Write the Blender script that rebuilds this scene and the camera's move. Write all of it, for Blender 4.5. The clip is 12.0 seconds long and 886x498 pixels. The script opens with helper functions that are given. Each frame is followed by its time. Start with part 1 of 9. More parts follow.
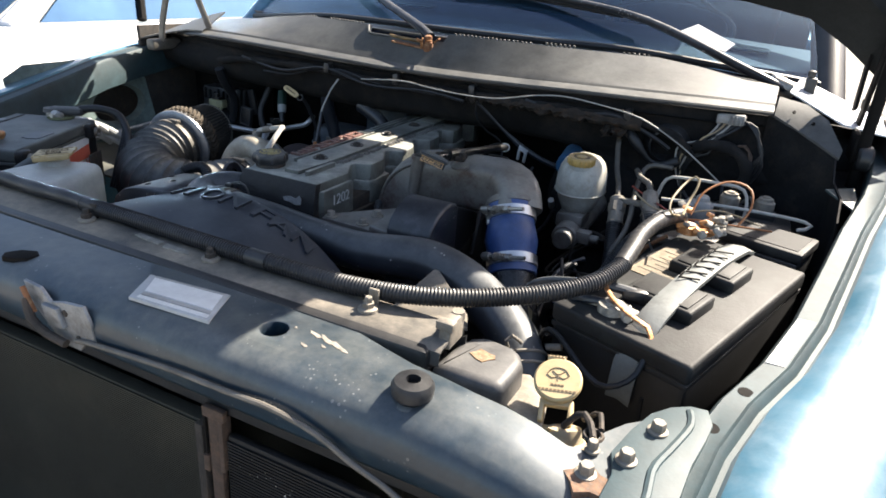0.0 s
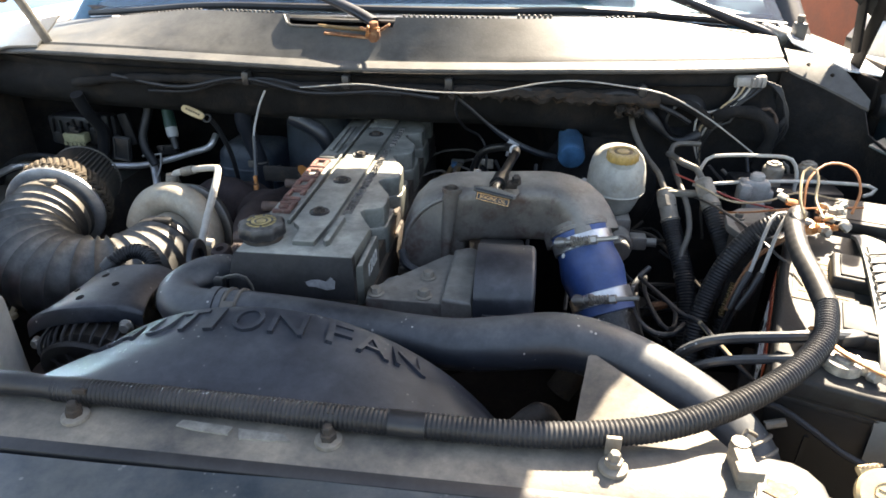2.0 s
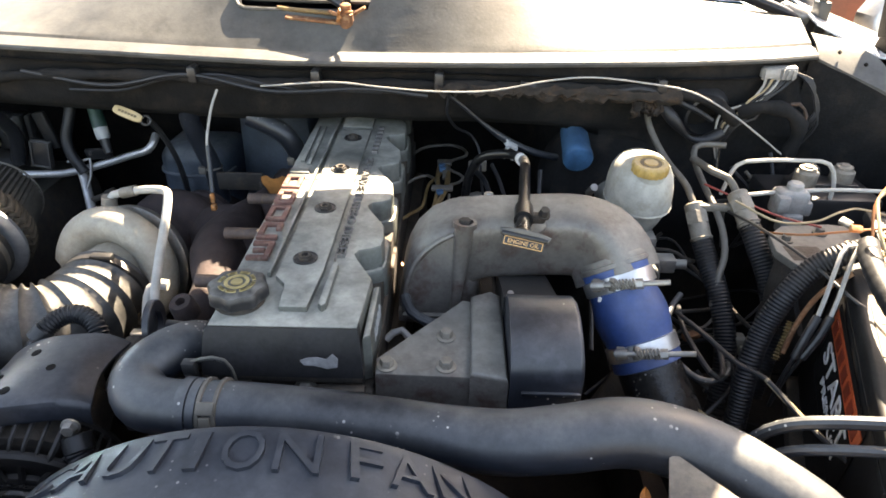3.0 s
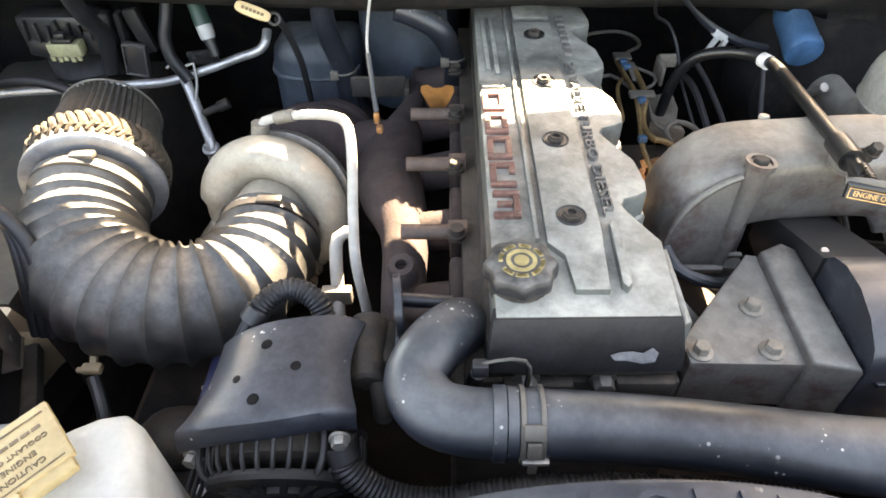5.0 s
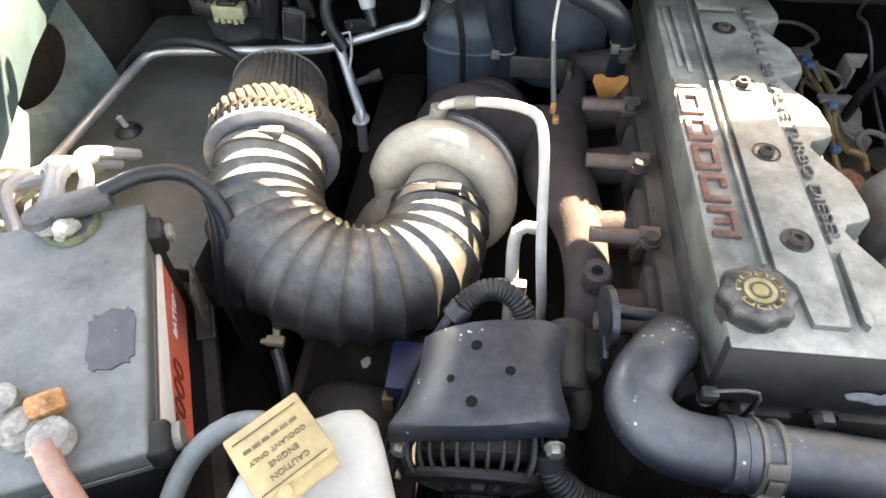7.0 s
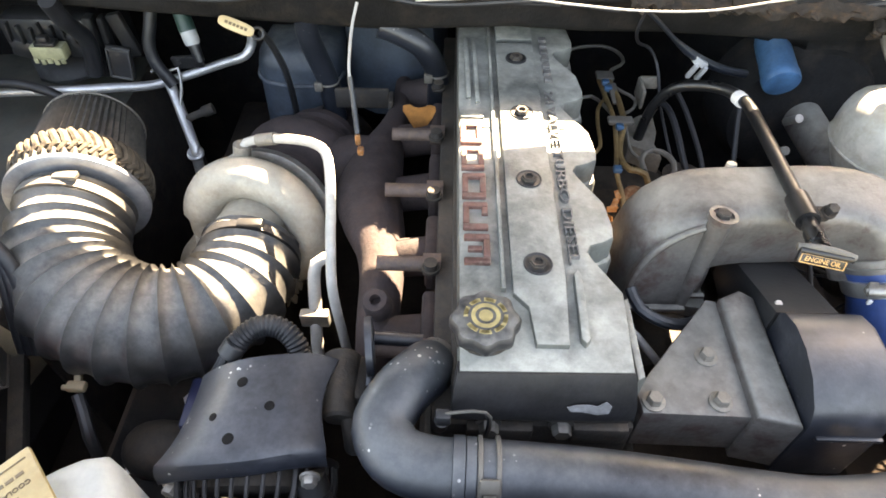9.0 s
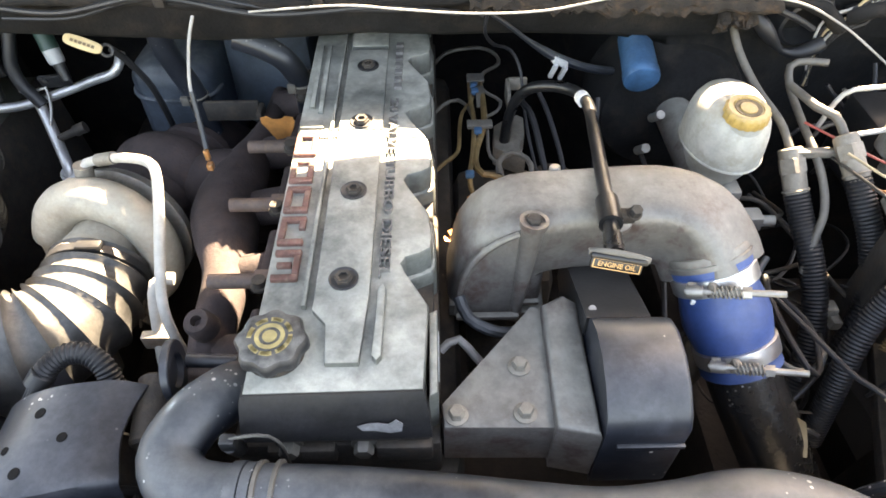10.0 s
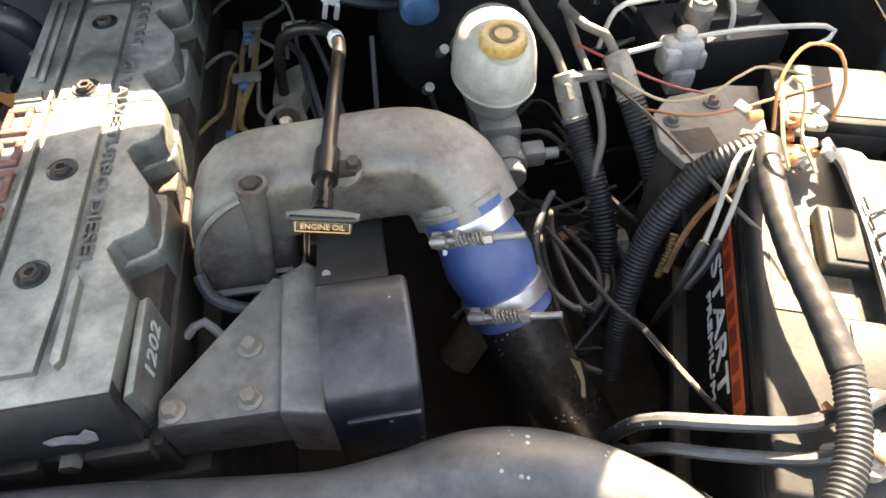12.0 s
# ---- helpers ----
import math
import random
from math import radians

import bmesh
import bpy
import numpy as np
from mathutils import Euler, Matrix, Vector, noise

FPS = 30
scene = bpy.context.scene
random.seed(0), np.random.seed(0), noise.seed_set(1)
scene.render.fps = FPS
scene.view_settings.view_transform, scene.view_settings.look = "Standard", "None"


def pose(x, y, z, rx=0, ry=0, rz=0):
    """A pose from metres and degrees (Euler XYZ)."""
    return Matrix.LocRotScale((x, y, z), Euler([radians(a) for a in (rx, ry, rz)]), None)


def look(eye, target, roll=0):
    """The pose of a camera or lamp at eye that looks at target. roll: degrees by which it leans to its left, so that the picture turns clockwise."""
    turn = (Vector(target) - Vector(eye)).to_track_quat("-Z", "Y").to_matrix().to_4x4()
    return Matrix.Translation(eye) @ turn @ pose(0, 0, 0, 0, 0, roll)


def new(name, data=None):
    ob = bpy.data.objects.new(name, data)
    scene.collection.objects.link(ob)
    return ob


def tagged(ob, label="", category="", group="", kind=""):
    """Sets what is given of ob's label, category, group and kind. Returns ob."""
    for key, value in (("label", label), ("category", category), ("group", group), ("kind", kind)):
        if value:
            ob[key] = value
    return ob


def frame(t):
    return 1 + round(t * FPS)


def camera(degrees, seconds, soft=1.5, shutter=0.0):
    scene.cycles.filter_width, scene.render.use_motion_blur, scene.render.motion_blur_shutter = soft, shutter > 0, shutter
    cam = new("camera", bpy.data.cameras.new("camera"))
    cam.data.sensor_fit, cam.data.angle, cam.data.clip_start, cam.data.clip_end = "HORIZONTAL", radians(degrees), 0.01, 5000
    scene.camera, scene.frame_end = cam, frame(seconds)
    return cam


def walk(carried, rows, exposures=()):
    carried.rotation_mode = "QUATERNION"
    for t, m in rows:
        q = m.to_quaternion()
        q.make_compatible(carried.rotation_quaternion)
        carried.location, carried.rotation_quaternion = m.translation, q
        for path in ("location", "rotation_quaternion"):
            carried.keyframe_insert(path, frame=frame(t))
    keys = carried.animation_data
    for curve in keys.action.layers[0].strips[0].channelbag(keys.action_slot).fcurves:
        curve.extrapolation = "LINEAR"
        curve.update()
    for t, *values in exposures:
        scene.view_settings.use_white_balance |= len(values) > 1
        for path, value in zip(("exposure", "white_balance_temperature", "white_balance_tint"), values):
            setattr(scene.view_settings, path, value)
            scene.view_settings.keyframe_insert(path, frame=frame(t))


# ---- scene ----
cam = camera(70.0, 12.0, soft=1.7)
PATH = [
    (0, (0.668, -0.92, 1.515), (-0.08, 0.757, 0.722), 4.7),
    (0.5, (0.622, -0.956, 1.531), (-0.083, 0.73, 0.718), 1.3),
    (1, (0.538, -0.889, 1.543), (-0.019, 0.864, 0.756), 1.1),
    (1.5, (0.449, -0.814, 1.557), (-0.03, 0.951, 0.746), 1.3),
    (2, (0.266, -0.769, 1.549), (0.049, 0.994, 0.631), 0.2),
    (2.5, (0.178, -0.687, 1.584), (0.179, 1.057, 0.606), 0.8),
    (2.7, (0.176, -0.647, 1.581), (0.139, 1.085, 0.583), 0.5),
    (4.3, (0.009, -0.456, 1.561), (0.084, 1.03, 0.225), 5.2),
    (4.5, (-0.019, -0.444, 1.552), (-0.022, 1.019, 0.187), 2.0),
    (5, (-0.108, -0.433, 1.575), (-0.137, 0.998, 0.178), -0.9),
    (5.5, (-0.157, -0.439, 1.585), (-0.191, 0.948, 0.144), 0.1),
    (6, (-0.205, -0.433, 1.6), (-0.306, 0.9, 0.113), -1.2),
    (6.5, (-0.254, -0.423, 1.601), (-0.413, 0.904, 0.113), -0.7),
    (6.7, (-0.266, -0.414, 1.602), (-0.437, 0.898, 0.102), -0.8),
    (8.3, (-0.177, -0.394, 1.646), (-0.224, 0.935, 0.152), 1.7),
    (8.5, (-0.155, -0.395, 1.642), (-0.196, 0.946, 0.158), 2.1),
    (9, (-0.088, -0.392, 1.644), (-0.094, 0.953, 0.163), 1.2),
    (9.5, (-0.004, -0.387, 1.649), (0.017, 0.973, 0.183), 1.1),
    (10, (0.089, -0.373, 1.643), (0.099, 0.973, 0.163), -0.7),
    (10.5, (0.154, -0.358, 1.632), (0.199, 0.955, 0.124), -0.9),
    (11, (0.2, -0.353, 1.627), (0.284, 0.943, 0.105), -1.0),
    (11.5, (0.235, -0.349, 1.608), (0.346, 0.891, 0.043), -1.3),
    (12, (0.283, -0.344, 1.604), (0.46, 0.868, 0.022), -1.2),
]
walk(cam, [(t, look(eye, target, roll)) for t, eye, target, roll in PATH],
     [(0, 1.92, 7000, 12), (1.5, 2.29, 7450, 12), (2.0, 2.80, 7950, 12), (2.5, 3.09, 8400, 13), (4.5, 4.22, 10200, 16), (6.5, 4.30, 10300, 16), (8.5, 4.2, 10100, 16), (10.0, 4.24, 9900, 15), (11.0, 4.33, 9900, 15), (11.5, 4.4, 9900, 15), (12.0, 3.74, 9900, 14)])

# ---- daylight ----
SUN_AZ, SUN_EL = 63.0, 43.0   # degrees: from +x towards +y, and above the horizon
world = bpy.data.worlds.new("sky")
scene.world = world
world.use_nodes = True
wn = world.node_tree
sky = wn.nodes.new("ShaderNodeTexSky")
sky.sky_type = "NISHITA"
sky.sun_disc = False
sky.sun_elevation = radians(SUN_EL)
sky.sun_rotation = radians(90.0 - SUN_AZ)
sky.dust_density = 2.0
wn.nodes["Background"].inputs["Strength"].default_value = 0.09
wn.links.new(sky.outputs[0], wn.nodes["Background"].inputs["Color"])
sun = new("sun", bpy.data.lights.new("sun", "SUN"))
sun.data.energy = 5.0
sun.data.angle = radians(0.5)
sun.data.color = (1.0, 0.95, 0.86)
SUN_DIR = Vector((math.cos(radians(SUN_AZ)) * math.cos(radians(SUN_EL)), math.sin(radians(SUN_AZ)) * math.cos(radians(SUN_EL)), math.sin(radians(SUN_EL))))
sun.matrix_world = look(SUN_DIR * 20, (0, 0, 0))

# ---- materials ----
MATS = {}


def mat(name, base, rough=0.5, metal=0.0, var=0.3, scale=14.0, dust_toplight=0.0, dust_toplight_col=(0.36, 0.31, 0.24), bump=0.15, fine=220.0,
        coat=0.0, trans=0.0, sss=0.0, speck=0.0, second=None, second_amt=0.5, spec=0.5, per_object=False):
    """A surface with two scales of variation, dustiness and painted toplight on upper faces, pale specks and fine
    relief.
    """
    if name in MATS:
        return MATS[name]
    m = bpy.data.materials.new(name)
    m.use_nodes = True
    nt, L = m.node_tree, m.node_tree.links
    N = nt.nodes
    p = N["Principled BSDF"]
    tc = N.new("ShaderNodeTexCoord")

    def noise_tex(sc, detail=4.0, rgh=0.6):
        n = N.new("ShaderNodeTexNoise")
        n.inputs["Scale"].default_value = sc
        n.inputs["Detail"].default_value = detail
        n.inputs["Roughness"].default_value = rgh
        L.new(tc.outputs["Object"], n.inputs["Vector"])
        return n

    def ramp(src, lo, hi):
        r = N.new("ShaderNodeMapRange")
        r.inputs["From Min"].default_value, r.inputs["From Max"].default_value = lo, hi
        L.new(src, r.inputs["Value"])
        return r.outputs[0]

    def mix(fac, a, b):
        x = N.new("ShaderNodeMix")
        x.data_type = "RGBA"
        for sock, v in ((x.inputs[0], fac), (x.inputs[6], a), (x.inputs[7], b)):
            if isinstance(v, (tuple, list)):
                sock.default_value = (*v[:3], 1.0)
            elif isinstance(v, float):
                sock.default_value = v
            else:
                L.new(v, sock)
        return x.outputs[2]

    def mul(a, b):
        x = N.new("ShaderNodeMath")
        x.operation = "MULTIPLY"
        for sock, v in ((x.inputs[0], a), (x.inputs[1], b)):
            if isinstance(v, float):
                sock.default_value = v
            else:
                L.new(v, sock)
        return x.outputs[0]

    big, small = noise_tex(scale), noise_tex(fine, 3.0)
    dark = tuple(c * (1 - var) for c in base)
    light = tuple(min(1.0, c * (1 + var)) for c in base)
    col = mix(ramp(big.outputs[0], 0.3, 0.7), dark, light)
    grain = mix(ramp(small.outputs[0], 0.35, 0.65), tuple(c * (1 - 0.45 * var) for c in (1, 1, 1)), (1.0, 1.0, 1.0))
    g = N.new("ShaderNodeMix")
    g.data_type, g.blend_type = "RGBA", "MULTIPLY"
    g.inputs[0].default_value = 1.0
    L.new(col, g.inputs[6]), L.new(grain, g.inputs[7])
    mottle = noise_tex(48.0, 6.0, 0.7)
    shade = mix(ramp(mottle.outputs[0], 0.34, 0.6), tuple(1 - 0.5 * var for _ in range(3)), (1.0, 1.0, 1.0))
    g2 = N.new("ShaderNodeMix")
    g2.data_type, g2.blend_type = "RGBA", "MULTIPLY"
    g2.inputs[0].default_value = 1.0
    L.new(g.outputs[2], g2.inputs[6]), L.new(shade, g2.inputs[7])
    col = g2.outputs[2]
    if second:
        blot = noise_tex(scale * 2.3, 6.0, 0.68)
        col = mix(mul(ramp(blot.outputs[0], 0.5, 0.66), second_amt), col, second)
    rough_out = None
    if dust_toplight:
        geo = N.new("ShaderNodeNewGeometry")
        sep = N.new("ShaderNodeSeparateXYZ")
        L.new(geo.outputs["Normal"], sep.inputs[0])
        # Upward faces turn paler: dusty coat plus toplight put into the colour.
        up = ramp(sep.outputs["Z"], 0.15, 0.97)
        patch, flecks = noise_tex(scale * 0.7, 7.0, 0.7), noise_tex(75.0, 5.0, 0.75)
        fac = mul(mul(mul(up, ramp(patch.outputs[0], 0.32, 0.64)), ramp(flecks.outputs[0], -0.15, 0.62)), float(dust_toplight) * 1.1)
        col = mix(fac, col, dust_toplight_col)
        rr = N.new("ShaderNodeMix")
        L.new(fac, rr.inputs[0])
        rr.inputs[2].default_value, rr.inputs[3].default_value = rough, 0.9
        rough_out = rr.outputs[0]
    if speck:
        v = N.new("ShaderNodeTexVoronoi")
        v.inputs["Scale"].default_value = 150.0
        v.inputs["Randomness"].default_value = 1.0
        L.new(tc.outputs["Object"], v.inputs["Vector"])
        size = noise_tex(60.0, 1.0)
        less = N.new("ShaderNodeMath")
        less.operation = "MULTIPLY_ADD"
        L.new(size.outputs[0], less.inputs[0])
        less.inputs[1].default_value = -0.55
        L.new(v.outputs["Distance"], less.inputs[2])
        on = ramp(less.outputs[0], -0.10, -0.17)
        pick = noise_tex(21.0, 2.0)
        col = mix(mul(mul(on, ramp(pick.outputs[0], 0.55, 0.62)), float(speck)), col, (0.6, 0.58, 0.54))
    if per_object:
        oi = N.new("ShaderNodeObjectInfo")
        col = mix(mul(oi.outputs["Random"], 0.35), col, tuple(c * 0.5 for c in base))
    L.new(col, p.inputs["Base Color"])
    if rough_out is None:
        rr = N.new("ShaderNodeMapRange")
        rr.inputs["To Min"].default_value, rr.inputs["To Max"].default_value = max(0.02, rough - 0.09), min(1.0, rough + 0.09)
        rr.inputs["From Min"].default_value, rr.inputs["From Max"].default_value = 0.3, 0.7
        L.new(big.outputs[0], rr.inputs["Value"])
        rough_out = rr.outputs[0]
    L.new(rough_out, p.inputs["Roughness"])
    p.inputs["Metallic"].default_value = metal
    p.inputs["Specular IOR Level"].default_value = spec
    p.inputs["Coat Weight"].default_value = coat
    p.inputs["Coat Roughness"].default_value = 0.06
    p.inputs["Transmission Weight"].default_value = trans
    if sss:
        p.inputs["Subsurface Weight"].default_value = sss
        p.inputs["Subsurface Radius"].default_value = (0.02, 0.018, 0.012)
        p.inputs["Subsurface Scale"].default_value = 0.5
    if bump:
        b = N.new("ShaderNodeBump")
        b.inputs["Strength"].default_value = bump
        b.inputs["Distance"].default_value = 0.002
        L.new(small.outputs[0], b.inputs["Height"])
        L.new(b.outputs[0], p.inputs["Normal"])
    MATS[name] = m
    return m


# Dark base for sides, pale upper coat: toplight painted in with the dirt.
COVER = mat("cover_paint", (0.112, 0.120, 0.110), 0.40, 0.0, 0.4, 16, dust_toplight=0.85, dust_toplight_col=(0.44, 0.435, 0.385), second=(0.05, 0.05, 0.046), second_amt=0.85, bump=0.25)
# Pale top is dusty black plastic with sky glare coloured in.
CAPBLK = mat("dusty_glare_cap", (0.02, 0.02, 0.022), 0.42, 0.0, 0.3, 60, dust_toplight=0.7, dust_toplight_col=(0.24, 0.23, 0.21), bump=0.15)
CONNGREY = mat("grey_connector", (0.27, 0.27, 0.265), 0.55, 0.0, 0.3, 40, dust_toplight=0.3, bump=0.1)
# Valve cover's grey again, darkened to paint in its shaded front.
COVER_SHADED = mat("cover_shaded_grey", (0.019, 0.019, 0.021), 0.5, 0.0, 0.45, 16, dust_toplight=0.08, second=(0.02, 0.02, 0.02), second_amt=0.7, bump=0.2, spec=0.22)
# Sides darkened and dusty tops paled to carry the light on the casting.
CAST = mat("cast_aluminium", (0.155, 0.142, 0.132), 0.42, 0.35, 0.3, 14, dust_toplight=0.85, dust_toplight_col=(0.37, 0.365, 0.325), second=(0.075, 0.046, 0.041), second_amt=0.9, bump=0.25)
VANE = mat("dark_vanes", (0.022, 0.021, 0.022), 0.55, 0.3, 0.4, 40, dust_toplight=0.35, dust_toplight_col=(0.13, 0.12, 0.11), bump=0.2)
IRON = mat("rusty_iron", (0.045, 0.032, 0.032), 0.85, 0.1, 0.4, 25, dust_toplight=0.2, dust_toplight_col=(0.09, 0.066, 0.06), second=(0.062, 0.036, 0.03), bump=0.4)
BLACKIRON = mat("grimy_iron", (0.034, 0.030, 0.027), 0.75, 0.1, 0.4, 25, dust_toplight=0.3, dust_toplight_col=(0.18, 0.14, 0.10), second=(0.07, 0.045, 0.03), second_amt=0.5, bump=0.5)
PLASTIC = mat("black_plastic", (0.020, 0.021, 0.023), 0.38, 0.0, 0.35, 12, dust_toplight=0.12, dust_toplight_col=(0.20, 0.18, 0.16), bump=0.12)
# Bluish pale tops carry sky sheen in the colour besides the dirt.
SHROUD = mat("shroud_plastic", (0.018, 0.022, 0.031), 0.38, 0.0, 0.3, 9, dust_toplight=0.42, dust_toplight_col=(0.145, 0.157, 0.172), bump=0.05, speck=0.35, spec=0.4)
RUBBER = mat("black_rubber", (0.014, 0.0155, 0.019), 0.45, 0.0, 0.4, 18, spec=0.4, dust_toplight=0.12, dust_toplight_col=(0.20, 0.185, 0.165), bump=0.15)
# Grey-blue tops are settled dirt with skylight sheen coloured in.
HOSE = mat("hose_rubber", (0.016, 0.020, 0.028), 0.33, 0.0, 0.35, 11, dust_toplight=0.55, dust_toplight_col=(0.205, 0.215, 0.215), bump=0.06, speck=0.8, spec=0.55)
# Dusty rib tops are paled further to stand in for sun.
BELLOW = mat("bellows_rubber", (0.034, 0.034, 0.034), 0.42, 0.0, 0.45, 22, dust_toplight=0.85, dust_toplight_col=(0.27, 0.258, 0.232), bump=0.2)
STRAPGREY = mat("strap_plastic", (0.06, 0.06, 0.062), 0.5, 0.0, 0.35, 30, dust_toplight=0.4, dust_toplight_col=(0.2, 0.19, 0.175), bump=0.1)
LID = mat("dusty_grey_lid", (0.10, 0.108, 0.105), 0.55, 0.0, 0.25, 10, dust_toplight=0.8, dust_toplight_col=(0.30, 0.315, 0.30), bump=0.15)
FADED = mat("faded_ink", (0.17, 0.12, 0.07), 0.7, 0.0, 0.4, 90, bump=0.0)
SHIELD = mat("shield_plastic", (0.015, 0.018, 0.025), 0.32, 0.0, 0.35, 12, second=(0.055, 0.058, 0.068), second_amt=0.5, dust_toplight=0.32, dust_toplight_col=(0.22, 0.222, 0.222), bump=0.08, speck=1.0, spec=0.55)
# Cream upper coat is brightened to stand in for missing sunlight.
TURBO = mat("turbo_aluminium", (0.38, 0.35, 0.29), 0.55, 0.2, 0.25, 20, dust_toplight=0.8, dust_toplight_col=(0.56, 0.49, 0.38), second=(0.25, 0.2, 0.15), bump=0.4)
STEEL = mat("dull_steel", (0.42, 0.40, 0.37), 0.42, 0.8, 0.3, 30, dust_toplight=0.25, bump=0.15)
TUBE = mat("tube_aluminium", (0.55, 0.55, 0.55), 0.38, 0.7, 0.2, 30, dust_toplight=0.15, bump=0.08)
GRIMETUBE = mat("grimy_tube", (0.14, 0.13, 0.115), 0.55, 0.35, 0.3, 30, dust_toplight=0.4, dust_toplight_col=(0.26, 0.23, 0.19), bump=0.15)
FERRULE = mat("grimy_ferrule", (0.26, 0.235, 0.20), 0.6, 0.35, 0.3, 40, dust_toplight=0.5, dust_toplight_col=(0.36, 0.32, 0.26), second=(0.14, 0.11, 0.08), bump=0.25)
LINE = mat("pale_braided_line", (0.46, 0.44, 0.40), 0.62, 0.15, 0.18, 40, dust_toplight=0.3, dust_toplight_col=(0.5, 0.45, 0.37), bump=0.2, fine=500)
CHROME = mat("worn_chrome", (0.66, 0.65, 0.63), 0.36, 0.9, 0.15, 40, bump=0.05)
RUST = mat("rust", (0.22, 0.095, 0.045), 0.9, 0.0, 0.45, 40, second=(0.4, 0.28, 0.16), bump=0.5)
BLUE = mat("blue_silicone", (0.025, 0.07, 0.22), 0.42, 0.0, 0.25, 20, dust_toplight=0.42, dust_toplight_col=(0.20, 0.22, 0.29), bump=0.08)
BLUECAN = mat("blue_can", (0.035, 0.13, 0.26), 0.45, 0.0, 0.3, 40, dust_toplight=0.4, dust_toplight_col=(0.16, 0.22, 0.27), bump=0.1)
PAINT = mat("teal_paint", (0.006, 0.026, 0.046), 0.40, 0.1, 0.3, 7, dust_toplight=0.46, dust_toplight_col=(0.26, 0.258, 0.235), coat=0.3, bump=0.04, speck=0.2, second=(0.035, 0.05, 0.055), second_amt=0.5)
FLANGE = mat("dusty_teal", (0.022, 0.048, 0.058), 0.6, 0.0, 0.3, 12, dust_toplight=0.2, dust_toplight_col=(0.12, 0.135, 0.138), second=(0.03, 0.045, 0.05), second_amt=0.5, bump=0.1)
# Truck's teal again, lightened to carry the sun's glare in the colour.
FENDER_LIT = mat("fender_lit_paint", (0.022, 0.135, 0.215), 0.3, 0.2, 0.12, 6, dust_toplight=0.4, dust_toplight_col=(0.38, 0.44, 0.49), coat=0.8, bump=0.03)
BAYPAINT = mat("bay_paint", (0.06, 0.09, 0.095), 0.45, 0.0, 0.3, 10, dust_toplight=0.2, dust_toplight_col=(0.22, 0.21, 0.18), second=(0.03, 0.03, 0.03), bump=0.15)
FIREWALL = mat("firewall_mat", (0.012, 0.0125, 0.0135), 0.9, 0.0, 0.5, 9, spec=0.2, dust_toplight=0.3, dust_toplight_col=(0.05, 0.045, 0.04), second=(0.035, 0.028, 0.023), second_amt=0.5, bump=0.5)
DEEP = mat("dirt_brown", (0.042, 0.031, 0.024), 0.95, 0.0, 0.4, 12, dust_toplight=0.4, dust_toplight_col=(0.085, 0.062, 0.046), second=(0.03, 0.024, 0.02), second_amt=0.6, bump=0.5)
BOLTGREY = mat("bolt_grey", (0.13, 0.125, 0.115), 0.5, 0.5, 0.3, 60, dust_toplight=0.4, dust_toplight_col=(0.25, 0.23, 0.2), bump=0.2)
COWL = mat("cowl_plastic", (0.052, 0.054, 0.054), 0.5, 0.0, 0.3, 12, dust_toplight=0.42, dust_toplight_col=(0.21, 0.21, 0.20), second=(0.085, 0.08, 0.07), second_amt=0.3, bump=0.12)
HOODLINER = mat("hood_inner", (0.018, 0.020, 0.021), 0.8, 0.0, 0.3, 9, bump=0.2, spec=0.12)
WHITEPL = mat("milky_plastic", (0.44, 0.43, 0.385), 0.42, 0.0, 0.25, 22, second=(0.27, 0.24, 0.18), second_amt=0.5, dust_toplight=0.45, dust_toplight_col=(0.40, 0.36, 0.28), sss=0.25, bump=0.05)
BOTTLE = mat("white_bottle", (0.50, 0.50, 0.46), 0.4, 0.0, 0.16, 22, dust_toplight=0.25, dust_toplight_col=(0.6, 0.55, 0.45), sss=0.25, bump=0.04)
WETBLK = mat("oily_black_pipe", (0.012, 0.012, 0.0125), 0.24, 0.0, 0.4, 30, dust_toplight=0.15, dust_toplight_col=(0.18, 0.16, 0.13), bump=0.35, speck=0.6)
SATIN = mat("satin_black_tube", (0.010, 0.0105, 0.0115), 0.33, 0.0, 0.2, 20, bump=0.05)
WASHPL = mat("yellowed_plastic", (0.45, 0.37, 0.26), 0.45, 0.0, 0.2, 25, sss=0.2, bump=0.05)
YELLOW = mat("yellow_plastic", (0.50, 0.32, 0.10), 0.5, 0.0, 0.3, 60, dust_toplight=0.75, dust_toplight_col=(0.45, 0.37, 0.25), bump=0.1)
CAPYEL = mat("faded_yellow_cap", (0.56, 0.42, 0.22), 0.5, 0.0, 0.15, 30, dust_toplight=0.3, dust_toplight_col=(0.5, 0.42, 0.3), bump=0.1)
PRINT = mat("yellow_print", (0.46, 0.36, 0.16), 0.6, 0.0, 0.3, 60, bump=0.0)
ORANGEPRINT = mat("orange_print", (0.75, 0.42, 0.16), 0.5, 0.0, 0.15, 60, bump=0.0)
INK = mat("dark_ink", (0.012, 0.011, 0.0105), 0.8, 0.0, 0.2, 60, bump=0.0, spec=0.1)
REDTXT = mat("worn_red_paint", (0.15, 0.068, 0.055), 0.6, 0.0, 0.45, 60, second=(0.2, 0.15, 0.125), bump=0.3)
GREYTXT = mat("worn_grey_letters", (0.13, 0.125, 0.118), 0.6, 0.0, 0.3, 60, second=(0.28, 0.25, 0.22), bump=0.3)
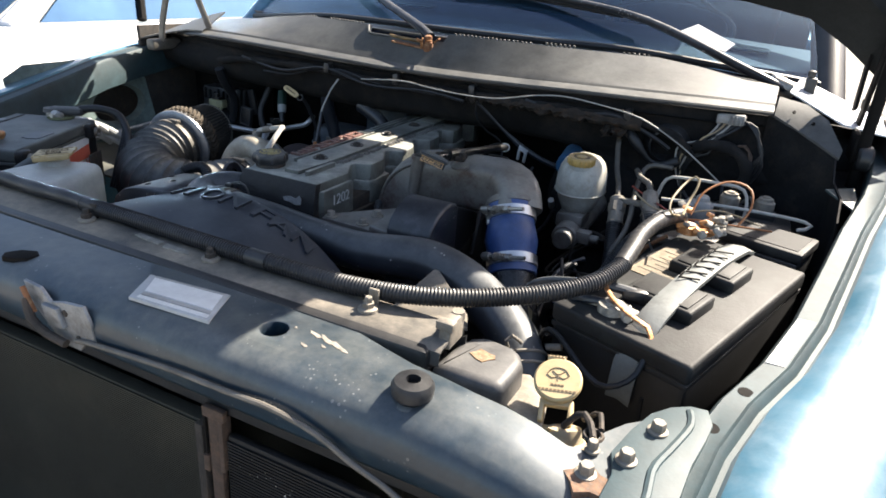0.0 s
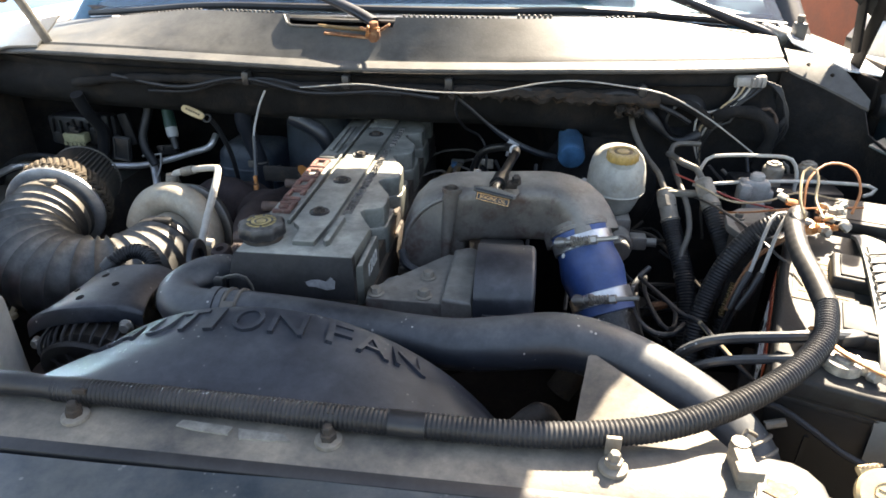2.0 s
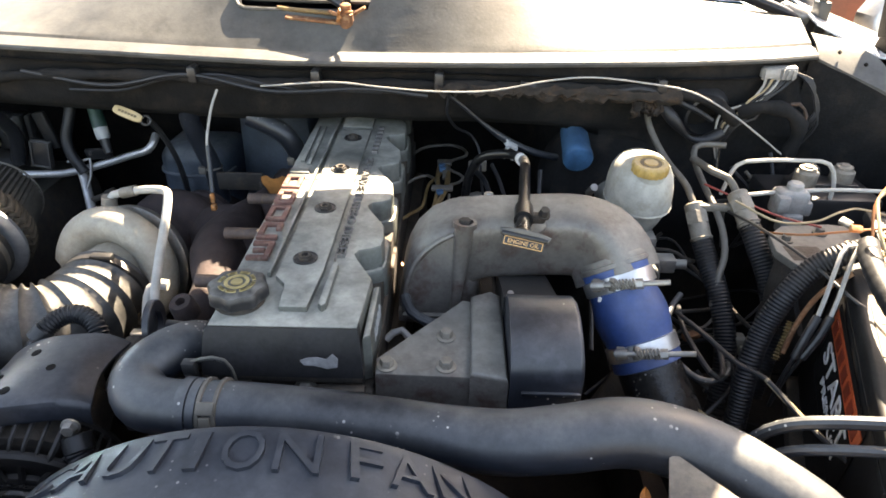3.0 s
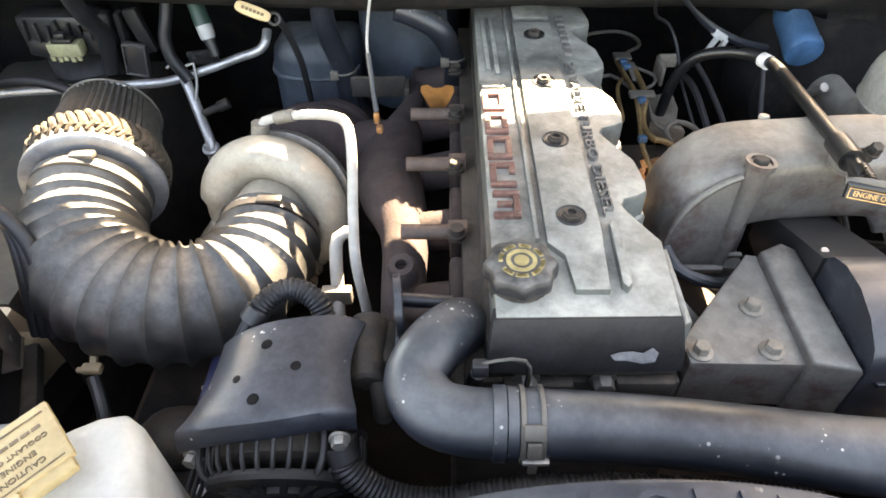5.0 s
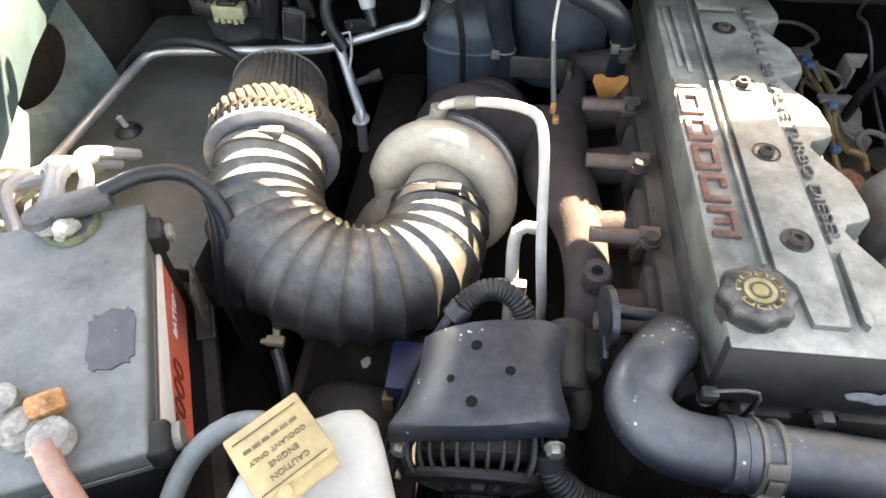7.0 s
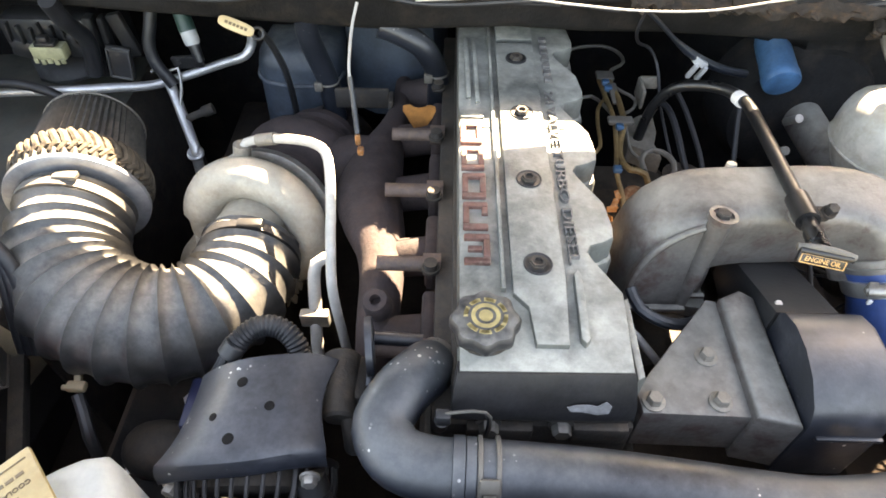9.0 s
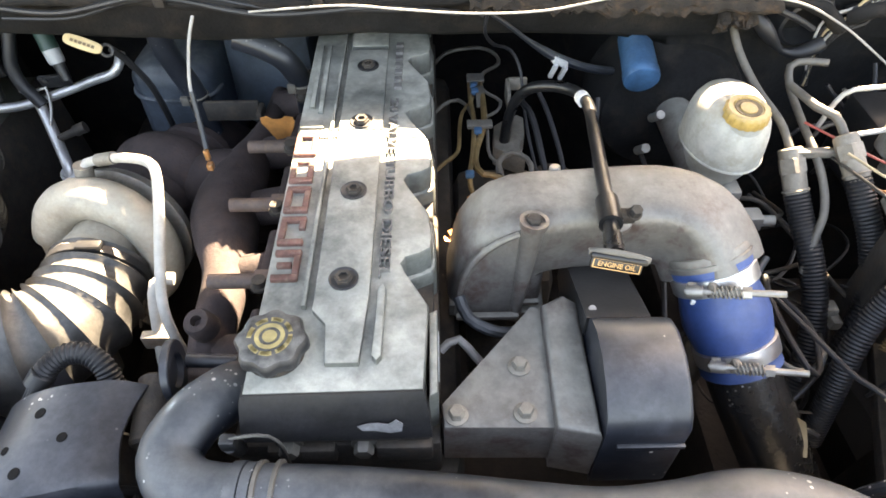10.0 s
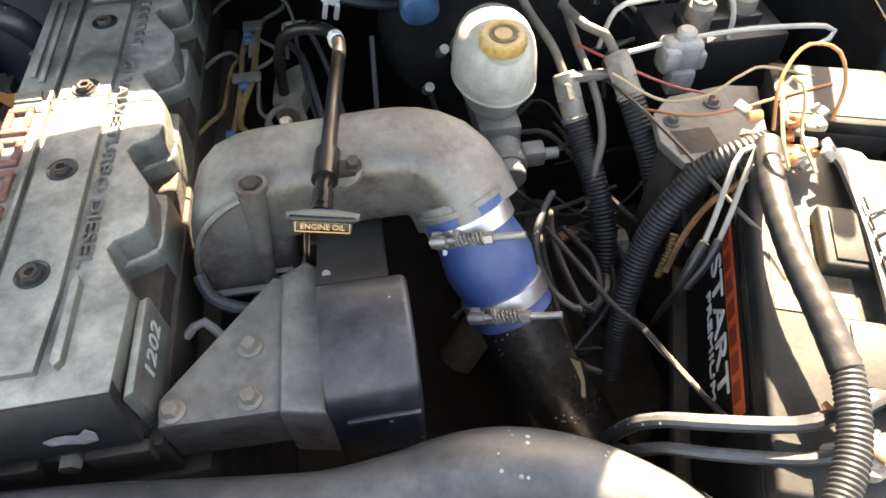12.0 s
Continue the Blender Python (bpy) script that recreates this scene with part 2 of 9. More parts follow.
BATTOP = mat("battery_case", (0.013, 0.0135, 0.015), 0.55, 0.0, 0.4, 12, spec=0.28, dust_toplight=0.28, dust_toplight_col=(0.085, 0.082, 0.076), second=(0.036, 0.043, 0.04), second_amt=0.5, bump=0.12)
BATBODY = mat("battery_black", (0.012, 0.012, 0.0125), 0.5, 0.0, 0.3, 10, dust_toplight=0.06, bump=0.1, spec=0.3)
REDLBL = mat("red_label", (0.58, 0.13, 0.08), 0.4, 0.0, 0.12, 20, bump=0.03)
ORANGELBL = mat("orange_label", (0.55, 0.10, 0.035), 0.4, 0.0, 0.12, 20, bump=0.03)
WHITELBL = mat("white_label", (0.72, 0.72, 0.70), 0.5, 0.0, 0.1, 30, dust_toplight=0.15, bump=0.03)
GREYLBL = mat("grey_label", (0.42, 0.43, 0.43), 0.5, 0.0, 0.15, 30, bump=0.03)
LEAD = mat("corroded_lead", (0.30, 0.285, 0.255), 0.65, 0.3, 0.35, 60, second=(0.55, 0.52, 0.42), bump=0.6)
COPPER = mat("bare_copper", (0.55, 0.24, 0.09), 0.5, 0.5, 0.4, 90, second=(0.6, 0.5, 0.35), bump=0.2)
ORANGEW = mat("orange_wire", (0.40, 0.16, 0.06), 0.5, 0.0, 0.15, 30, bump=0.0)
REDW = mat("red_wire", (0.30, 0.03, 0.02), 0.45, 0.0, 0.15, 30, dust_toplight=0.2, bump=0.0)
BEIGEW = mat("beige_wire", (0.36, 0.28, 0.17), 0.55, 0.0, 0.2, 30, bump=0.0)
GREYW = mat("grey_wire", (0.35, 0.34, 0.32), 0.5, 0.0, 0.2, 30, bump=0.0)
BLUECLIP = mat("blue_clip", (0.03, 0.10, 0.19), 0.5, 0.0, 0.2, 30, bump=0.0)
CLAY = mat("brass_brown", (0.22, 0.145, 0.065), 0.55, 0.3, 0.4, 40, bump=0.3)
SOCK = mat("filter_pleats", (0.055, 0.043, 0.03), 0.95, 0.0, 0.5, 60, dust_toplight=0.6, dust_toplight_col=(0.15, 0.12, 0.088), bump=0.6)
CONE = mat("filter_cone", (0.025, 0.024, 0.022), 0.7, 0.0, 0.4, 40, dust_toplight=0.2, bump=0.3)
HVAC = mat("blower_case", (0.05, 0.07, 0.095), 0.6, 0.0, 0.35, 14, second=(0.03, 0.035, 0.045), dust_toplight=0.65, dust_toplight_col=(0.30, 0.31, 0.31), bump=0.2)
TRAY = mat("tray_metal", (0.05, 0.055, 0.05), 0.6, 0.0, 0.3, 9, dust_toplight=0.6, dust_toplight_col=(0.17, 0.165, 0.14), second=(0.12, 0.06, 0.03), second_amt=0.3, bump=0.25)
COND = mat("condenser_fins", (0.034, 0.034, 0.025), 0.7, 0.2, 0.35, 5, second=(0.055, 0.05, 0.035), second_amt=0.5, bump=0.3, fine=500)
DARKFIN = mat("dark_fins", (0.010, 0.011, 0.013), 0.6, 0.2, 0.4, 14, speck=0.9, bump=0.3, fine=500)
LEAF = mat("dry_leaf", (0.42, 0.17, 0.045), 0.8, 0.0, 0.3, 60, bump=0.3)
WHITECAR = mat("white_car_paint", (0.75, 0.76, 0.78), 0.25, 0.0, 0.03, 3, coat=0.7, bump=0.0)
BOUNCE_GROUND = mat("concrete", (0.30, 0.28, 0.25), 0.9, 0.0, 0.3, 0.9, bump=0.5, fine=60.0, second=(0.2, 0.19, 0.17))
SEAT = mat("seat_cloth", (0.03, 0.045, 0.07), 0.9, 0.0, 0.2, 9, bump=0.2)
DASH = mat("dash_plastic", (0.008, 0.014, 0.034), 0.5, 0.0, 0.15, 6, bump=0.1)
PAPER = mat("paper", (0.8, 0.8, 0.78), 0.8, 0.0, 0.04, 20, bump=0.05)
BRICKRED = mat("rust_red_wall", (0.25, 0.07, 0.035), 0.85, 0.0, 0.25, 3, bump=0.2)
SAND = mat("tan_siding", (0.38, 0.27, 0.17), 0.85, 0.0, 0.2, 3, bump=0.2)
TYRE = mat("tyre_rubber", (0.02, 0.02, 0.02), 0.8, 0.0, 0.2, 20, bump=0.2)


def glass_mat(name, tint, rough=0.02):
    m = bpy.data.materials.new(name)
    m.use_nodes = True
    p = m.node_tree.nodes["Principled BSDF"]
    p.inputs["Base Color"].default_value = (*tint, 1)
    p.inputs["Roughness"].default_value = rough
    p.inputs["Transmission Weight"].default_value = 1.0
    p.inputs["IOR"].default_value = 1.45
    return m


GLASS = glass_mat("windshield_glass", (0.45, 0.70, 0.84))
# Blue specular tint puts a deep sky into the reflections.
GLASS.node_tree.nodes["Principled BSDF"].inputs["Specular Tint"].default_value = (0.42, 0.68, 1.0, 1.0)
# Blue metallic colour stands in for the sky mirrored in the panes.
CARGLASS = mat("sky_tinted_car_glass", (0.07, 0.15, 0.26), 0.06, 0.75, 0.1, 3, bump=0.0)


# ---- geometry helpers: each gives (verts, faces) in world metres ----
def vec(p):
    return Vector(p)


def join(*gs):
    V, F = [], []
    for v, f in gs:
        o = len(V)
        V.extend(v)
        F.extend([tuple(i + o for i in q) for q in f])
    return V, F


def move(g, m):
    return [m @ Vector(v) for v in g[0]], g[1]


def from_bm(bm):
    bm.verts.index_update()
    g = ([v.co.copy() for v in bm.verts], [tuple(v.index for v in f.verts) for f in bm.faces])
    bm.free()
    return g


def box(cx, cy, cz, sx, sy, sz, bev=0.003, seg=2, m=None):
    """A box by its centre and size, with rounded edges; m turns it about its centre."""
    bm = bmesh.new()
    bmesh.ops.create_cube(bm, size=1.0)
    for v in bm.verts:
        v.co = Vector((v.co.x * sx, v.co.y * sy, v.co.z * sz))
    if bev:
        bmesh.ops.bevel(bm, geom=list(bm.edges), offset=min(bev, 0.45 * min(sx, sy, sz)), segments=seg, profile=0.5, affect="EDGES")
    if m is not None:
        bm.transform(m)
    bmesh.ops.translate(bm, vec=(cx, cy, cz), verts=bm.verts)
    return from_bm(bm)


def prism(outline, z0, z1, bev=0.0, seg=2, taper=0.0, m=None):
    """An outline (x, y) drawn up from z0 to z1, its upper rim rounded."""
    bm = bmesh.new()
    cx = sum(p[0] for p in outline) / len(outline)
    cy = sum(p[1] for p in outline) / len(outline)
    lo = [bm.verts.new((x, y, z0)) for x, y in outline]
    hi = [bm.verts.new((x + (cx - x) * taper, y + (cy - y) * taper, z1)) for x, y in outline]
    n = len(outline)
    bm.faces.new(lo[::-1])
    top = bm.faces.new(hi)
    for i in range(n):
        bm.faces.new((lo[i], lo[(i + 1) % n], hi[(i + 1) % n], hi[i]))
    bm.normal_update()
    if bev:
        bmesh.ops.bevel(bm, geom=list(top.edges), offset=bev, segments=seg, profile=0.5, affect="EDGES")
    bmesh.ops.recalc_face_normals(bm, faces=bm.faces)
    if m is not None:
        bm.transform(m)
    return from_bm(bm)


def ring_frame(d):
    d = Vector(d).normalized()
    a = Vector((0, 0, 1)) if abs(d.z) < 0.9 else Vector((0, 1, 0))
    u = d.cross(a).normalized()
    return u, d.cross(u).normalized()


def lathe(p0, d, profile, n=24, lobes=0, depth=0.0):
    """Turn a profile of (along, radius) about the axis d from p0. lobes: a scalloped rim."""
    p0, d = Vector(p0), Vector(d).normalized()
    u, w = ring_frame(d)
    V, F = [], []
    for a, r in profile:
        for k in range(n):
            t = 2 * math.pi * k / n
            rr = r * (1 + depth * math.cos(lobes * t)) if lobes else r
            V.append(p0 + d * a + (u * math.cos(t) + w * math.sin(t)) * rr)
    for i in range(len(profile) - 1):
        for k in range(n):
            F.append((i * n + k, i * n + (k + 1) % n, (i + 1) * n + (k + 1) % n, (i + 1) * n + k))
    F.append(tuple(range(n))[::-1])
    F.append(tuple((len(profile) - 1) * n + k for k in range(n)))
    return V, F


def cyl(p0, p1, r, r1=None, n=20, bev=0.0):
    p0, p1 = Vector(p0), Vector(p1)
    r1 = r if r1 is None else r1
    h = (p1 - p0).length
    prof = [(0, r), (h, r1)] if not bev else [(0, r - bev), (bev, r), (h - bev, r1), (h, r1 - bev)]
    return lathe(p0, p1 - p0, prof, n)


def spline(pts, step=0.01):
    """A smooth line through the points, at even steps."""
    P = [Vector(p) for p in pts]
    P = [P[0] * 2 - P[1]] + P + [P[-1] * 2 - P[-2]]
    out = []
    for i in range(1, len(P) - 2):
        for k in range(24):
            t = k / 24
            a, b, c, e = P[i - 1], P[i], P[i + 1], P[i + 2]
            out.append(0.5 * ((2 * b) + (c - a) * t + (2 * a - 5 * b + 4 * c - e) * t * t + (3 * b - a - 3 * c + e) * t ** 3))
    out.append(P[-2])
    acc, res, want = 0.0, [out[0]], step
    for a, b in zip(out, out[1:]):
        L = (b - a).length
        while L > 0 and acc + L >= want:
            res.append(a.lerp(b, (want - acc) / L))
            want += step
        acc += L
    if (res[-1] - out[-1]).length > step * 0.2:
        res.append(out[-1])
    return res


def tube(pts, r, n=12, step=0.012, pitch=0.0, depth=0.0, smooth=True, sharp=1.0, flat=(1.0, 1.0)):
    """A hose along the points; r may be a number or a function of 0..1. pitch and depth: rings."""
    if pitch:
        step = pitch / 6
    line = spline(pts, step) if smooth else [Vector(p) for p in pts]
    m = len(line)
    V, F = [], []
    u = None
    for i, p in enumerate(line):
        d = (line[min(i + 1, m - 1)] - line[max(i - 1, 0)]).normalized()
        if u is None:
            u, w = ring_frame(d)
        else:
            u = (u - d * u.dot(d)).normalized()
            w = d.cross(u).normalized()
        rr = r(i / max(1, m - 1)) if callable(r) else r
        if pitch:
            s = 0.5 + 0.5 * math.cos(2 * math.pi * i * step / pitch)
            rr += depth * (s ** sharp * 2 - 1) * 0.5
        for k in range(n):
            t = 2 * math.pi * k / n
            V.append(p + u * (math.cos(t) * rr * flat[0]) + w * (math.sin(t) * rr * flat[1]))
    for i in range(m - 1):
        for k in range(n):
            F.append((i * n + k, i * n + (k + 1) % n, (i + 1) * n + (k + 1) % n, (i + 1) * n + k))
    F.append(tuple(range(n))[::-1])
    F.append(tuple((m - 1) * n + k for k in range(n)))
    return V, F


def sheet(rows, thick=0.0, up=(0, 0, 1)):
    """A surface through rows of points, with a thickness below it."""
    a, b = len(rows), len(rows[0])
    V = [Vector(p) for r in rows for p in r]
    F = [(i * b + k, i * b + k + 1, (i + 1) * b + k + 1, (i + 1) * b + k) for i in range(a - 1) for k in range(b - 1)]
    if thick:
        o = len(V)
        V += [v - Vector(up) * thick for v in V]
        F += [tuple(i + o for i in f[::-1]) for f in F]
        rim = [k for k in range(b)] + [i * b + b - 1 for i in range(1, a)] + [(a - 1) * b + k for k in range(b - 2, -1, -1)] + [i * b for i in range(a - 2, 0, -1)]
        F += [(rim[i], rim[(i + 1) % len(rim)], rim[(i + 1) % len(rim)] + o, rim[i] + o) for i in range(len(rim))]
    return V, F


def torus(c, d, R, r, n=40, k=14, wob=0.0, seed=0):
    c, d = Vector(c), Vector(d).normalized()
    u, w = ring_frame(d)
    V, F = [], []
    for i in range(n):
        t = 2 * math.pi * i / n
        o = u * math.cos(t) + w * math.sin(t)
        for j in range(k):
            s = 2 * math.pi * j / k
            rr = r * (1 + wob * noise.noise(Vector((i * 0.9 + seed, j * 0.9, 3.3))))
            V.append(c + o * (R + rr * math.cos(s)) + d * (rr * math.sin(s)))
    for i in range(n):
        for j in range(k):
            F.append((i * k + j, ((i + 1) % n) * k + j, ((i + 1) % n) * k + (j + 1) % k, i * k + (j + 1) % k))
    return V, F


def hexbolt(p, d, r=0.008, h=0.007, washer=1.5):
    """A hex head on a washer."""
    p, d = Vector(p), Vector(d).normalized()
    return join(lathe(p, d, [(0, r * washer), (0.002, r * washer), (0.0025, r * washer * 0.92)], 20),
                lathe(p + d * 0.002, d, [(0, r), (h * 0.8, r), (h, r * 0.86)], 6))


def lettering(text, size, depth, m, align="CENTER"):
    """Raised lettering in the built-in face, laid by m."""
    cu = bpy.data.curves.new("lettering", "FONT")
    cu.body, cu.size, cu.extrude, cu.align_x, cu.align_y = text, size, depth / 2, align, "CENTER"
    cu.resolution_u = 3
    ob = bpy.data.objects.new("lettering", cu)
    me = bpy.data.meshes.new_from_object(ob)
    g = [m @ v.co for v in me.vertices], [tuple(p.vertices) for p in me.polygons]
    bpy.data.objects.remove(ob)
    bpy.data.curves.remove(cu)
    bpy.data.meshes.remove(me)
    return g


def fitted_words(text, length, height, depth, m):
    """Lettering scaled to a length and a height."""
    v, f = lettering(text, 1.0, 1.0, Matrix.Identity(4))
    xs, ys = [p.x for p in v], [p.y for p in v]
    w, h = max(xs) - min(xs), max(ys) - min(ys)
    cx, cy = (max(xs) + min(xs)) / 2, (max(ys) + min(ys)) / 2
    return [m @ Vector(((p.x - cx) * length / w, (p.y - cy) * height / h, p.z * depth)) for p in v], f


ROOT = {}


def thing(name, at, label, category, group="", kind=""):
    ob = new(name)
    ob.location = at
    ob.empty_display_size = 0.05
    ROOT[ob] = Vector(at)
    return tagged(ob, label, category, group, kind)


def part(name, g, material, parent=None, label="", angle=35.0):
    """One mesh object out of world geometry, under a thing or a part."""
    o = ROOT[parent] if parent is not None else Vector((0, 0, 0))
    me = bpy.data.meshes.new(name)
    me.from_pydata([Vector(v) - o for v in g[0]], [], g[1])
    me.validate()
    me.update()
    me.polygons.foreach_set("use_smooth", [True] * len(me.polygons))
    me.set_sharp_from_angle(angle=radians(angle))
    me.materials.append(material)
    ob = new(name, me)
    if parent is not None:
        ob.parent = parent
    ROOT[ob] = o
    if label:
        ob["label"] = label
    return ob


def single(name, g, material, label, category, group="", kind="", angle=35.0):
    """A thing that is one mesh."""
    c = Vector((sum(v[0] for v in g[0]), sum(v[1] for v in g[0]), 0)) / len(g[0])
    c.z = min(v[2] for v in g[0])
    ob = part(name, ([Vector(v) - c for v in g[0]], g[1]), material, None, "", angle)
    ob.location = c
    ROOT[ob] = c
    return tagged(ob, label, category, group, kind)


def lerp_rows(a, b, n):
    return [[Vector(p).lerp(Vector(q), i / (n - 1)) for p, q in zip(a, b)] for i in range(n)]


# ---- the ground and what stands beyond ----
# Ground is out of sight; pale so that it bounces light upward.
ground = single("ground", sheet([[(-40 + 8 * i, -40 + 8 * j, 0) for i in range(11)] for j in range(11)], 0.2), BOUNCE_GROUND,
                "unseen pale concrete ground that bounces light upward", "ground", kind="structure")

# ---- the truck's body ----
truck = thing("pickup_truck", (0, 0, 0.0), "dark teal pickup truck with its hood raised", "truck")


SUP = [(-0.66, -0.440), (0.0, -0.440), (0.20, -0.433), (0.30, -0.428), (0.351, -0.432), (0.402, -0.447), (0.451, -0.462), (0.522, -0.464), (0.551, -0.462), (0.575, -0.466), (0.598, -0.470), (0.615, -0.464), (0.624, -0.430), (0.639, -0.407), (0.66, -0.386)]


def sup_rear(x):
    """The support's rear edge, which swings forward beside the washer bottle."""
    return float(np.interp(x, [q[0] for q in SUP], [q[1] for q in SUP]))


def sup_z(x, y):
    d = max(0.0, (-y - 0.488) / 0.040)
    dip = 0.012 * max(0.0, min(1.0, (x - 0.46) / 0.14)) + 0.009 * max(0.0, min(1.0, (x - 0.56) / 0.06))
    rib = 0.004 * math.exp(-((x - 0.475) / 0.05) ** 2 - ((y + 0.485) / 0.04) ** 2)
    return 1.170 - 0.010 * d * d - dip + rib - 0.006 * abs(x) ** 2


def radiator_support():
    xs = [-0.66, -0.55, -0.45, -0.35, -0.25, -0.15, -0.05, 0.05, 0.15, 0.20, 0.262, 0.275, 0.288, 0.302, 0.318, 0.36, 0.40, 0.44, 0.475, 0.51, 0.54, 0.57, 0.60, 0.615, 0.624, 0.639, 0.658]
    vs = [0.0, 0.03, 0.10, 0.29, 0.48, 0.62, 0.76, 0.84, 0.92, 1.0]
    rows = []
    for v in vs:
        r = []
        for x in xs:
            a = sup_rear(x)
            y = a + (-0.528 - a) * v
            r.append((x, y, sup_z(x, y)))
        rows.append(r)
    lip = [[(x, sup_rear(x) + 0.004, 1.135) for x in xs]]
    nose = [[(x, -0.536, sup_z(x, -0.528) - 0.008) for x in xs], [(x, -0.541, sup_z(x, -0.528) - 0.024) for x in xs], [(x, -0.540, 1.112) for x in xs], [(x, -0.535, 1.104) for x in xs], [(x, -0.500, 1.098) for x in xs]]
    V, F = sheet(lip + rows + nose)
    b = len(xs)
    # the round hole goes through the plate, its rim tied to the cells about it
    i0 = xs.index(0.262)
    F = [f for f in F if not (i0 <= f[0] % b < i0 + 4 and 3 <= f[0] // b <= 6)]
    per = [(3 + a, i0) for a in range(4)] + [(7, i0 + a) for a in range(4)] + [(7 - a, i0 + 4) for a in range(4)] + [(3, i0 + 4 - a) for a in range(4)]
    cx, cy, n = 0.288, 0.5 * (V[5 * b + i0 + 2].y + V[5 * b + i0 + 2].y), len(per)
    o = len(V)
    for ring, drop in ((0.0165, 0.0), (0.0150, 0.0012), (0.0148, 0.02)):
        for r_, c_ in per:
            q = V[r_ * b + c_]
            a = math.atan2(q.y - cy, q.x - cx)
            x, y = cx + ring * math.cos(a), cy + ring * math.sin(a)
            V.append(Vector((x, y, sup_z(x, y) - drop)))
    for k in range(n):
        j = (k + 1) % n
        p, q = per[k][0] * b + per[k][1], per[j][0] * b + per[j][1]
        F.append((p, q, o + j, o + k))
        F.append((o + k, o + j, o + n + j, o + n + k))
        F.append((o + n + k, o + n + j, o + 2 * n + j, o + 2 * n + k))
    return V, F


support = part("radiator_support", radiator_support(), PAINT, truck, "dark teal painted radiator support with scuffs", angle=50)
# a dark slot and a stamped rib near the latch
part("slot", prism([(-0.088, -0.513), (-0.080, -0.498), (-0.062, -0.490), (-0.050, -0.496), (-0.052, -0.510), (-0.066, -0.518), (-0.080, -0.522)], 1.164, 1.1706, 0.001), INK, support, "dark slot in the support")
for sx, sy, sl, sw in ((0.330, -0.464, 0.018, 0.0055), (0.346, -0.466, 0.022, 0.0065), (0.362, -0.470, 0.020, 0.0055), (0.372, -0.474, 0.010, 0.004), (0.350, -0.478, 0.007, 0.003), (0.332, -0.486, 0.010, 0.004), (0.306, -0.464, 0.003, 0.003)):
    part("scuff", prism([(sx + sl * 0.5 * math.cos(k * 0.7) * (1 + 0.3 * math.sin(k * 2.3)), sy - 0.2 * sl * math.cos(k * 0.7) + sw * 0.5 * math.sin(k * 0.7) * (1 + 0.4 * math.cos(k * 1.7 + sx * 90))) for k in range(9)], sup_z(sx, sy) - 0.003, sup_z(sx, sy) + 0.0006, 0.0), mat("bare_primer", (0.30, 0.27, 0.23), 0.8, 0.0, 0.4, 90, bump=0.3), support, "bare patch of worn paint")

# sticker with unreadable lines
stk = single("service_sticker", prism([(0.096, -0.462), (0.205, -0.450), (0.227, -0.505), (0.120, -0.512)], 1.1680, 1.1718, 0.0006), GREYLBL,
             "white paper sticker with grey bands on the radiator support", "sticker")
part("print_band", prism([(0.108, -0.466), (0.200, -0.456), (0.214, -0.487), (0.124, -0.494)], 1.1716, 1.1726), WHITELBL, stk)
part("print_band", prism([(0.126, -0.497), (0.216, -0.490), (0.218, -0.494), (0.127, -0.502)], 1.1716, 1.1728), GREYW, stk)
part("print_band", prism([(0.127, -0.503), (0.219, -0.496), (0.221, -0.501), (0.128, -0.508)], 1.1716, 1.1726), WHITELBL, stk)
part("print_band", prism([(0.106, -0.4625), (0.199, -0.4525), (0.2005, -0.455), (0.107, -0.465)], 1.1716, 1.1728), GREYW, stk)

# rubber bumper of the hood
bump = thing("hood_bumper", (0.463, -0.500, 1.172), "round black rubber hood bumper on the radiator support", "bumper stop")
part("seat", lathe((0.462, -0.499, 1.158), (0, 0, 1), [(0, 0.022), (0.006, 0.020), (0.008, 0.016)], 24), PAINT, bump)
part("rubber", lathe((0.462, -0.499, 1.162), (0, 0, 1), [(0, 0.014), (0.006, 0.016), (0.009, 0.0195), (0.017, 0.020), (0.022, 0.017), (0.0235, 0.007), (0.016, 0.006)], 28), RUBBER, bump)

# hood latch on the nose of the support
latch = thing("hood_latch", (0.04, -0.56, 1.10), "grey steel hood latch with a rusty lever", "latch")
part("plate", move(join(prism([(-0.045, 0.046), (-0.018, 0.044), (-0.004, 0.030), (0.018, 0.036), (0.050, 0.040), (0.058, 0.022), (0.062, -0.004), (0.044, -0.008), (0.034, -0.020), (0.004, -0.018), (-0.020, 0.004), (-0.040, 0.026)], 0, 0.004, 0.0008),
                        prism([(-0.012, 0.028), (0.012, 0.028), (0.020, 0.006), (-0.006, 0.002)], 0.004, 0.010, 0.002)), pose(0.036, -0.560, 1.122, 90, 0, 0)), mat("galvanised_latch", (0.26, 0.27, 0.28), 0.45, 0.5, 0.3, 40, second=(0.13, 0.115, 0.10), bump=0.2), latch)
for hx, hz in ((0.055, 1.145), (0.072, 1.118)):
    part("rivet", lathe((hx, -0.5635, hz), (0, -1, 0), [(0, 0.0042), (0.0012, 0.0042), (0.002, 0.003)], 14), BLACKIRON, latch)
part("hook", tube([(0.0, -0.570, 1.150), (0.012, -0.576, 1.132), (0.03, -0.574, 1.118), (0.06, -0.572, 1.112)], 0.005, 8), BLACKIRON, latch)
part("lever", box(0.004, -0.570, 1.150, 0.007, 0.004, 0.032, 0.001, m=pose(0, 0, 0, 0, -25, 0)), RUST, latch, "rust-red lever")
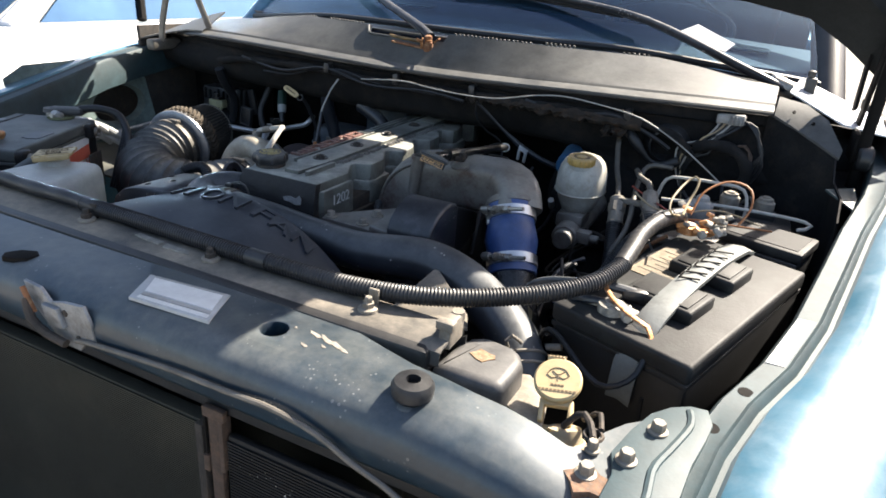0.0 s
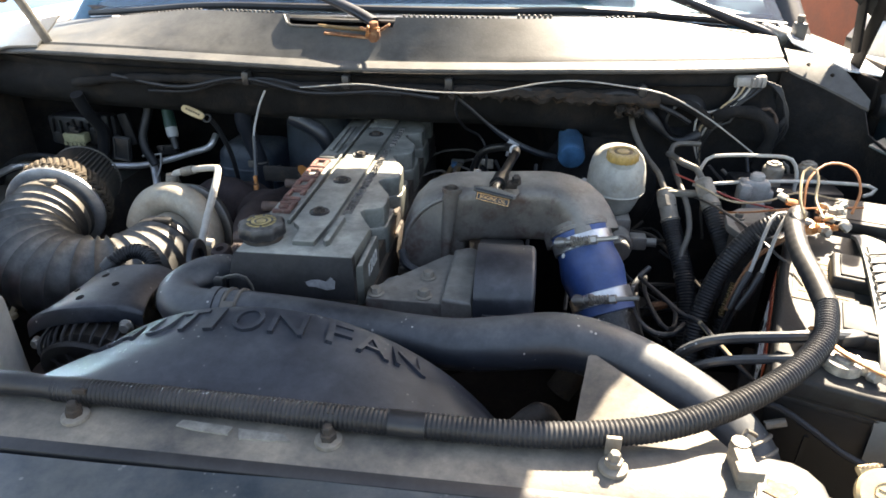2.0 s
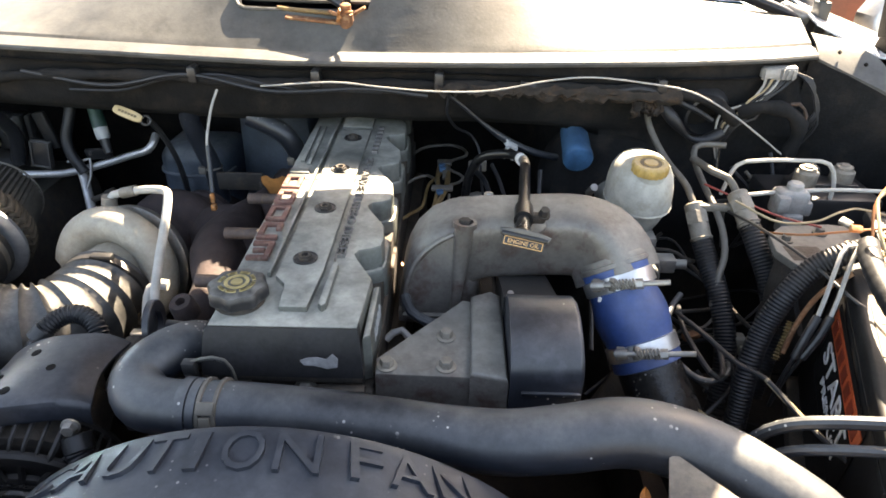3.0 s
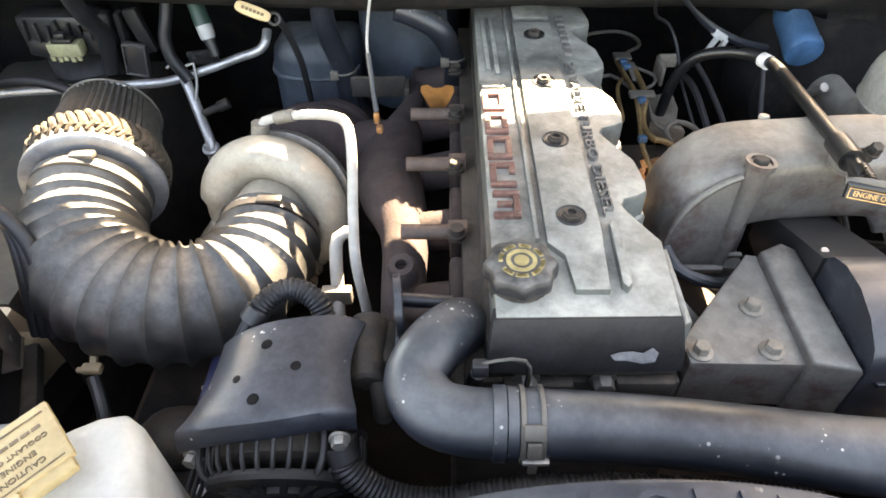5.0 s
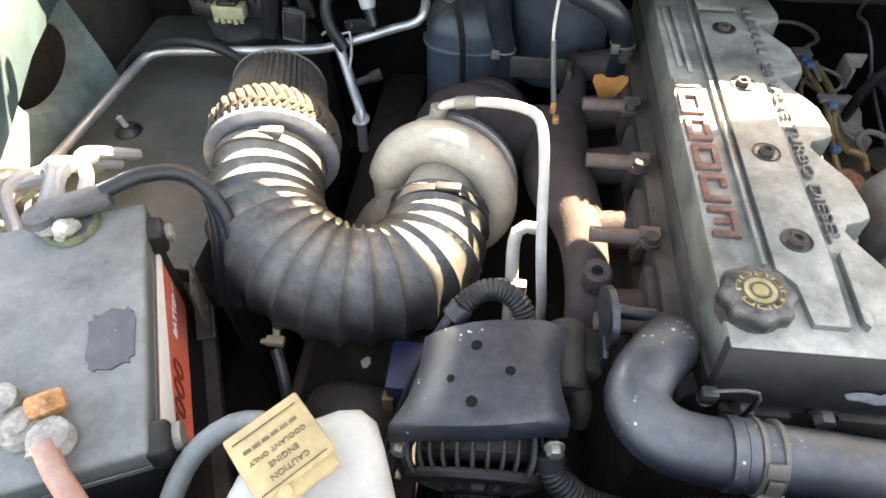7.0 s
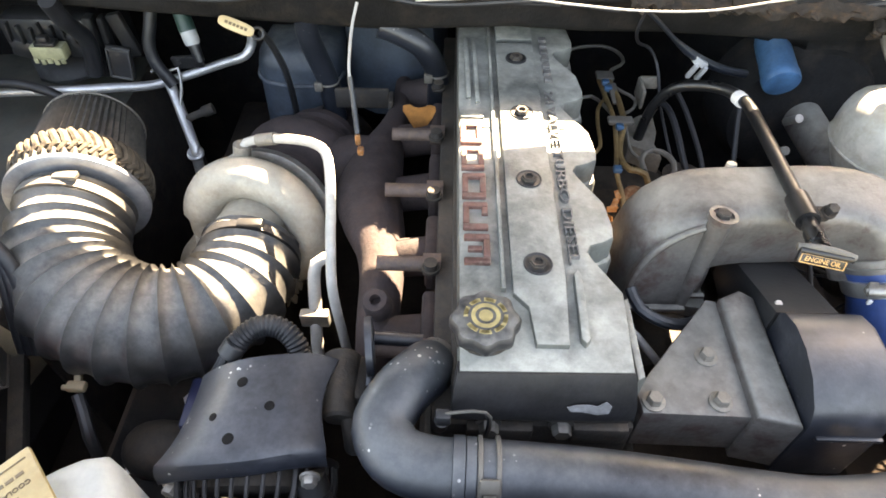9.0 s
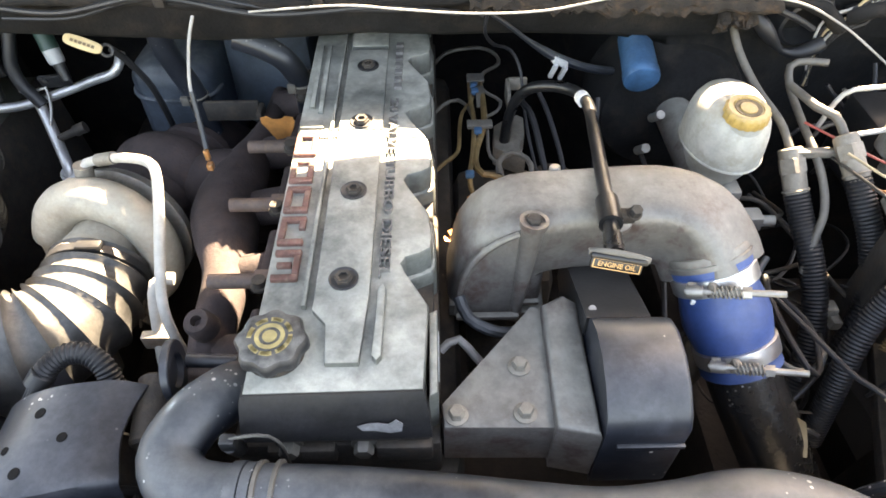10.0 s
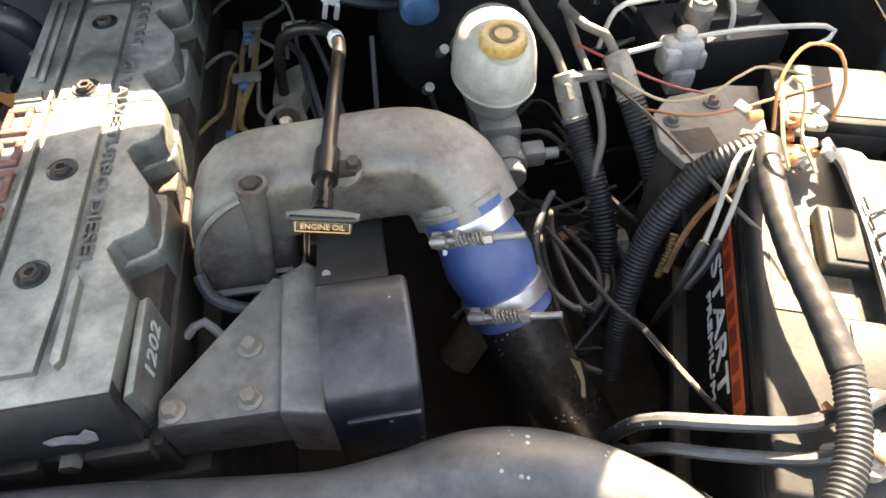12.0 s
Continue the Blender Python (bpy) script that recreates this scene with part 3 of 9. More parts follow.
part("cable", tube([(0.07, -0.566, 1.116), (0.10, -0.566, 1.121), (0.21, -0.568, 1.132), (0.284, -0.568, 1.134), (0.342, -0.570, 1.138), (0.392, -0.568, 1.128), (0.427, -0.567, 1.112), (0.475, -0.566, 1.094), (0.53, -0.57, 1.06), (0.58, -0.575, 1.0)], 0.0030, 8), GRIMETUBE, latch, "grey release cable")
latch.location.y += 0.021

# condenser in front of the radiator
cond = thing("condenser", (-0.2, -0.535, 0.55), "olive grey air-conditioning condenser with dusty fins", "condenser")
part("core", box(-0.24, -0.508, 0.80, 0.92, 0.018, 0.50, 0.002), COND, cond)
fins = part("fin_bank", join(*[box(-0.24, -0.5185, 0.552 + 0.0030 * i, 0.92, 0.0026, 0.0017, 0) for i in range(166)]), COND, cond, "fine horizontal cooling fins")
tagged(fins, kind="stuff")
part("side_tank", box(0.218, -0.514, 0.80, 0.012, 0.020, 0.50, 0.003), BLACKIRON, cond)
RUSTY = mat("dark_rust", (0.075, 0.05, 0.038), 0.85, 0.0, 0.4, 60, second=(0.13, 0.075, 0.045), bump=0.4)
part("bracket", join(box(0.242, -0.520, 0.98, 0.016, 0.008, 0.18, 0.001), box(0.243, -0.522, 1.074, 0.030, 0.008, 0.014, 0.002), box(0.2525, -0.519, 1.035, 0.006, 0.014, 0.07, 0.001), box(0.229, -0.521, 1.003, 0.008, 0.010, 0.022, 0.001)), RUSTY, cond, "rusty brown bracket")
part("bracket_slot", box(0.2305, -0.5245, 1.042, 0.003, 0.003, 0.05, 0), INK, cond)
part("side_core", box(0.37, -0.516, 0.80, 0.225, 0.010, 0.50, 0.003), DARKFIN, cond, "black side core with pale grit")
side_fins = part("side_fin_bank", join(*[box(0.37, -0.5225, 0.556 + 0.0042 * i, 0.222, 0.0024, 0.0022, 0) for i in range(117)]), DARKFIN, cond)
tagged(side_fins, kind="stuff")
part("top_channel", box(0.10, -0.508, 1.088, 1.05, 0.016, 0.034, 0.003), PLASTIC, cond, "black channel above the fins")

# grille surround and bumper, just ahead of the condenser
part("grille_surround", tube([(-0.75, -0.70, 0.86), (-0.4, -0.735, 0.865), (0, -0.745, 0.87), (0.4, -0.735, 0.865), (0.75, -0.70, 0.86)], 0.02, 12), FENDER_LIT, truck)
part("bumper", sheet([[(x, -0.86 + 0.12 * abs(x) ** 2, z) for x in (-0.9, -0.6, -0.3, 0, 0.3, 0.6, 0.9)] for z in (0.74, 0.70, 0.5, 0.46)], 0.01, (0, 0, 1)), CHROME, truck)

# ---- fenders ----
STA = [(-0.62, 0.655, 1.122), (-0.50, 0.672, 1.136), (-0.40, 0.690, 1.145), (-0.32, 0.714, 1.152), (-0.24, 0.748, 1.160), (-0.14, 0.779, 1.175), (0.0, 0.810, 1.198),
       (0.12, 0.836, 1.220), (0.25, 0.870, 1.243), (0.36, 0.890, 1.257), (0.50, 0.905, 1.272), (0.66, 0.92, 1.285)]


def fender(side):
    prof = [(0.0, -0.075), (0.0, -0.006), (0.004, 0.0), (0.026, 0.001), (0.030, 0.004), (0.0335, 0.001), (0.037, -0.006), (0.042, -0.006), (0.046, 0.004), (0.062, 0.013), (0.10, 0.017), (0.15, 0.004), (0.19, -0.035), (0.21, -0.10), (0.22, -0.22), (0.22, -0.55)]
    rows = []
    for y, x, z in STA:
        rows.append([(side * (x + a), y, z + b - (0.0 if side > 0 or a < 0.05 else 0.25 * (a - 0.05) + 0.006)) for a, b in prof])
    out = []
    for a, b in ((7, None), (0, 8)):
        V, F = sheet([r[a:b] for r in rows])
        out.append((V, [f[::-1] for f in F] if side > 0 else F))
    return out


skin_r, lip_r = fender(1)
skin_l, lip_l = fender(-1)
fend_r = part("fender", skin_r, FENDER_LIT, truck, "teal fender with paint lightened for full sun")
fend_l = part("fender", skin_l, FENDER_LIT, truck, "lightened teal fender beside the white car")
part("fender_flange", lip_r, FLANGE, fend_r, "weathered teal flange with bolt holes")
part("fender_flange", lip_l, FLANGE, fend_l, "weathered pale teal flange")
INNER = lambda side, xo=0.0: [[(side * (x + a - xo), y, z + b) for a, b in ((0.012, -0.02), (0.02, -0.10), (0.06, -0.25), (0.08, -0.45), (0.05, -0.62))] for y, x, z in STA]
part("inner_fender", sheet(INNER(1), 0.004, (1, 0, 0)), BLACKIRON, truck)
for hx, hy in ((0.703, -0.372), (0.729, -0.302)):
    part("fender_hole", lathe((hx + 0.008, hy, float(np.interp(hy, [q[0] for q in STA], [q[2] for q in STA])) - 0.0004), (0, -0.1, 1), [(0, 0.0075), (0.0012, 0.0075)], 20), INK, fend_r, "dark bolt hole")
part("label_patch", sheet([[(float(np.interp(y, [q[0] for q in STA], [q[1] for q in STA])) + a, y, float(np.interp(y, [q[0] for q in STA], [q[2] for q in STA])) + 0.0012 + 0.0003 * (a > 0.01)) for a in (0.005, 0.024)] for y in (-0.24, -0.22, -0.19, -0.16, -0.14)], 0.001), GREYLBL, fend_r, "faded pale sticker")

# corner plate with bolts between support and fender
corner = part("corner_plate", join(prism([(0.657, -0.385), (0.645, -0.419), (0.635, -0.459), (0.639, -0.472), (0.641, -0.486), (0.638, -0.512), (0.638, -0.60), (0.690, -0.60), (0.694, -0.50), (0.700, -0.44), (0.708, -0.40), (0.712, -0.372), (0.706, -0.350), (0.690, -0.352), (0.673, -0.364)], 1.128, 1.1515, 0.0015),
                                  tube([(0.690, -0.362, 1.150), (0.693, -0.385, 1.1505), (0.682, -0.425, 1.1505), (0.671, -0.462, 1.1505), (0.671, -0.50, 1.150), (0.668, -0.60, 1.147)], 0.0042, 8)), FLANGE, truck, "dusty teal corner plate with a pressed ridge")
for bx, by, bz in ((0.622, -0.493, 1.1475), (0.649, -0.464, 1.1515), (0.667, -0.410, 1.1515), (0.620, -0.463, 1.1490)):
    part("bolt", hexbolt((bx, by, bz), (0, 0, 1), 0.0066 if by != -0.463 else 0.0048, 0.009, 1.42), FERRULE, corner)
part("rust_stain", prism([(0.628 + 0.019 * math.cos(k * 0.6) * (1 + 0.3 * math.sin(k * 2.7)), -0.500 + 0.017 * math.sin(k * 0.6) * (1 + 0.35 * math.cos(k * 1.9))) for k in range(11)], 1.14, 1.1486), mat("rust_stain", (0.19, 0.11, 0.07), 0.9, 0.0, 0.5, 120, second=(0.10, 0.12, 0.12), bump=0.2), corner)

# ---- cowl, firewall and windshield ----
CX = [-0.84, -0.72, -0.60, -0.50, -0.40, -0.30, -0.21, -0.183, -0.178, -0.165, -0.10, 0.0, 0.022, 0.027, 0.05, 0.15, 0.25, 0.35, 0.485, 0.56, 0.64, 0.72]


CF = [(-0.92, 0.50, 1.305), (-0.84, 0.47, 1.308), (-0.72, 0.425, 1.318), (-0.6, 0.395, 1.322), (-0.48, 0.375, 1.323), (-0.3, 0.362, 1.320), (-0.1, 0.352, 1.316), (0.06, 0.357, 1.316), (0.2, 0.352, 1.319), (0.35, 0.343, 1.326), (0.5, 0.345, 1.330), (0.62, 0.362, 1.332), (0.72, 0.405, 1.329), (0.84, 0.50, 1.318), (0.92, 0.55, 1.30)]


def cowl_front(x):
    return float(np.interp(x, [c[0] for c in CF], [c[1] for c in CF]))


def cowl_lip(x):
    return float(np.interp(x, [c[0] for c in CF], [c[2] for c in CF]))


def cowl_rear(x):
    return 0.452 + 0.27 * (x - 0.05) ** 2


def cowl_z(x, v):
    """Height of the cowl from its front edge (0) to its rear edge (1)."""
    side = max(0.0, abs(x - 0.05) - 0.45)
    lip = cowl_lip(x) + 0.003
    return lip + (1.390 - 0.12 * side - lip) * v


def cowl_panel():
    rows = []
    for x in CX:
        f, r = cowl_front(x), cowl_rear(x)
        vmax = 0.76 if -0.18 < x < 0.025 else 1.0
        if x > 0.5:
            r -= 0.35 * (x - 0.5)
        z0 = cowl_lip(x)
        g, zg, zr = f + 0.034, z0 + 0.009, cowl_z(x, 1)
        rows.append([(x, f + 0.012, z0 - 0.007), (x, f + 0.001, z0 - 0.006), (x, f, z0 - 0.002), (x, f + 0.003, z0 + 0.001), (x, f + 0.016, z0 + 0.005), (x, g - 0.003, zg - 0.001), (x, g + 0.002, zg + 0.003)]
                    + [(x, g + (r - g) * v, zg + (zr - zg) * v ** 1.06 + 0.002) for v in [min(q, vmax + 0.001 * q) for q in (0.12, 0.25, 0.4, 0.55, 0.7, 0.76, 0.85, 1.0)]])
    V, F = sheet(rows)
    return V, [f[::-1] for f in F]


cowl = part("cowl_panel", cowl_panel(), COWL, truck, "dusty black plastic cowl panel with a comb of vents", angle=14)


def comb(x0, x1, h):
    gs = []
    n = int((x1 - x0) / 0.0098)
    for i in range(n):
        x = x0 + 0.0098 * i
        gs.append(box(x, cowl_rear(x) + 0.010, cowl_z(x, 1) + 0.0010, 0.0055, 0.006, h * 0.75, 0.002, m=pose(0, 0, 0, 0, random.uniform(-8, 8), random.uniform(-6, 6))))
    return join(*gs)


for a, b, h in ((-0.60, -0.37, 0.007), (-0.33, -0.205, 0.011), (0.04, 0.23, 0.011), (0.252, 0.33, 0.019), (0.415, 0.48, 0.011)):
    part("vent_comb", comb(a, b, h), COWL, cowl)
part("vent_gap", sheet([[(x, cowl_rear(x) + 0.006, 1.384 - 0.12 * max(0, abs(x - 0.05) - 0.45)) for x in CX], [(x, cowl_rear(x) + 0.12, 1.375 - 0.12 * max(0, abs(x - 0.05) - 0.45)) for x in CX]], 0.004), PLASTIC, cowl)
part("cowl_tray", sheet([[(x, cowl_front(x) + 0.022, 1.290) for x in CX + [0.80, 0.90]], [(x, cowl_front(x) + 0.016, cowl_lip(x) - 0.010) for x in CX + [0.80, 0.90]], [(x, cowl_front(x) + 0.10, cowl_lip(x) - 0.022) for x in CX + [0.80, 0.90]], [(x, 0.66, 1.285) for x in CX + [0.80, 0.90]]], 0.003), FIREWALL, truck, "black underside of the cowl")
end_r = part("cowl_end", sheet([[(0.722, 0.407, 1.324), (0.723, 0.43, 1.341), (0.724, 0.458, 1.352)], [(0.762, 0.386, 1.308), (0.766, 0.415, 1.332), (0.772, 0.442, 1.346)],
                                [(0.800, 0.363, 1.293), (0.805, 0.385, 1.312), (0.810, 0.405, 1.328)], [(0.835, 0.341, 1.277), (0.837, 0.346, 1.282), (0.838, 0.350, 1.290)]], 0.004), COWL, truck, "dusty grey end of the cowl")
for hx, hy, hz in ((0.752, 0.412, 1.3305), (0.786, 0.392, 1.3175)):
    part("hole", lathe((hx, hy, hz + 0.002), (0.30, -0.55, 0.78), [(0, 0.003), (0.003, 0.003)], 12), INK, end_r)
SIDE = [(0.715, 0.416, 1.322), (0.765, 0.388, 1.305), (0.800, 0.367, 1.290), (0.833, 0.345, 1.274), (0.838, 0.322, 1.240), (0.846, 0.25, 1.230), (0.838, 0.16, 1.215)]
part("bay_side", sheet([SIDE, [(x + 0.004, y + 0.002, min(z, 1.22) - 0.03) for x, y, z in SIDE], [(x + 0.004, y + 0.004, 1.08) for x, y, z in SIDE]], 0.003, (1, 1, 0)), FIREWALL, truck, "black side wall of the engine bay", angle=50)
# White stands in for sun glare here; widened to shade the firewall.
single("side_sheet", sheet([[(0.74, 0.475, 1.362), (0.76, 0.62, 1.375)], [(0.84, 0.455, 1.318), (0.90, 0.60, 1.325)], [(0.99, 0.44, 1.300), (1.02, 0.62, 1.305)]], 0.003), WHITECAR, "plate beside the windshield base, whitened for sun glare", "body plate")
part("cowl_end", join(sheet([[(-0.70, 0.430, 1.328), (-0.70, 0.52, 1.375)], [(-0.78, 0.45, 1.322), (-0.78, 0.55, 1.36)], [(-0.86, 0.44, 1.305), (-0.86, 0.55, 1.335)], [(-0.93, 0.41, 1.285), (-0.94, 0.52, 1.300)]], 0.004)), COWL, truck)

fw_prof = [(0.352, 1.302, 0), (0.356, 1.298, 0), (0.366, 1.285, 1), (0.376, 1.26, 1), (0.384, 1.225, 1), (0.415, 1.205, 1), (0.52, 1.195, 1), (0.66, 1.185, 1), (0.70, 1.10, 1), (0.71, 0.90, 1), (0.70, 0.50, 1)]
fw_rows = []
for y, z, k in fw_prof:
    row = []
    for x in [-0.92, -0.80, -0.65, -0.5, -0.35, -0.2, -0.1, 0.0, 0.1, 0.2, 0.3, 0.4, 0.5, 0.6, 0.7, 0.8, 0.92]:
        bow = cowl_front(x) - 0.345
        wob = 0.012 * noise.noise(Vector((x * 5, y * 5, z * 7))) * k
        yy = y + bow * (1.0 if z > 1.28 else 0.6)
        if x > 0.28 and y > 0.40:
            yy = y + (0.405 + 0.03 * (1.2 - z) - y) * min(1.0, (x - 0.28) / 0.12)
        row.append((x, yy + wob, z + wob * 0.5))
    fw_rows.append(row)
part("firewall", sheet(fw_rows, 0.004, (0, -1, 0)), FIREWALL, truck, "black firewall with sound matting", angle=60)

WS0 = [(x, cowl_rear(x) + 0.075, 1.392 - 0.10 * max(0, abs(x - 0.05) - 0.4)) for x in (-0.76, -0.6, -0.4, -0.2, 0.0, 0.2, 0.4, 0.6, 0.80)]
WS1 = [(x * 0.86, y + 0.66 - 0.05 * abs(x) ** 2, 1.83) for x, y, z in WS0]
part("windshield", sheet(lerp_rows(WS0, WS1, 5), 0.005, (0, 0.5, 0.8)), GLASS, truck, "windshield with sky blue tinted into its reflections").visible_shadow = False
part("windshield_band", tube([(x, y + 0.004, z + 0.003) for x, y, z in WS0], 0.008, 8), RUBBER, truck)
for s, i in ((-1, 0), (1, -1)):
    a, b = Vector(WS0[i]), Vector(WS1[i])
    # The +x pillar is coloured black in place of shade.
    part("pillar", tube([a + Vector((s * 0.03, -0.02, -0.06)), a.lerp(b, 0.5) + Vector((s * 0.03, 0.01, 0)), b + Vector((s * 0.03, 0, 0.01))], 0.036, 12), FENDER_LIT if s < 0 else PLASTIC, truck)
part("roof", sheet([[(x, 1.10 + 0.05 * abs(x), 1.84 + 0.03 * (1 - x * x)) for x in (-0.72, -0.4, 0, 0.4, 0.72)], [(x, 1.9, 1.86 + 0.03 * (1 - x * x)) for x in (-0.72, -0.4, 0, 0.4, 0.72)], [(x, 2.5, 1.82) for x in (-0.72, -0.4, 0, 0.4, 0.72)]], 0.02), FENDER_LIT, truck)
for s in (-1, 1):
    d = part("door", sheet([[(s * 0.92, y, z) for y in (0.66, 1.2, 1.9, 2.5)] for z in (0.45, 0.8, 1.28)] , 0.04, (s, 0, 0)), FENDER_LIT, truck)
    part("cab_wall", sheet([[(s * 0.70, y, 1.84) for y in (1.5, 2.0, 2.5)], [(s * 0.90, y, 1.29) for y in (1.5, 2.0, 2.5)]], 0.03, (s, 0, 0)), FENDER_LIT, truck)
part("cab_back", box(0, 2.48, 1.2, 1.7, 0.05, 1.3, 0.02), FENDER_LIT, truck)
part("cab_floor", box(0, 1.6, 0.55, 1.8, 1.8, 0.05, 0.01), SEAT, truck)
dash = part("dashboard", sheet([[(x, 0.60 + 0.2 * x * x, 1.37) for x in (-0.8, -0.4, 0, 0.4, 0.8)], [(x, 0.9, 1.385) for x in (-0.8, -0.4, 0, 0.4, 0.8)], [(x, 1.08, 1.36) for x in (-0.8, -0.4, 0, 0.4, 0.8)], [(x, 1.12, 1.1) for x in (-0.8, -0.4, 0, 0.4, 0.8)]], 0.01), DASH, truck, "dark blue dashboard")
part("dash_vent", box(-0.28, 0.80, 1.39, 0.18, 0.05, 0.01, 0.004), PLASTIC, dash)
part("dash_vent", box(0.60, 0.80, 1.39, 0.18, 0.05, 0.01, 0.004), PLASTIC, dash)
part("steering_wheel", torus((0.40, 1.22, 1.36), (0, -0.8, 0.6), 0.18, 0.014, 40, 10), PLASTIC, truck)
for sx in (-0.4, 0.4):
    part("bench_seat", join(box(sx, 1.75, 0.95, 0.62, 0.5, 0.18, 0.06, 3), box(sx, 2.05, 1.32, 0.62, 0.16, 0.65, 0.06, 3), box(sx, 2.06, 1.70, 0.28, 0.10, 0.16, 0.04, 3)), SEAT, truck)
single("paper_note", sheet([[(0.500, 0.628, 1.440), (0.535, 0.652, 1.458)], [(0.550, 0.602, 1.424), (0.585, 0.626, 1.440)], [(0.605, 0.588, 1.412), (0.62, 0.612, 1.428)]], 0.0008), PAPER,
       "curled sheet of white paper lying on the windshield", "paper")


def wiper(name, pts, blade):
    w = thing(name, pts[0], "black wiper arm on the windshield", "wiper", "windshield wipers")
    part("arm", tube(pts, lambda t: 0.0125 - 0.003 * t, 12, flat=(1.0, 0.75)), SHIELD, w)
    part("blade", tube(blade, 0.006, 8), RUBBER, w)
    return w


wl = wiper("wiper", [(-0.012, 0.428, 1.384), (-0.06, 0.458, 1.402), (-0.17, 0.527, 1.432), (-0.28, 0.600, 1.464), (-0.40, 0.68, 1.512)], [(-0.30, 0.60, 1.47), (-0.50, 0.74, 1.55), (-0.72, 0.90, 1.65)])
wr = wiper("wiper", [(0.735, 0.535, 1.356), (0.66, 0.52, 1.385), (0.41, 0.60, 1.462), (0.14, 0.645, 1.488), (-0.06, 0.65, 1.492)], [(0.38, 0.61, 1.462), (0.12, 0.655, 1.482), (-0.22, 0.70, 1.50)])
part("cap", lathe((0.700, 0.530, 1.372), (0.8, 0.2, -0.3), [(0, 0.012), (0.004, 0.016), (0.05, 0.017), (0.055, 0.012)], 16), STEEL, wr, "pale end cap")
part("pivot", join(lathe((-0.010, 0.418, 1.352), (0, -0.1, 1), [(0, 0.012), (0.02, 0.011), (0.022, 0.009), (0.034, 0.0085), (0.036, 0.005)], 12), box(-0.055, 0.416, 1.362, 0.10, 0.012, 0.004, 0.001, m=pose(0, 0, 0, 10, 4, -3)),
                         box(-0.022, 0.408, 1.372, 0.03, 0.010, 0.005, 0.001, m=pose(0, 0, 0, 0, 25, 40)), box(0.012, 0.412, 1.378, 0.022, 0.008, 0.004, 0.001, m=pose(0, 0, 0, 20, -30, -20))), RUST, wl, "rust-brown pivot and linkage")
part("linkage", tube([(-0.12, 0.432, 1.376), (-0.09, 0.428, 1.374), (-0.03, 0.420, 1.372)], 0.0035, 8), CLAY, wl)
part("notch_rim", tube([(-0.194, cowl_rear(-0.194) - 0.004, cowl_z(-0.194, 1.0)), (-0.182, 0.446, 1.377), (-0.168, 0.4415, 1.3745), (-0.10, 0.4385, 1.3735)], 0.0030, 8), COWL, cowl, "worn edge of the wiper notch")
part("fringe", join(*[box(-0.012 + 0.008 * math.cos(i * 1.9), 0.408 + 0.006 * math.sin(i * 2.3), 1.372 + 0.005 * math.cos(i * 3.1), 0.012, 0.006, 0.003, 0.0008, m=pose(0, 0, 0, 40 * i, 25 * i, 60 * i)) for i in range(7)]), COPPER, wl, "flaking rusty shims")
wl.location += Vector((0.0, 0.008, 0.0))
single("washer_jet", join(box(0.775, 0.545, 1.36, 0.02, 0.03, 0.05, 0.004), lathe((0.772, 0.54, 1.385), (0, 0, 1), [(0, 0.006), (0.012, 0.007), (0.014, 0.004)], 10)), COWL, "small black plastic stop on the cowl", "cowl clip")


# ---- the raised hood ----
def hood_rows():
    # Rear edge's dips and rises are made up to shape the sun patches.
    edge = [(-0.90, 1.470), (-0.86, 1.485), (-0.78, 1.505), (-0.73, 1.515), (-0.70, 1.520), (-0.67, 1.525), (-0.62, 1.530), (-0.4, 1.547), (-0.27, 1.553), (-0.20, 1.525), (-0.14, 1.548), (-0.1, 1.562), (-0.04, 1.545), (0.03, 1.508), (0.08, 1.532), (0.15, 1.518), (0.22, 1.504), (0.4, 1.504), (0.62, 1.503), (0.74, 1.482), (0.81, 1.44), (0.87, 1.395), (0.90, 1.385), (0.95, 1.40), (1.0, 1.43)]
    a = radians(54)
    rows = []
    for s in (0.0, 0.06, 0.10, 0.145, 0.21, 0.284, 0.36, 0.43, 0.6, 0.85, 1.1):
        k = float(np.interp(s, [0, 0.07, 0.145, 0.284, 0.43, 0.6, 1.1], [1.0, 1.0, 0.885, 0.785, 0.675, 0.70, 0.64]))
        fl = 1 - 0.45 * min(1.0, s / 0.25)
        kl = float(np.interp(s, [0, 0.3, 0.6, 1.1], [1.0, 0.985, 0.94, 0.9]))
        rows.append([((min(x, 0.9) * k + max(0.0, x - 0.9) * max(0.0, 1 - s / 0.1)) if x > 0 else x * kl, 0.50 + 0.02 * x * x - s * math.cos(a), 1.536 + (z - 1.516) * fl + s * math.sin(a)) for x, z in edge])
    return rows


hood = part("hood", sheet(hood_rows(), 0.018, (0, 0.8, 0.58)), HOODLINER, truck, "raised hood with its dark inner side")
part("hood_skin", sheet([[(x, y + 0.0175, z + 0.0126) for x, y, z in row] for row in hood_rows()[1:]], 0.002, (0, 0.8, 0.58)), FENDER_LIT, hood, "teal painted outer skin of the hood")
h = part("hinge", join(box(0.868, 0.47, 1.40, 0.006, 0.035, 0.26, 0.002, m=pose(0, 0, 0, 18, 0, 0)), box(0.852, 0.50, 1.44, 0.006, 0.03, 0.2, 0.002, m=pose(0, 0, 0, -14, 0, 0)), box(0.862, 0.42, 1.29, 0.010, 0.07, 0.05, 0.004)), INK, truck)
part("hinge_spring", lathe((0.866, 0.385, 1.275), (1, 0, 0), [(0, 0.018), (0.004, 0.022), (0.02, 0.022), (0.024, 0.018)], 20), PLASTIC, h)
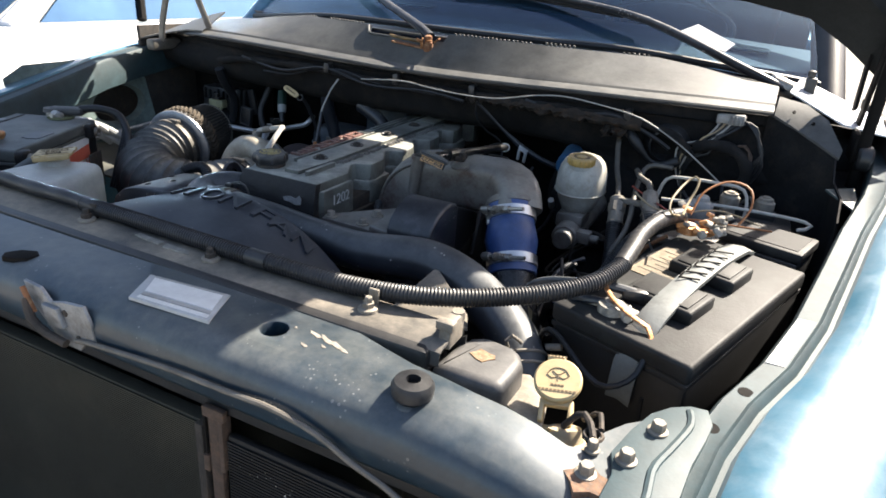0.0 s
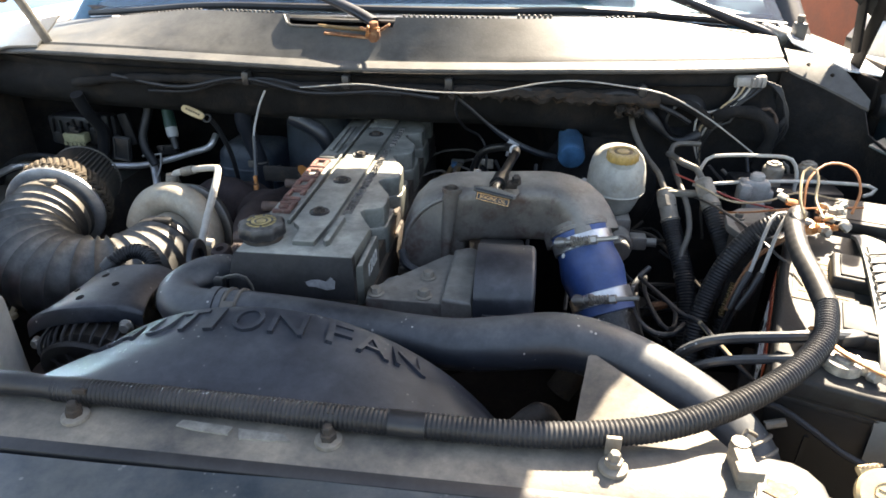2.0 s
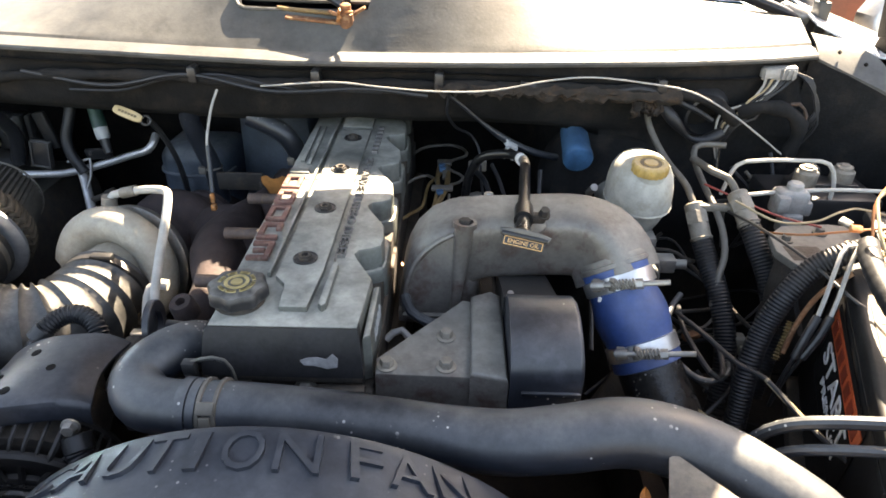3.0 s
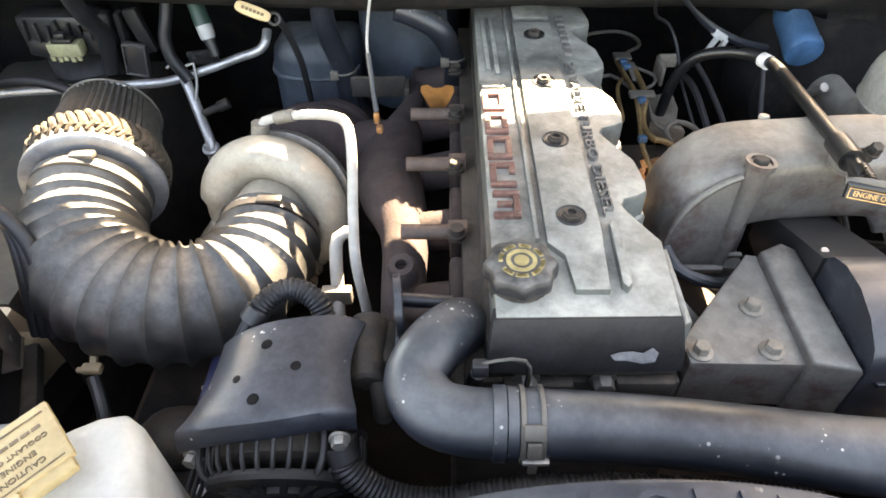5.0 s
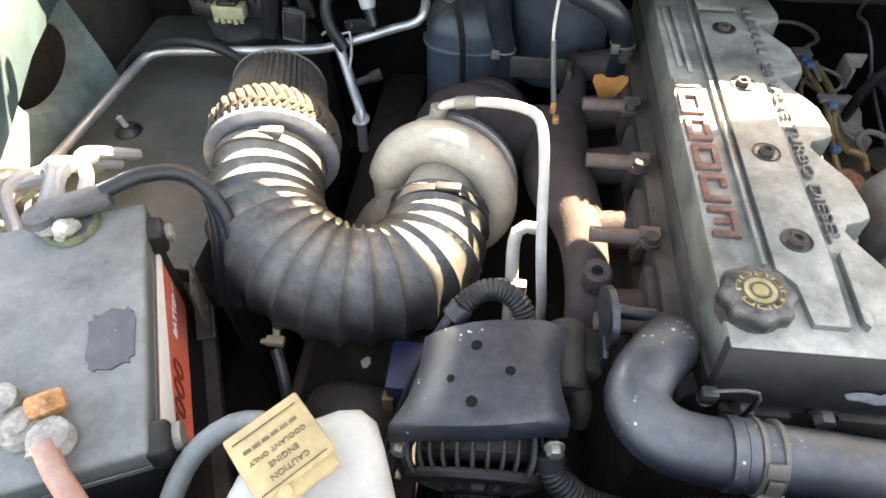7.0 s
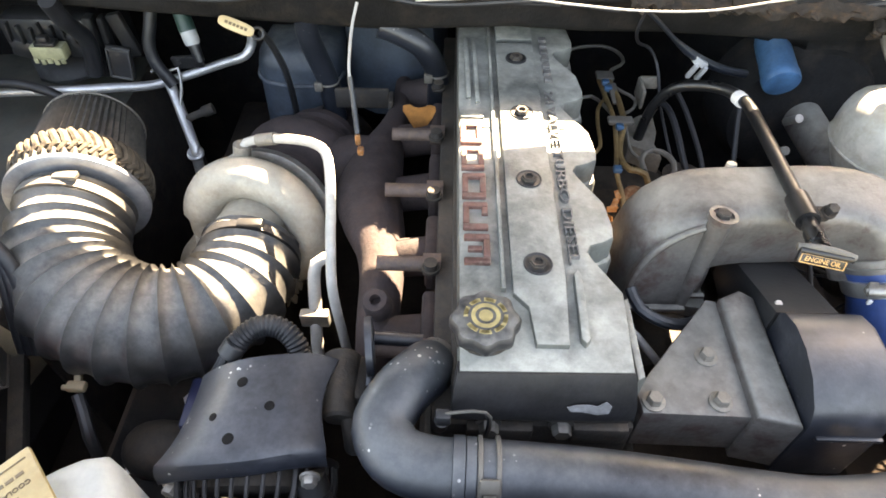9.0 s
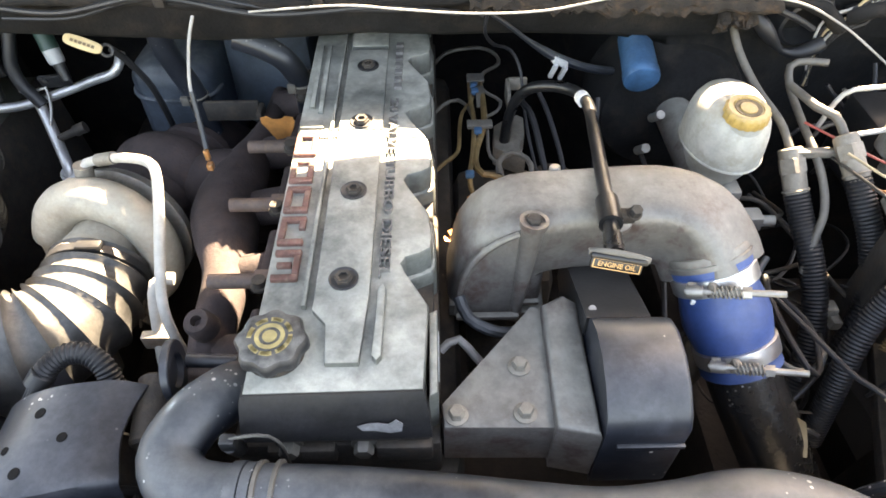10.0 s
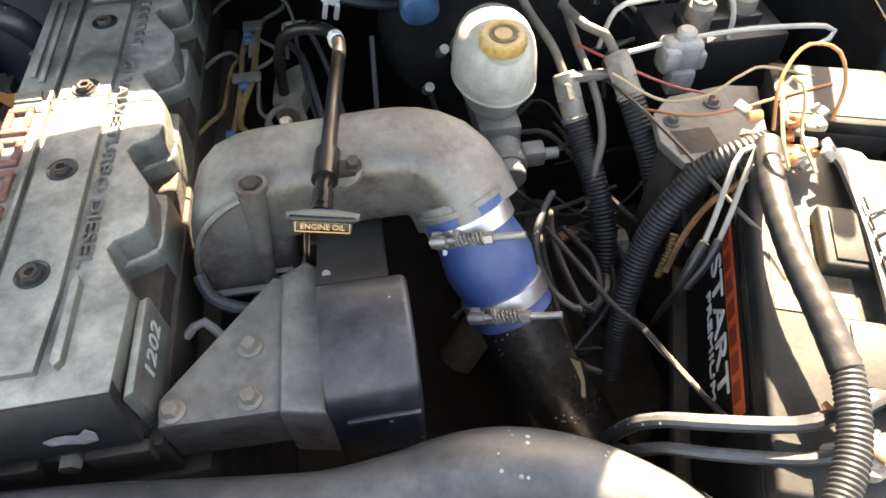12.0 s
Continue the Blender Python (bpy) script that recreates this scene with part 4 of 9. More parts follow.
h = part("hinge", join(tube([(-0.850, 0.425, 1.285), (-0.838, 0.42, 1.33), (-0.815, 0.42, 1.40), (-0.806, 0.42, 1.425), (-0.80, 0.43, 1.45)], 0.011, 10, flat=(1.0, 0.45)), box(-0.86, 0.44, 1.275, 0.03, 0.10, 0.03, 0.006)), GRIMETUBE, truck, "grimy grey hood hinge")
part("hinge_arm", join(tube([(-0.672, 0.428, 1.335), (-0.678, 0.425, 1.355), (-0.70, 0.425, 1.40), (-0.712, 0.425, 1.425), (-0.715, 0.43, 1.44)], 0.010, 10, flat=(1.0, 0.6)), lathe((-0.712, 0.42, 1.425), (0, -1, 0.2), [(0, 0.012), (0.004, 0.013), (0.012, 0.011)], 16)), GRIMETUBE, h)
part("hinge_pin", lathe((-0.735, 0.42, 1.420), (0, -1, 0.2), [(0, 0.012), (0.004, 0.013), (0.010, 0.009)], 14), RUST, h)
part("gas_strut", cyl((0.875, 0.40, 1.22), (0.86, 0.33, 1.62), 0.010), INK, truck, "black hood prop rod")
part("fender_gusset", prism([(0.0, 0.0), (0.048, 0.055), (0.052, -0.07)], 0, 0.003, 0, m=pose(0.823, 0.285, 1.231, 6, 10, 0)), BAYPAINT, truck)


# ---- the white car parked alongside ----
def white_car(x):
    c = thing("parked_car", (x, 1.6, 0.0), "white car parked close beside the truck", "car")
    prof = [(0.20, 0.0), (0.30, 0.06), (0.62, 0.10), (0.95, 0.08), (1.12, 0.02), (1.19, -0.06)]
    part("body", sheet([[(x + b, y, z) for z, b in prof] for y in (-1.2, -1.0, 0, 1.0, 2.0, 3.2)], 0.05, (1, 0, 0)), WHITECAR, c)
    part("bonnet", sheet([[(x - 0.10, y, z), (x - 0.9, y, z + 0.06), (x - 1.65, y, z)] for y, z in ((-1.2, 0.90), (-0.8, 1.08), (0.35, 1.18))], 0.04), WHITECAR, c)
    part("roof", sheet([[(x - 0.28, y, z), (x - 0.9, y, z + 0.04), (x - 1.5, y, z)] for y, z in ((1.05, 1.62), (1.5, 1.68), (2.3, 1.64))], 0.04), WHITECAR, c)
    part("side_window", sheet([[(x - 0.065, 0.50, 1.20), (x - 0.065, 1.5, 1.20), (x - 0.065, 2.6, 1.20)], [(x - 0.26, 1.05, 1.60), (x - 0.26, 1.5, 1.64), (x - 0.26, 2.3, 1.60)]], 0.01, (1, 0, 0)), CARGLASS, c)
    part("front_window", sheet([[(x - 0.12, 0.35, 1.19), (x - 0.85, 0.25, 1.25), (x - 1.6, 0.35, 1.19)], [(x - 0.29, 1.05, 1.61), (x - 0.85, 1.0, 1.65), (x - 1.45, 1.05, 1.61)]], 0.01), CARGLASS, c)
    part("pillar", tube([(x - 0.085, 0.40, 1.19), (x - 0.27, 1.04, 1.62)], 0.025, 8), WHITECAR, c)
    part("door_pillar", tube([(x - 0.06, 0.90, 1.20), (x - 0.25, 1.06, 1.62)], 0.016, 8), INK, c)
    for wy in (-0.6, 2.1):
        w = part("wheel", lathe((x + 0.10, wy, 0.31), (-1, 0, 0), [(0, 0.2), (0.01, 0.29), (0.04, 0.31), (0.18, 0.31), (0.2, 0.28)], 28), TYRE, c)
        part("rim", lathe((x + 0.105, wy, 0.31), (-1, 0, 0), [(0, 0.05), (0.005, 0.19), (0.02, 0.2)], 20), STEEL, w)
    for o in c.children:
        if not o.name.startswith("wheel"):
            o.location.z += 0.07
    return c


white_car(-1.42)
shed = thing("shed", (5.0, 4.5, 0), "rust-red and tan shed wall across the lot", "shed")
part("wall", box(2.9, 4.5, 1.45, 0.2, 9.0, 1.6, 0.02), BRICKRED, shed)
part("base", box(2.89, 4.5, 0.26, 0.22, 9.0, 0.52, 0.02), INK, shed)
part("board", box(2.87, 4.5, 0.585, 0.22, 9.0, 0.13, 0.01), SAND, shed)
sm = thing("side_mirror", (0.95, 0.72, 1.20), "chromed truck side mirror beside the windshield pillar", "mirror")
part("housing", move(prism([(-0.075, -0.085), (0.035, -0.10), (0.078, -0.045), (0.070, 0.06), (0.030, 0.10), (-0.050, 0.095), (-0.080, 0.05)], -0.03, 0.03, 0.012, 3), pose(1.03, 0.72, 1.285, 90, 0, 12)), CHROME, sm)
part("arm", tube([(0.93, 0.74, 1.20), (0.97, 0.735, 1.215), (1.03, 0.735, 1.235)], 0.014, 10), PLASTIC, sm)

# Added sheet closes the bay floor, keeping it dark from ground light.
part("splash_shield", sheet([[(x, y, 0.66 + 0.02 * noise.noise(Vector((x * 4, y * 4, 1)))) for x in (-0.95, -0.6, -0.3, 0, 0.3, 0.6, 0.95)] for y in (-0.52, -0.2, 0.1, 0.4, 0.72)], 0.004), DEEP, truck)
for sx in (-0.47, 0.47):
    part("frame_rail", box(sx, 0.1, 0.79, 0.09, 1.24, 0.16, 0.012), DEEP, truck, "dirt-brown frame rail")

for s_ in (-1, 1):
    part("side_wall", box(s_ * 0.925, 0.66, 0.97, 0.012, 0.50, 0.70, 0.002), BLACKIRON, truck)

for wx, wy in ((0.82, 0.02), (-0.82, 0.02), (0.82, 3.5), (-0.82, 3.5)):
    s_ = 1 if wx > 0 else -1
    wh = part("wheel", lathe((wx + s_ * 0.13, wy, 0.385), (-s_, 0, 0), [(0, 0.22), (0.01, 0.35), (0.04, 0.385), (0.22, 0.385), (0.25, 0.35), (0.26, 0.2)], 36), TYRE, truck)
    part("rim", lathe((wx + s_ * 0.132, wy, 0.385), (-s_, 0, 0), [(0, 0.06), (0.01, 0.09), (0.03, 0.2), (0.0, 0.215), (0.02, 0.22)], 28), STEEL, wh)
part("cargo_bed", join(box(0, 3.6, 0.85, 1.9, 2.1, 0.75, 0.05)), FENDER_LIT, truck)

# ---- the engine ----
eng = thing("diesel_engine", (0, 0.2, 0.45), "grimy inline diesel engine with a grey valve cover", "engine")
part("block", join(box(0, 0.22, 0.80, 0.22, 0.70, 0.50, 0.02), box(-0.005, 0.215, 1.085, 0.185, 0.68, 0.06, 0.004)), BLACKIRON, eng)


def cover_outline(dx=0.0):
    """Plan of the cover: straight on one side, a row of scallops on the other."""
    right = [(0.074, -0.112)]
    for k in range(6):
        y = -0.026 + 0.12 * k
        if y > 0.50:
            break
        right += [(0.078, y), (0.056, y + 0.040), (0.052, y + 0.050), (0.056, y + 0.058), (0.070, y + 0.063), (0.080, y + 0.070), (0.082, y + 0.085)]
    right += [(0.080, 0.56)]
    return [(-0.074, -0.114)] + [(x + dx, y) for x, y in right] + [(-0.078, 0.56)]


body_out = [(-0.0785, -0.128), (0.0785, -0.126), (0.084, -0.10), (0.086, 0.56), (-0.082, 0.56), (-0.082, -0.10)]
cover = part("valve_cover", join(prism(cover_outline(), 1.140, 1.188, 0.004, 2)), COVER, eng, "dusty grey cast valve cover")
part("cover_front", join(sheet([[(-0.0800, -0.1310, 1.138), (0.0, -0.1305, 1.138), (0.0800, -0.1295, 1.138)], [(-0.0790, -0.1290, 1.156), (0.0, -0.1285, 1.156), (0.0790, -0.1275, 1.156)], [(-0.0765, -0.1190, 1.180), (0.0, -0.1185, 1.180), (0.0755, -0.1175, 1.180)], [(-0.0750, -0.1150, 1.1862), (0.0, -0.1145, 1.1862), (0.0740, -0.1130, 1.1862)]], 0.012, (0, -1, 0))), COVER_SHADED, cover, "dark grey front of the cover, its shade coloured in")
part("cover_base", join(prism([(x * 0.97, y + (0.008 if y < -0.05 else 0)) for x, y in body_out], 1.085, 1.1395, 0.002), box(0, -0.123, 1.133, 0.156, 0.010, 0.008, 0.002), box(-0.035, -0.126, 1.108, 0.06, 0.012, 0.022, 0.003), box(0.055, -0.126, 1.110, 0.05, 0.012, 0.026, 0.003)), BLACKIRON, eng)
for i in range(6):
    y = 0.045 + 0.12 * i
    if y < 0.52:
        part("lobe", prism([(0.050, y - 0.022), (0.080, y - 0.008), (0.085, y), (0.085, y + 0.05), (0.082, y + 0.066), (0.050, y + 0.075)], 1.10, 1.158, 0.006), COVER, cover)
# raised panels and ribs
part("panel", join(prism([(-0.008, -0.090), (0.020, -0.090), (0.0245, -0.02), (0.0245, 0.40), (-0.0265, 0.40), (-0.0250, -0.035), (-0.012, -0.050)], 1.187, 1.1945, 0.0012),
                   prism([(-0.0245, 0.41), (0.0245, 0.41), (0.025, 0.555), (-0.028, 0.555)], 1.187, 1.1945, 0.0012)), COVER, cover)
part("rib", prism([(0.0305, -0.084), (0.0345, -0.089), (0.0385, -0.084), (0.0395, -0.012), (0.0365, -0.006), (0.0325, -0.012)], 1.187, 1.196, 0.0015), COVER, cover)
part("side_rib", join(prism([(-0.0355, -0.03), (-0.0315, -0.03), (-0.0335, 0.56), (-0.0375, 0.56)], 1.187, 1.1945, 0.001), prism([(-0.0735, 0.235), (-0.045, 0.235), (-0.048, 0.25), (-0.0745, 0.25)], 1.187, 1.1905, 0.001),
                      prism([(-0.066, 0.275), (-0.060, 0.275), (-0.064, 0.42), (-0.070, 0.42)], 1.187, 1.1915, 0.001), prism([(-0.055, 0.265), (-0.049, 0.265), (-0.053, 0.42), (-0.059, 0.42)], 1.187, 1.1915, 0.001)), COVER, cover)


def badge_block(y, kind):
    """One plain block of the worn red badge: a slotted rectangle."""
    x0, x1, h, t = -0.0695 - 0.02 * y, -0.0440 - 0.022 * y, 0.0385, 0.0074
    cx, z, hi = (x0 + x1) / 2, 1.1895, 0.006
    side = lambda x, a, b: box(x, y + (a + b) / 2, z, t * 0.85, b - a, hi, 0.0008)
    g = [box(cx, y + t / 2, z, x1 - x0, t, hi, 0.0014), box(cx, y + h - t / 2, z, x1 - x0, t, hi, 0.0014)]
    lo, up = t, h - t
    if kind == "e":
        g += [side(x1 - t * 0.43, lo, up), box(cx - 0.002, y + h / 2, z, x1 - x0 - t - 0.004, t * 0.8, hi, 0.0008)]
    elif kind == "g":
        g += [side(x0 + t * 0.43, lo, up), side(x1 - t * 0.43, h * 0.55, up)]
    else:
        g += [side(x0 + t * 0.43, lo, up), side(x1 - t * 0.43, lo, up)]
    return join(*g)


for i, k in enumerate("egccc"):
    part("badge_block", badge_block(0.002 + 0.0455 * i, k), REDTXT, cover, "worn red raised badge block")
part("lettering", fitted_words("24 VALVE TURBO DIESEL", 0.285, 0.0105, 0.006, pose(0.0365, 0.147, 1.1895, 0, 0, -90)), GREYTXT, cover, "raised grey words: 24 valve turbo diesel")
for i in range(7):
    part("badge_bar", box(0.0395, 0.418 - 0.0165 * i, 1.1895, 0.010, 0.010, 0.005, 0.001), GREYTXT, cover)
for i in range(5):
    y = 0.12 * i
    part("bolt_well", lathe((0, y, 1.1935), (0, 0, 1), [(0, 0.0140), (0.0022, 0.0140), (0.0026, 0.0132), (0.0014, 0.0116), (0.0012, 0.0)], 28), PLASTIC, cover)
    part("cover_bolt", lathe((0, y, 1.1935), (0, 0, 1), [(0, 0.0086), (0.0040, 0.0086), (0.0044, 0.0078), (0.0066, 0.0074), (0.0060, 0.0045), (0.0030, 0.0042), (0.0030, 0.0)], 6), BLACKIRON, cover)
# number label and pale mark
part("number_label", lettering("1202", 0.026, 0.0012, pose(0.0862, -0.060, 1.153, 90, 0, 90)), GREYLBL, cover, "pale stencilled number on the cover's side")
part("side_skin", prism([(0.078, -0.112), (0.0858, -0.108), (0.0858, -0.022), (0.078, -0.026)], 1.12, 1.176, 0.003), COVER, cover)
part("pale_mark", move(prism([(-0.016, 0.001), (-0.010, 0.0035), (-0.003, 0.004), (0.003, 0.0025), (0.008, 0.007), (0.012, 0.003), (0.011, -0.004), (0.004, -0.0055), (-0.006, -0.003), (-0.013, -0.003)], 0, 0.0008), pose(0.040, -0.1292, 1.158, 80, 0, 0) @ Matrix.Diagonal((1.35, 1.35, 1.0, 1.0))), mat("worn_pale_paint", (0.19, 0.19, 0.195), 0.6, 0.0, 0.35, 60, second=(0.1, 0.1, 0.1), bump=0.1), cover, "pale arrow-shaped mark")

# oil filler cap
cap = thing("oil_filler_cap", (-0.052, -0.074, 1.188), "black lobed oil filler cap with worn yellow print", "oil cap")
part("neck", lathe((-0.052, -0.074, 1.180), (0, 0, 1), [(0, 0.026), (0.015, 0.025)], 24), BLACKIRON, cap)
part("knob", lathe((-0.052, -0.074, 1.194), (0, 0, 1), [(0, 0.027), (0.003, 0.0292), (0.012, 0.0292), (0.0155, 0.0272), (0.0170, 0.0235), (0.0175, 0.021)], 64, 8, 0.06), CAPBLK, cap)
part("printed_ring", join(lathe((-0.052, -0.074, 1.2112), (0, 0, 1), [(0, 0.0125), (0.0012, 0.0125), (0.0012, 0.009), (0.0, 0.009)], 32), lathe((-0.052, -0.074, 1.2112), (0, 0, 1), [(0, 0.006), (0.0012, 0.006)], 20)), PRINT, cap, "worn yellow ring")
arcs = []
for a0 in (20, 65, 110, 155, 215, 255, 300, 335):
    for k in range(5):
        t = radians(a0 + 6 * k)
        arcs.append(box(-0.052 + 0.0170 * math.cos(t), -0.074 + 0.0170 * math.sin(t), 1.2117, 0.0035, 0.003, 0.0012, 0, m=pose(0, 0, 0, 0, 0, math.degrees(t))))
for g in arcs:
    part("print_bar", g, PRINT, cap)

# front of the engine: sensor and wire
sens = thing("coolant_sensor", (-0.06, -0.15, 1.10), "small black sensor with pale wires", "sensor")
part("plug", join(cyl((-0.089, -0.128, 1.120), (-0.087, -0.139, 1.150), 0.0075, 0.0065), box(-0.086, -0.140, 1.157, 0.013, 0.010, 0.014, 0.002)), PLASTIC, sens)
part("wire", tube([(-0.084, -0.140, 1.163), (-0.071, -0.141, 1.169), (-0.060, -0.141, 1.171), (-0.052, -0.140, 1.168), (-0.046, -0.139, 1.156), (-0.045, -0.136, 1.13), (-0.047, -0.134, 1.10)], 0.0014, 6), BOLTGREY, sens)
part("wire", tube([(-0.084, -0.138, 1.160), (-0.070, -0.138, 1.165), (-0.058, -0.138, 1.166), (-0.050, -0.138, 1.160), (-0.047, -0.137, 1.146), (-0.048, -0.135, 1.12), (-0.050, -0.134, 1.10)], 0.0014, 6), RUBBER, sens)
for bx in (0.02, -0.045):
    part("front_bolt", hexbolt((bx, -0.124, 1.119), (0, -1, 0), 0.009, 0.010, 1.3), BOLTGREY, eng)

# ---- exhaust manifold ----
man = thing("exhaust_manifold", (-0.165, 0.18, 1.0), "rust-brown cast iron exhaust manifold", "exhaust manifold")
part("log", tube([(-0.160, -0.035, 1.03), (-0.160, 0.02, 1.07), (-0.165, 0.12, 1.065), (-0.19, 0.22, 1.06), (-0.185, 0.30, 1.06), (-0.165, 0.40, 1.065), (-0.16, 0.50, 1.06)], lambda t: 0.024 + 0.020 * math.exp(-((t - 0.5) / 0.18) ** 2) - 0.010 * max(0.0, min(1.0, (t - 0.65) * 5)), 18), IRON, man)
for i in range(5):
    y = -0.005 + 0.115 * i
    r = part("runner", join(tube([(-0.155, y + 0.01, 1.06), (-0.125, y + 0.005, 1.07), (-0.095, y, 1.08)], 0.024, 14), box(-0.103, y, 1.085, 0.016, 0.075, 0.055, 0.006)), IRON, man)
for y, z in ((-0.045, 1.112), (0.068, 1.112), (0.185, 1.115), (0.30, 1.112)):
    part("stud_sleeve", join(cyl((-0.163, y, z), (-0.105, y, z), 0.0085), lathe((-0.112, y, z), (1, 0, 0), [(0, 0.013), (0.02, 0.013)], 6)), mat("brown_sleeve", (0.14, 0.10, 0.085), 0.7, 0.2, 0.3, 40, second=(0.2, 0.13, 0.08), bump=0.3), man)
part("boss", lathe((-0.157, 0.015, 1.10), (-0.1, -0.3, 1), [(0, 0.016), (0.02, 0.015), (0.024, 0.0125), (0.024, 0.006), (0.014, 0.0055)], 20), IRON, man)
for i in range(4):
    part("head_bolt", lathe((-0.103, 0.055 + 0.115 * i, 1.118), (0, 0, 1), [(0, 0.010), (0.004, 0.010), (0.004, 0.0075), (0.012, 0.0075)], 12), BLACKIRON, man)
single("dry_leaf", sheet([[(-0.128 + 0.023 * s * w, 0.335 + 0.010 * v, 1.128 - 0.060 * v + 0.006 * s * s + 0.004 * noise.noise(Vector((v * 4, s * 2, 1)))) for s in (-1, -0.5, 0, 0.5, 1)] for v, w in ((-0.04, 0.55), (0.0, 0.95), (0.15, 1.0), (0.35, 0.8), (0.6, 0.5), (0.85, 0.22), (1.0, 0.04))], 0.0006), LEAF, "curled orange-brown dry leaf on the manifold", "leaf")

# ---- turbocharger ----
tb = thing("turbocharger", (-0.34, 0.22, 0.95), "dusty cast turbocharger with a rusty turbine side", "turbocharger")
TD = Vector((-0.20, -0.96, 0.20)).normalized()
TC = Vector((-0.335, 0.185, 1.045))


def scroll(c, d, R0, r0, r1, n=48, k=16):
    """A snail housing whose tube swells round the turn."""
    u, w = ring_frame(d)
    V, F = [], []
    for i in range(n):
        t = 2 * math.pi * i / n
        o = u * math.cos(t) + w * math.sin(t)
        r = r0 + (r1 - r0) * (i / (n - 1))
        for j in range(k):
            s = 2 * math.pi * j / k
            V.append(c + o * (R0 + r * math.cos(s)) + d * (r * math.sin(s)))
    for i in range(n):
        for j in range(k):
            F.append((i * k + j, ((i + 1) % n) * k + j, ((i + 1) % n) * k + (j + 1) % k, i * k + (j + 1) % k))
    return V, F


part("compressor_housing", join(scroll(TC, TD, 0.0725, 0.022, 0.028), lathe(TC - TD * 0.02, TD, [(0, 0.074), (0.008, 0.060), (0.016, 0.050), (0.030, 0.0475), (0.034, 0.0455), (0.075, 0.044)], 36),
                                tube([TC + Vector((-0.06, 0, -0.03)), TC + Vector((-0.10, 0.0, -0.10)), TC + Vector((-0.10, -0.03, -0.25))], 0.03, 16)), TURBO, tb, "dusty aluminium compressor housing, paled to look sunlit")
part("backplate", lathe(TC - TD * 0.055, TD, [(0, 0.05), (0.004, 0.088), (0.016, 0.09), (0.02, 0.08)], 40), STEEL, tb)
part("turbine_housing", join(scroll(TC - TD * 0.15 + Vector((0, 0, -0.005)), TD, 0.052, 0.034, 0.042), lathe(TC - TD * 0.12, TD, [(-0.10, 0.05), (-0.08, 0.07), (-0.02, 0.066), (0.02, 0.045), (0.07, 0.04)], 28),
                             tube([TC - TD * 0.15 + Vector((0.06, 0, -0.01)), (-0.23, 0.315, 1.04), (-0.18, 0.30, 1.05)], 0.045, 16)), IRON, tb, "rust-brown turbine housing")
part("outlet", join(lathe(TC - TD * 0.215, -TD, [(0, 0.055), (0.006, 0.066), (0.02, 0.066), (0.024, 0.055)], 28), tube([TC - TD * 0.23, TC - TD * 0.30 + Vector((-0.01, 0, -0.01)), TC - TD * 0.36 + Vector((0.0, 0, -0.08)), TC - TD * 0.37 + Vector((0.0, 0, -0.25))], 0.05, 18)), IRON, tb)
part("oil_line", tube([(-0.345, 0.222, 1.13), (-0.340, 0.226, 1.148), (-0.315, 0.226, 1.156), (-0.28, 0.215, 1.166), (-0.245, 0.195, 1.176), (-0.224, 0.165, 1.182), (-0.217, 0.125, 1.160), (-0.215, 0.08, 1.125), (-0.212, 0.045, 1.09), (-0.205, 0.03, 1.03), (-0.20, 0.03, 0.93)], 0.0058, 12), LINE, tb, "pale braided oil line")
part("oil_fitting", join(cyl((-0.347, 0.222, 1.12), (-0.342, 0.225, 1.148), 0.011), cyl((-0.322, 0.227, 1.1535), (-0.298, 0.222, 1.161), 0.0078)), FERRULE, tb)

# second short pipe beside the turbo
pip = thing("drain_pipe", (-0.24, 0.04, 0.98), "short pale steel pipe with a square clamp", "pipe")
part("pipe", join(tube([(-0.218, 0.098, 1.082), (-0.234, 0.096, 1.084), (-0.241, 0.085, 1.072), (-0.240, 0.055, 1.03), (-0.240, 0.035, 0.99), (-0.24, 0.025, 0.92)], 0.0075, 12)), LINE, pip)
part("clamp", box(-0.240, 0.050, 1.030, 0.034, 0.012, 0.022, 0.002), STEEL, pip)

# ---- air intake bellows and cone filter ----
BP = [(-0.335, 0.150, 1.040), (-0.336, 0.115, 1.038), (-0.345, 0.075, 1.037), (-0.372, 0.042, 1.038), (-0.412, 0.024, 1.043), (-0.455, 0.024, 1.050), (-0.498, 0.044, 1.060), (-0.528, 0.080, 1.070), (-0.542, 0.125, 1.080), (-0.546, 0.170, 1.088)]
bel = thing("intake_bellows", (-0.44, 0.03, 0.97), "dusty black ribbed rubber intake hose bent in a U", "intake hose")
part("bellows", tube(BP, lambda t: 0.0605 + 0.006 * math.sin(math.pi * t) + 0.004 * t, 32, pitch=0.0222, depth=0.0066, sharp=5.0), BELLOW, bel)
part("hose_clamp", join(lathe((-0.335, 0.132, 1.039), (0, 1, 0.06), [(0, 0.0575), (0.001, 0.0635), (0.011, 0.0635), (0.012, 0.058)], 36), box(-0.322, 0.135, 1.101, 0.030, 0.012, 0.008, 0.002)), PLASTIC, bel)
part("hose_clamp", join(lathe((-0.546, 0.152, 1.085), (-0.05, 1, 0.16), [(0, 0.062), (0.001, 0.068), (0.011, 0.068), (0.012, 0.062)], 36), box(-0.53, 0.155, 1.152, 0.028, 0.012, 0.007, 0.002)), GRIMETUBE, bel)
torn = [box(-0.285 + 0.006 * random.random(), 0.10 + 0.003 * i, 1.00 + 0.012 * random.random(), 0.003, 0.012, 0.02, 0.0005, m=pose(0, 0, 0, random.uniform(-40, 40), random.uniform(-40, 40), 0)) for i in range(14)]
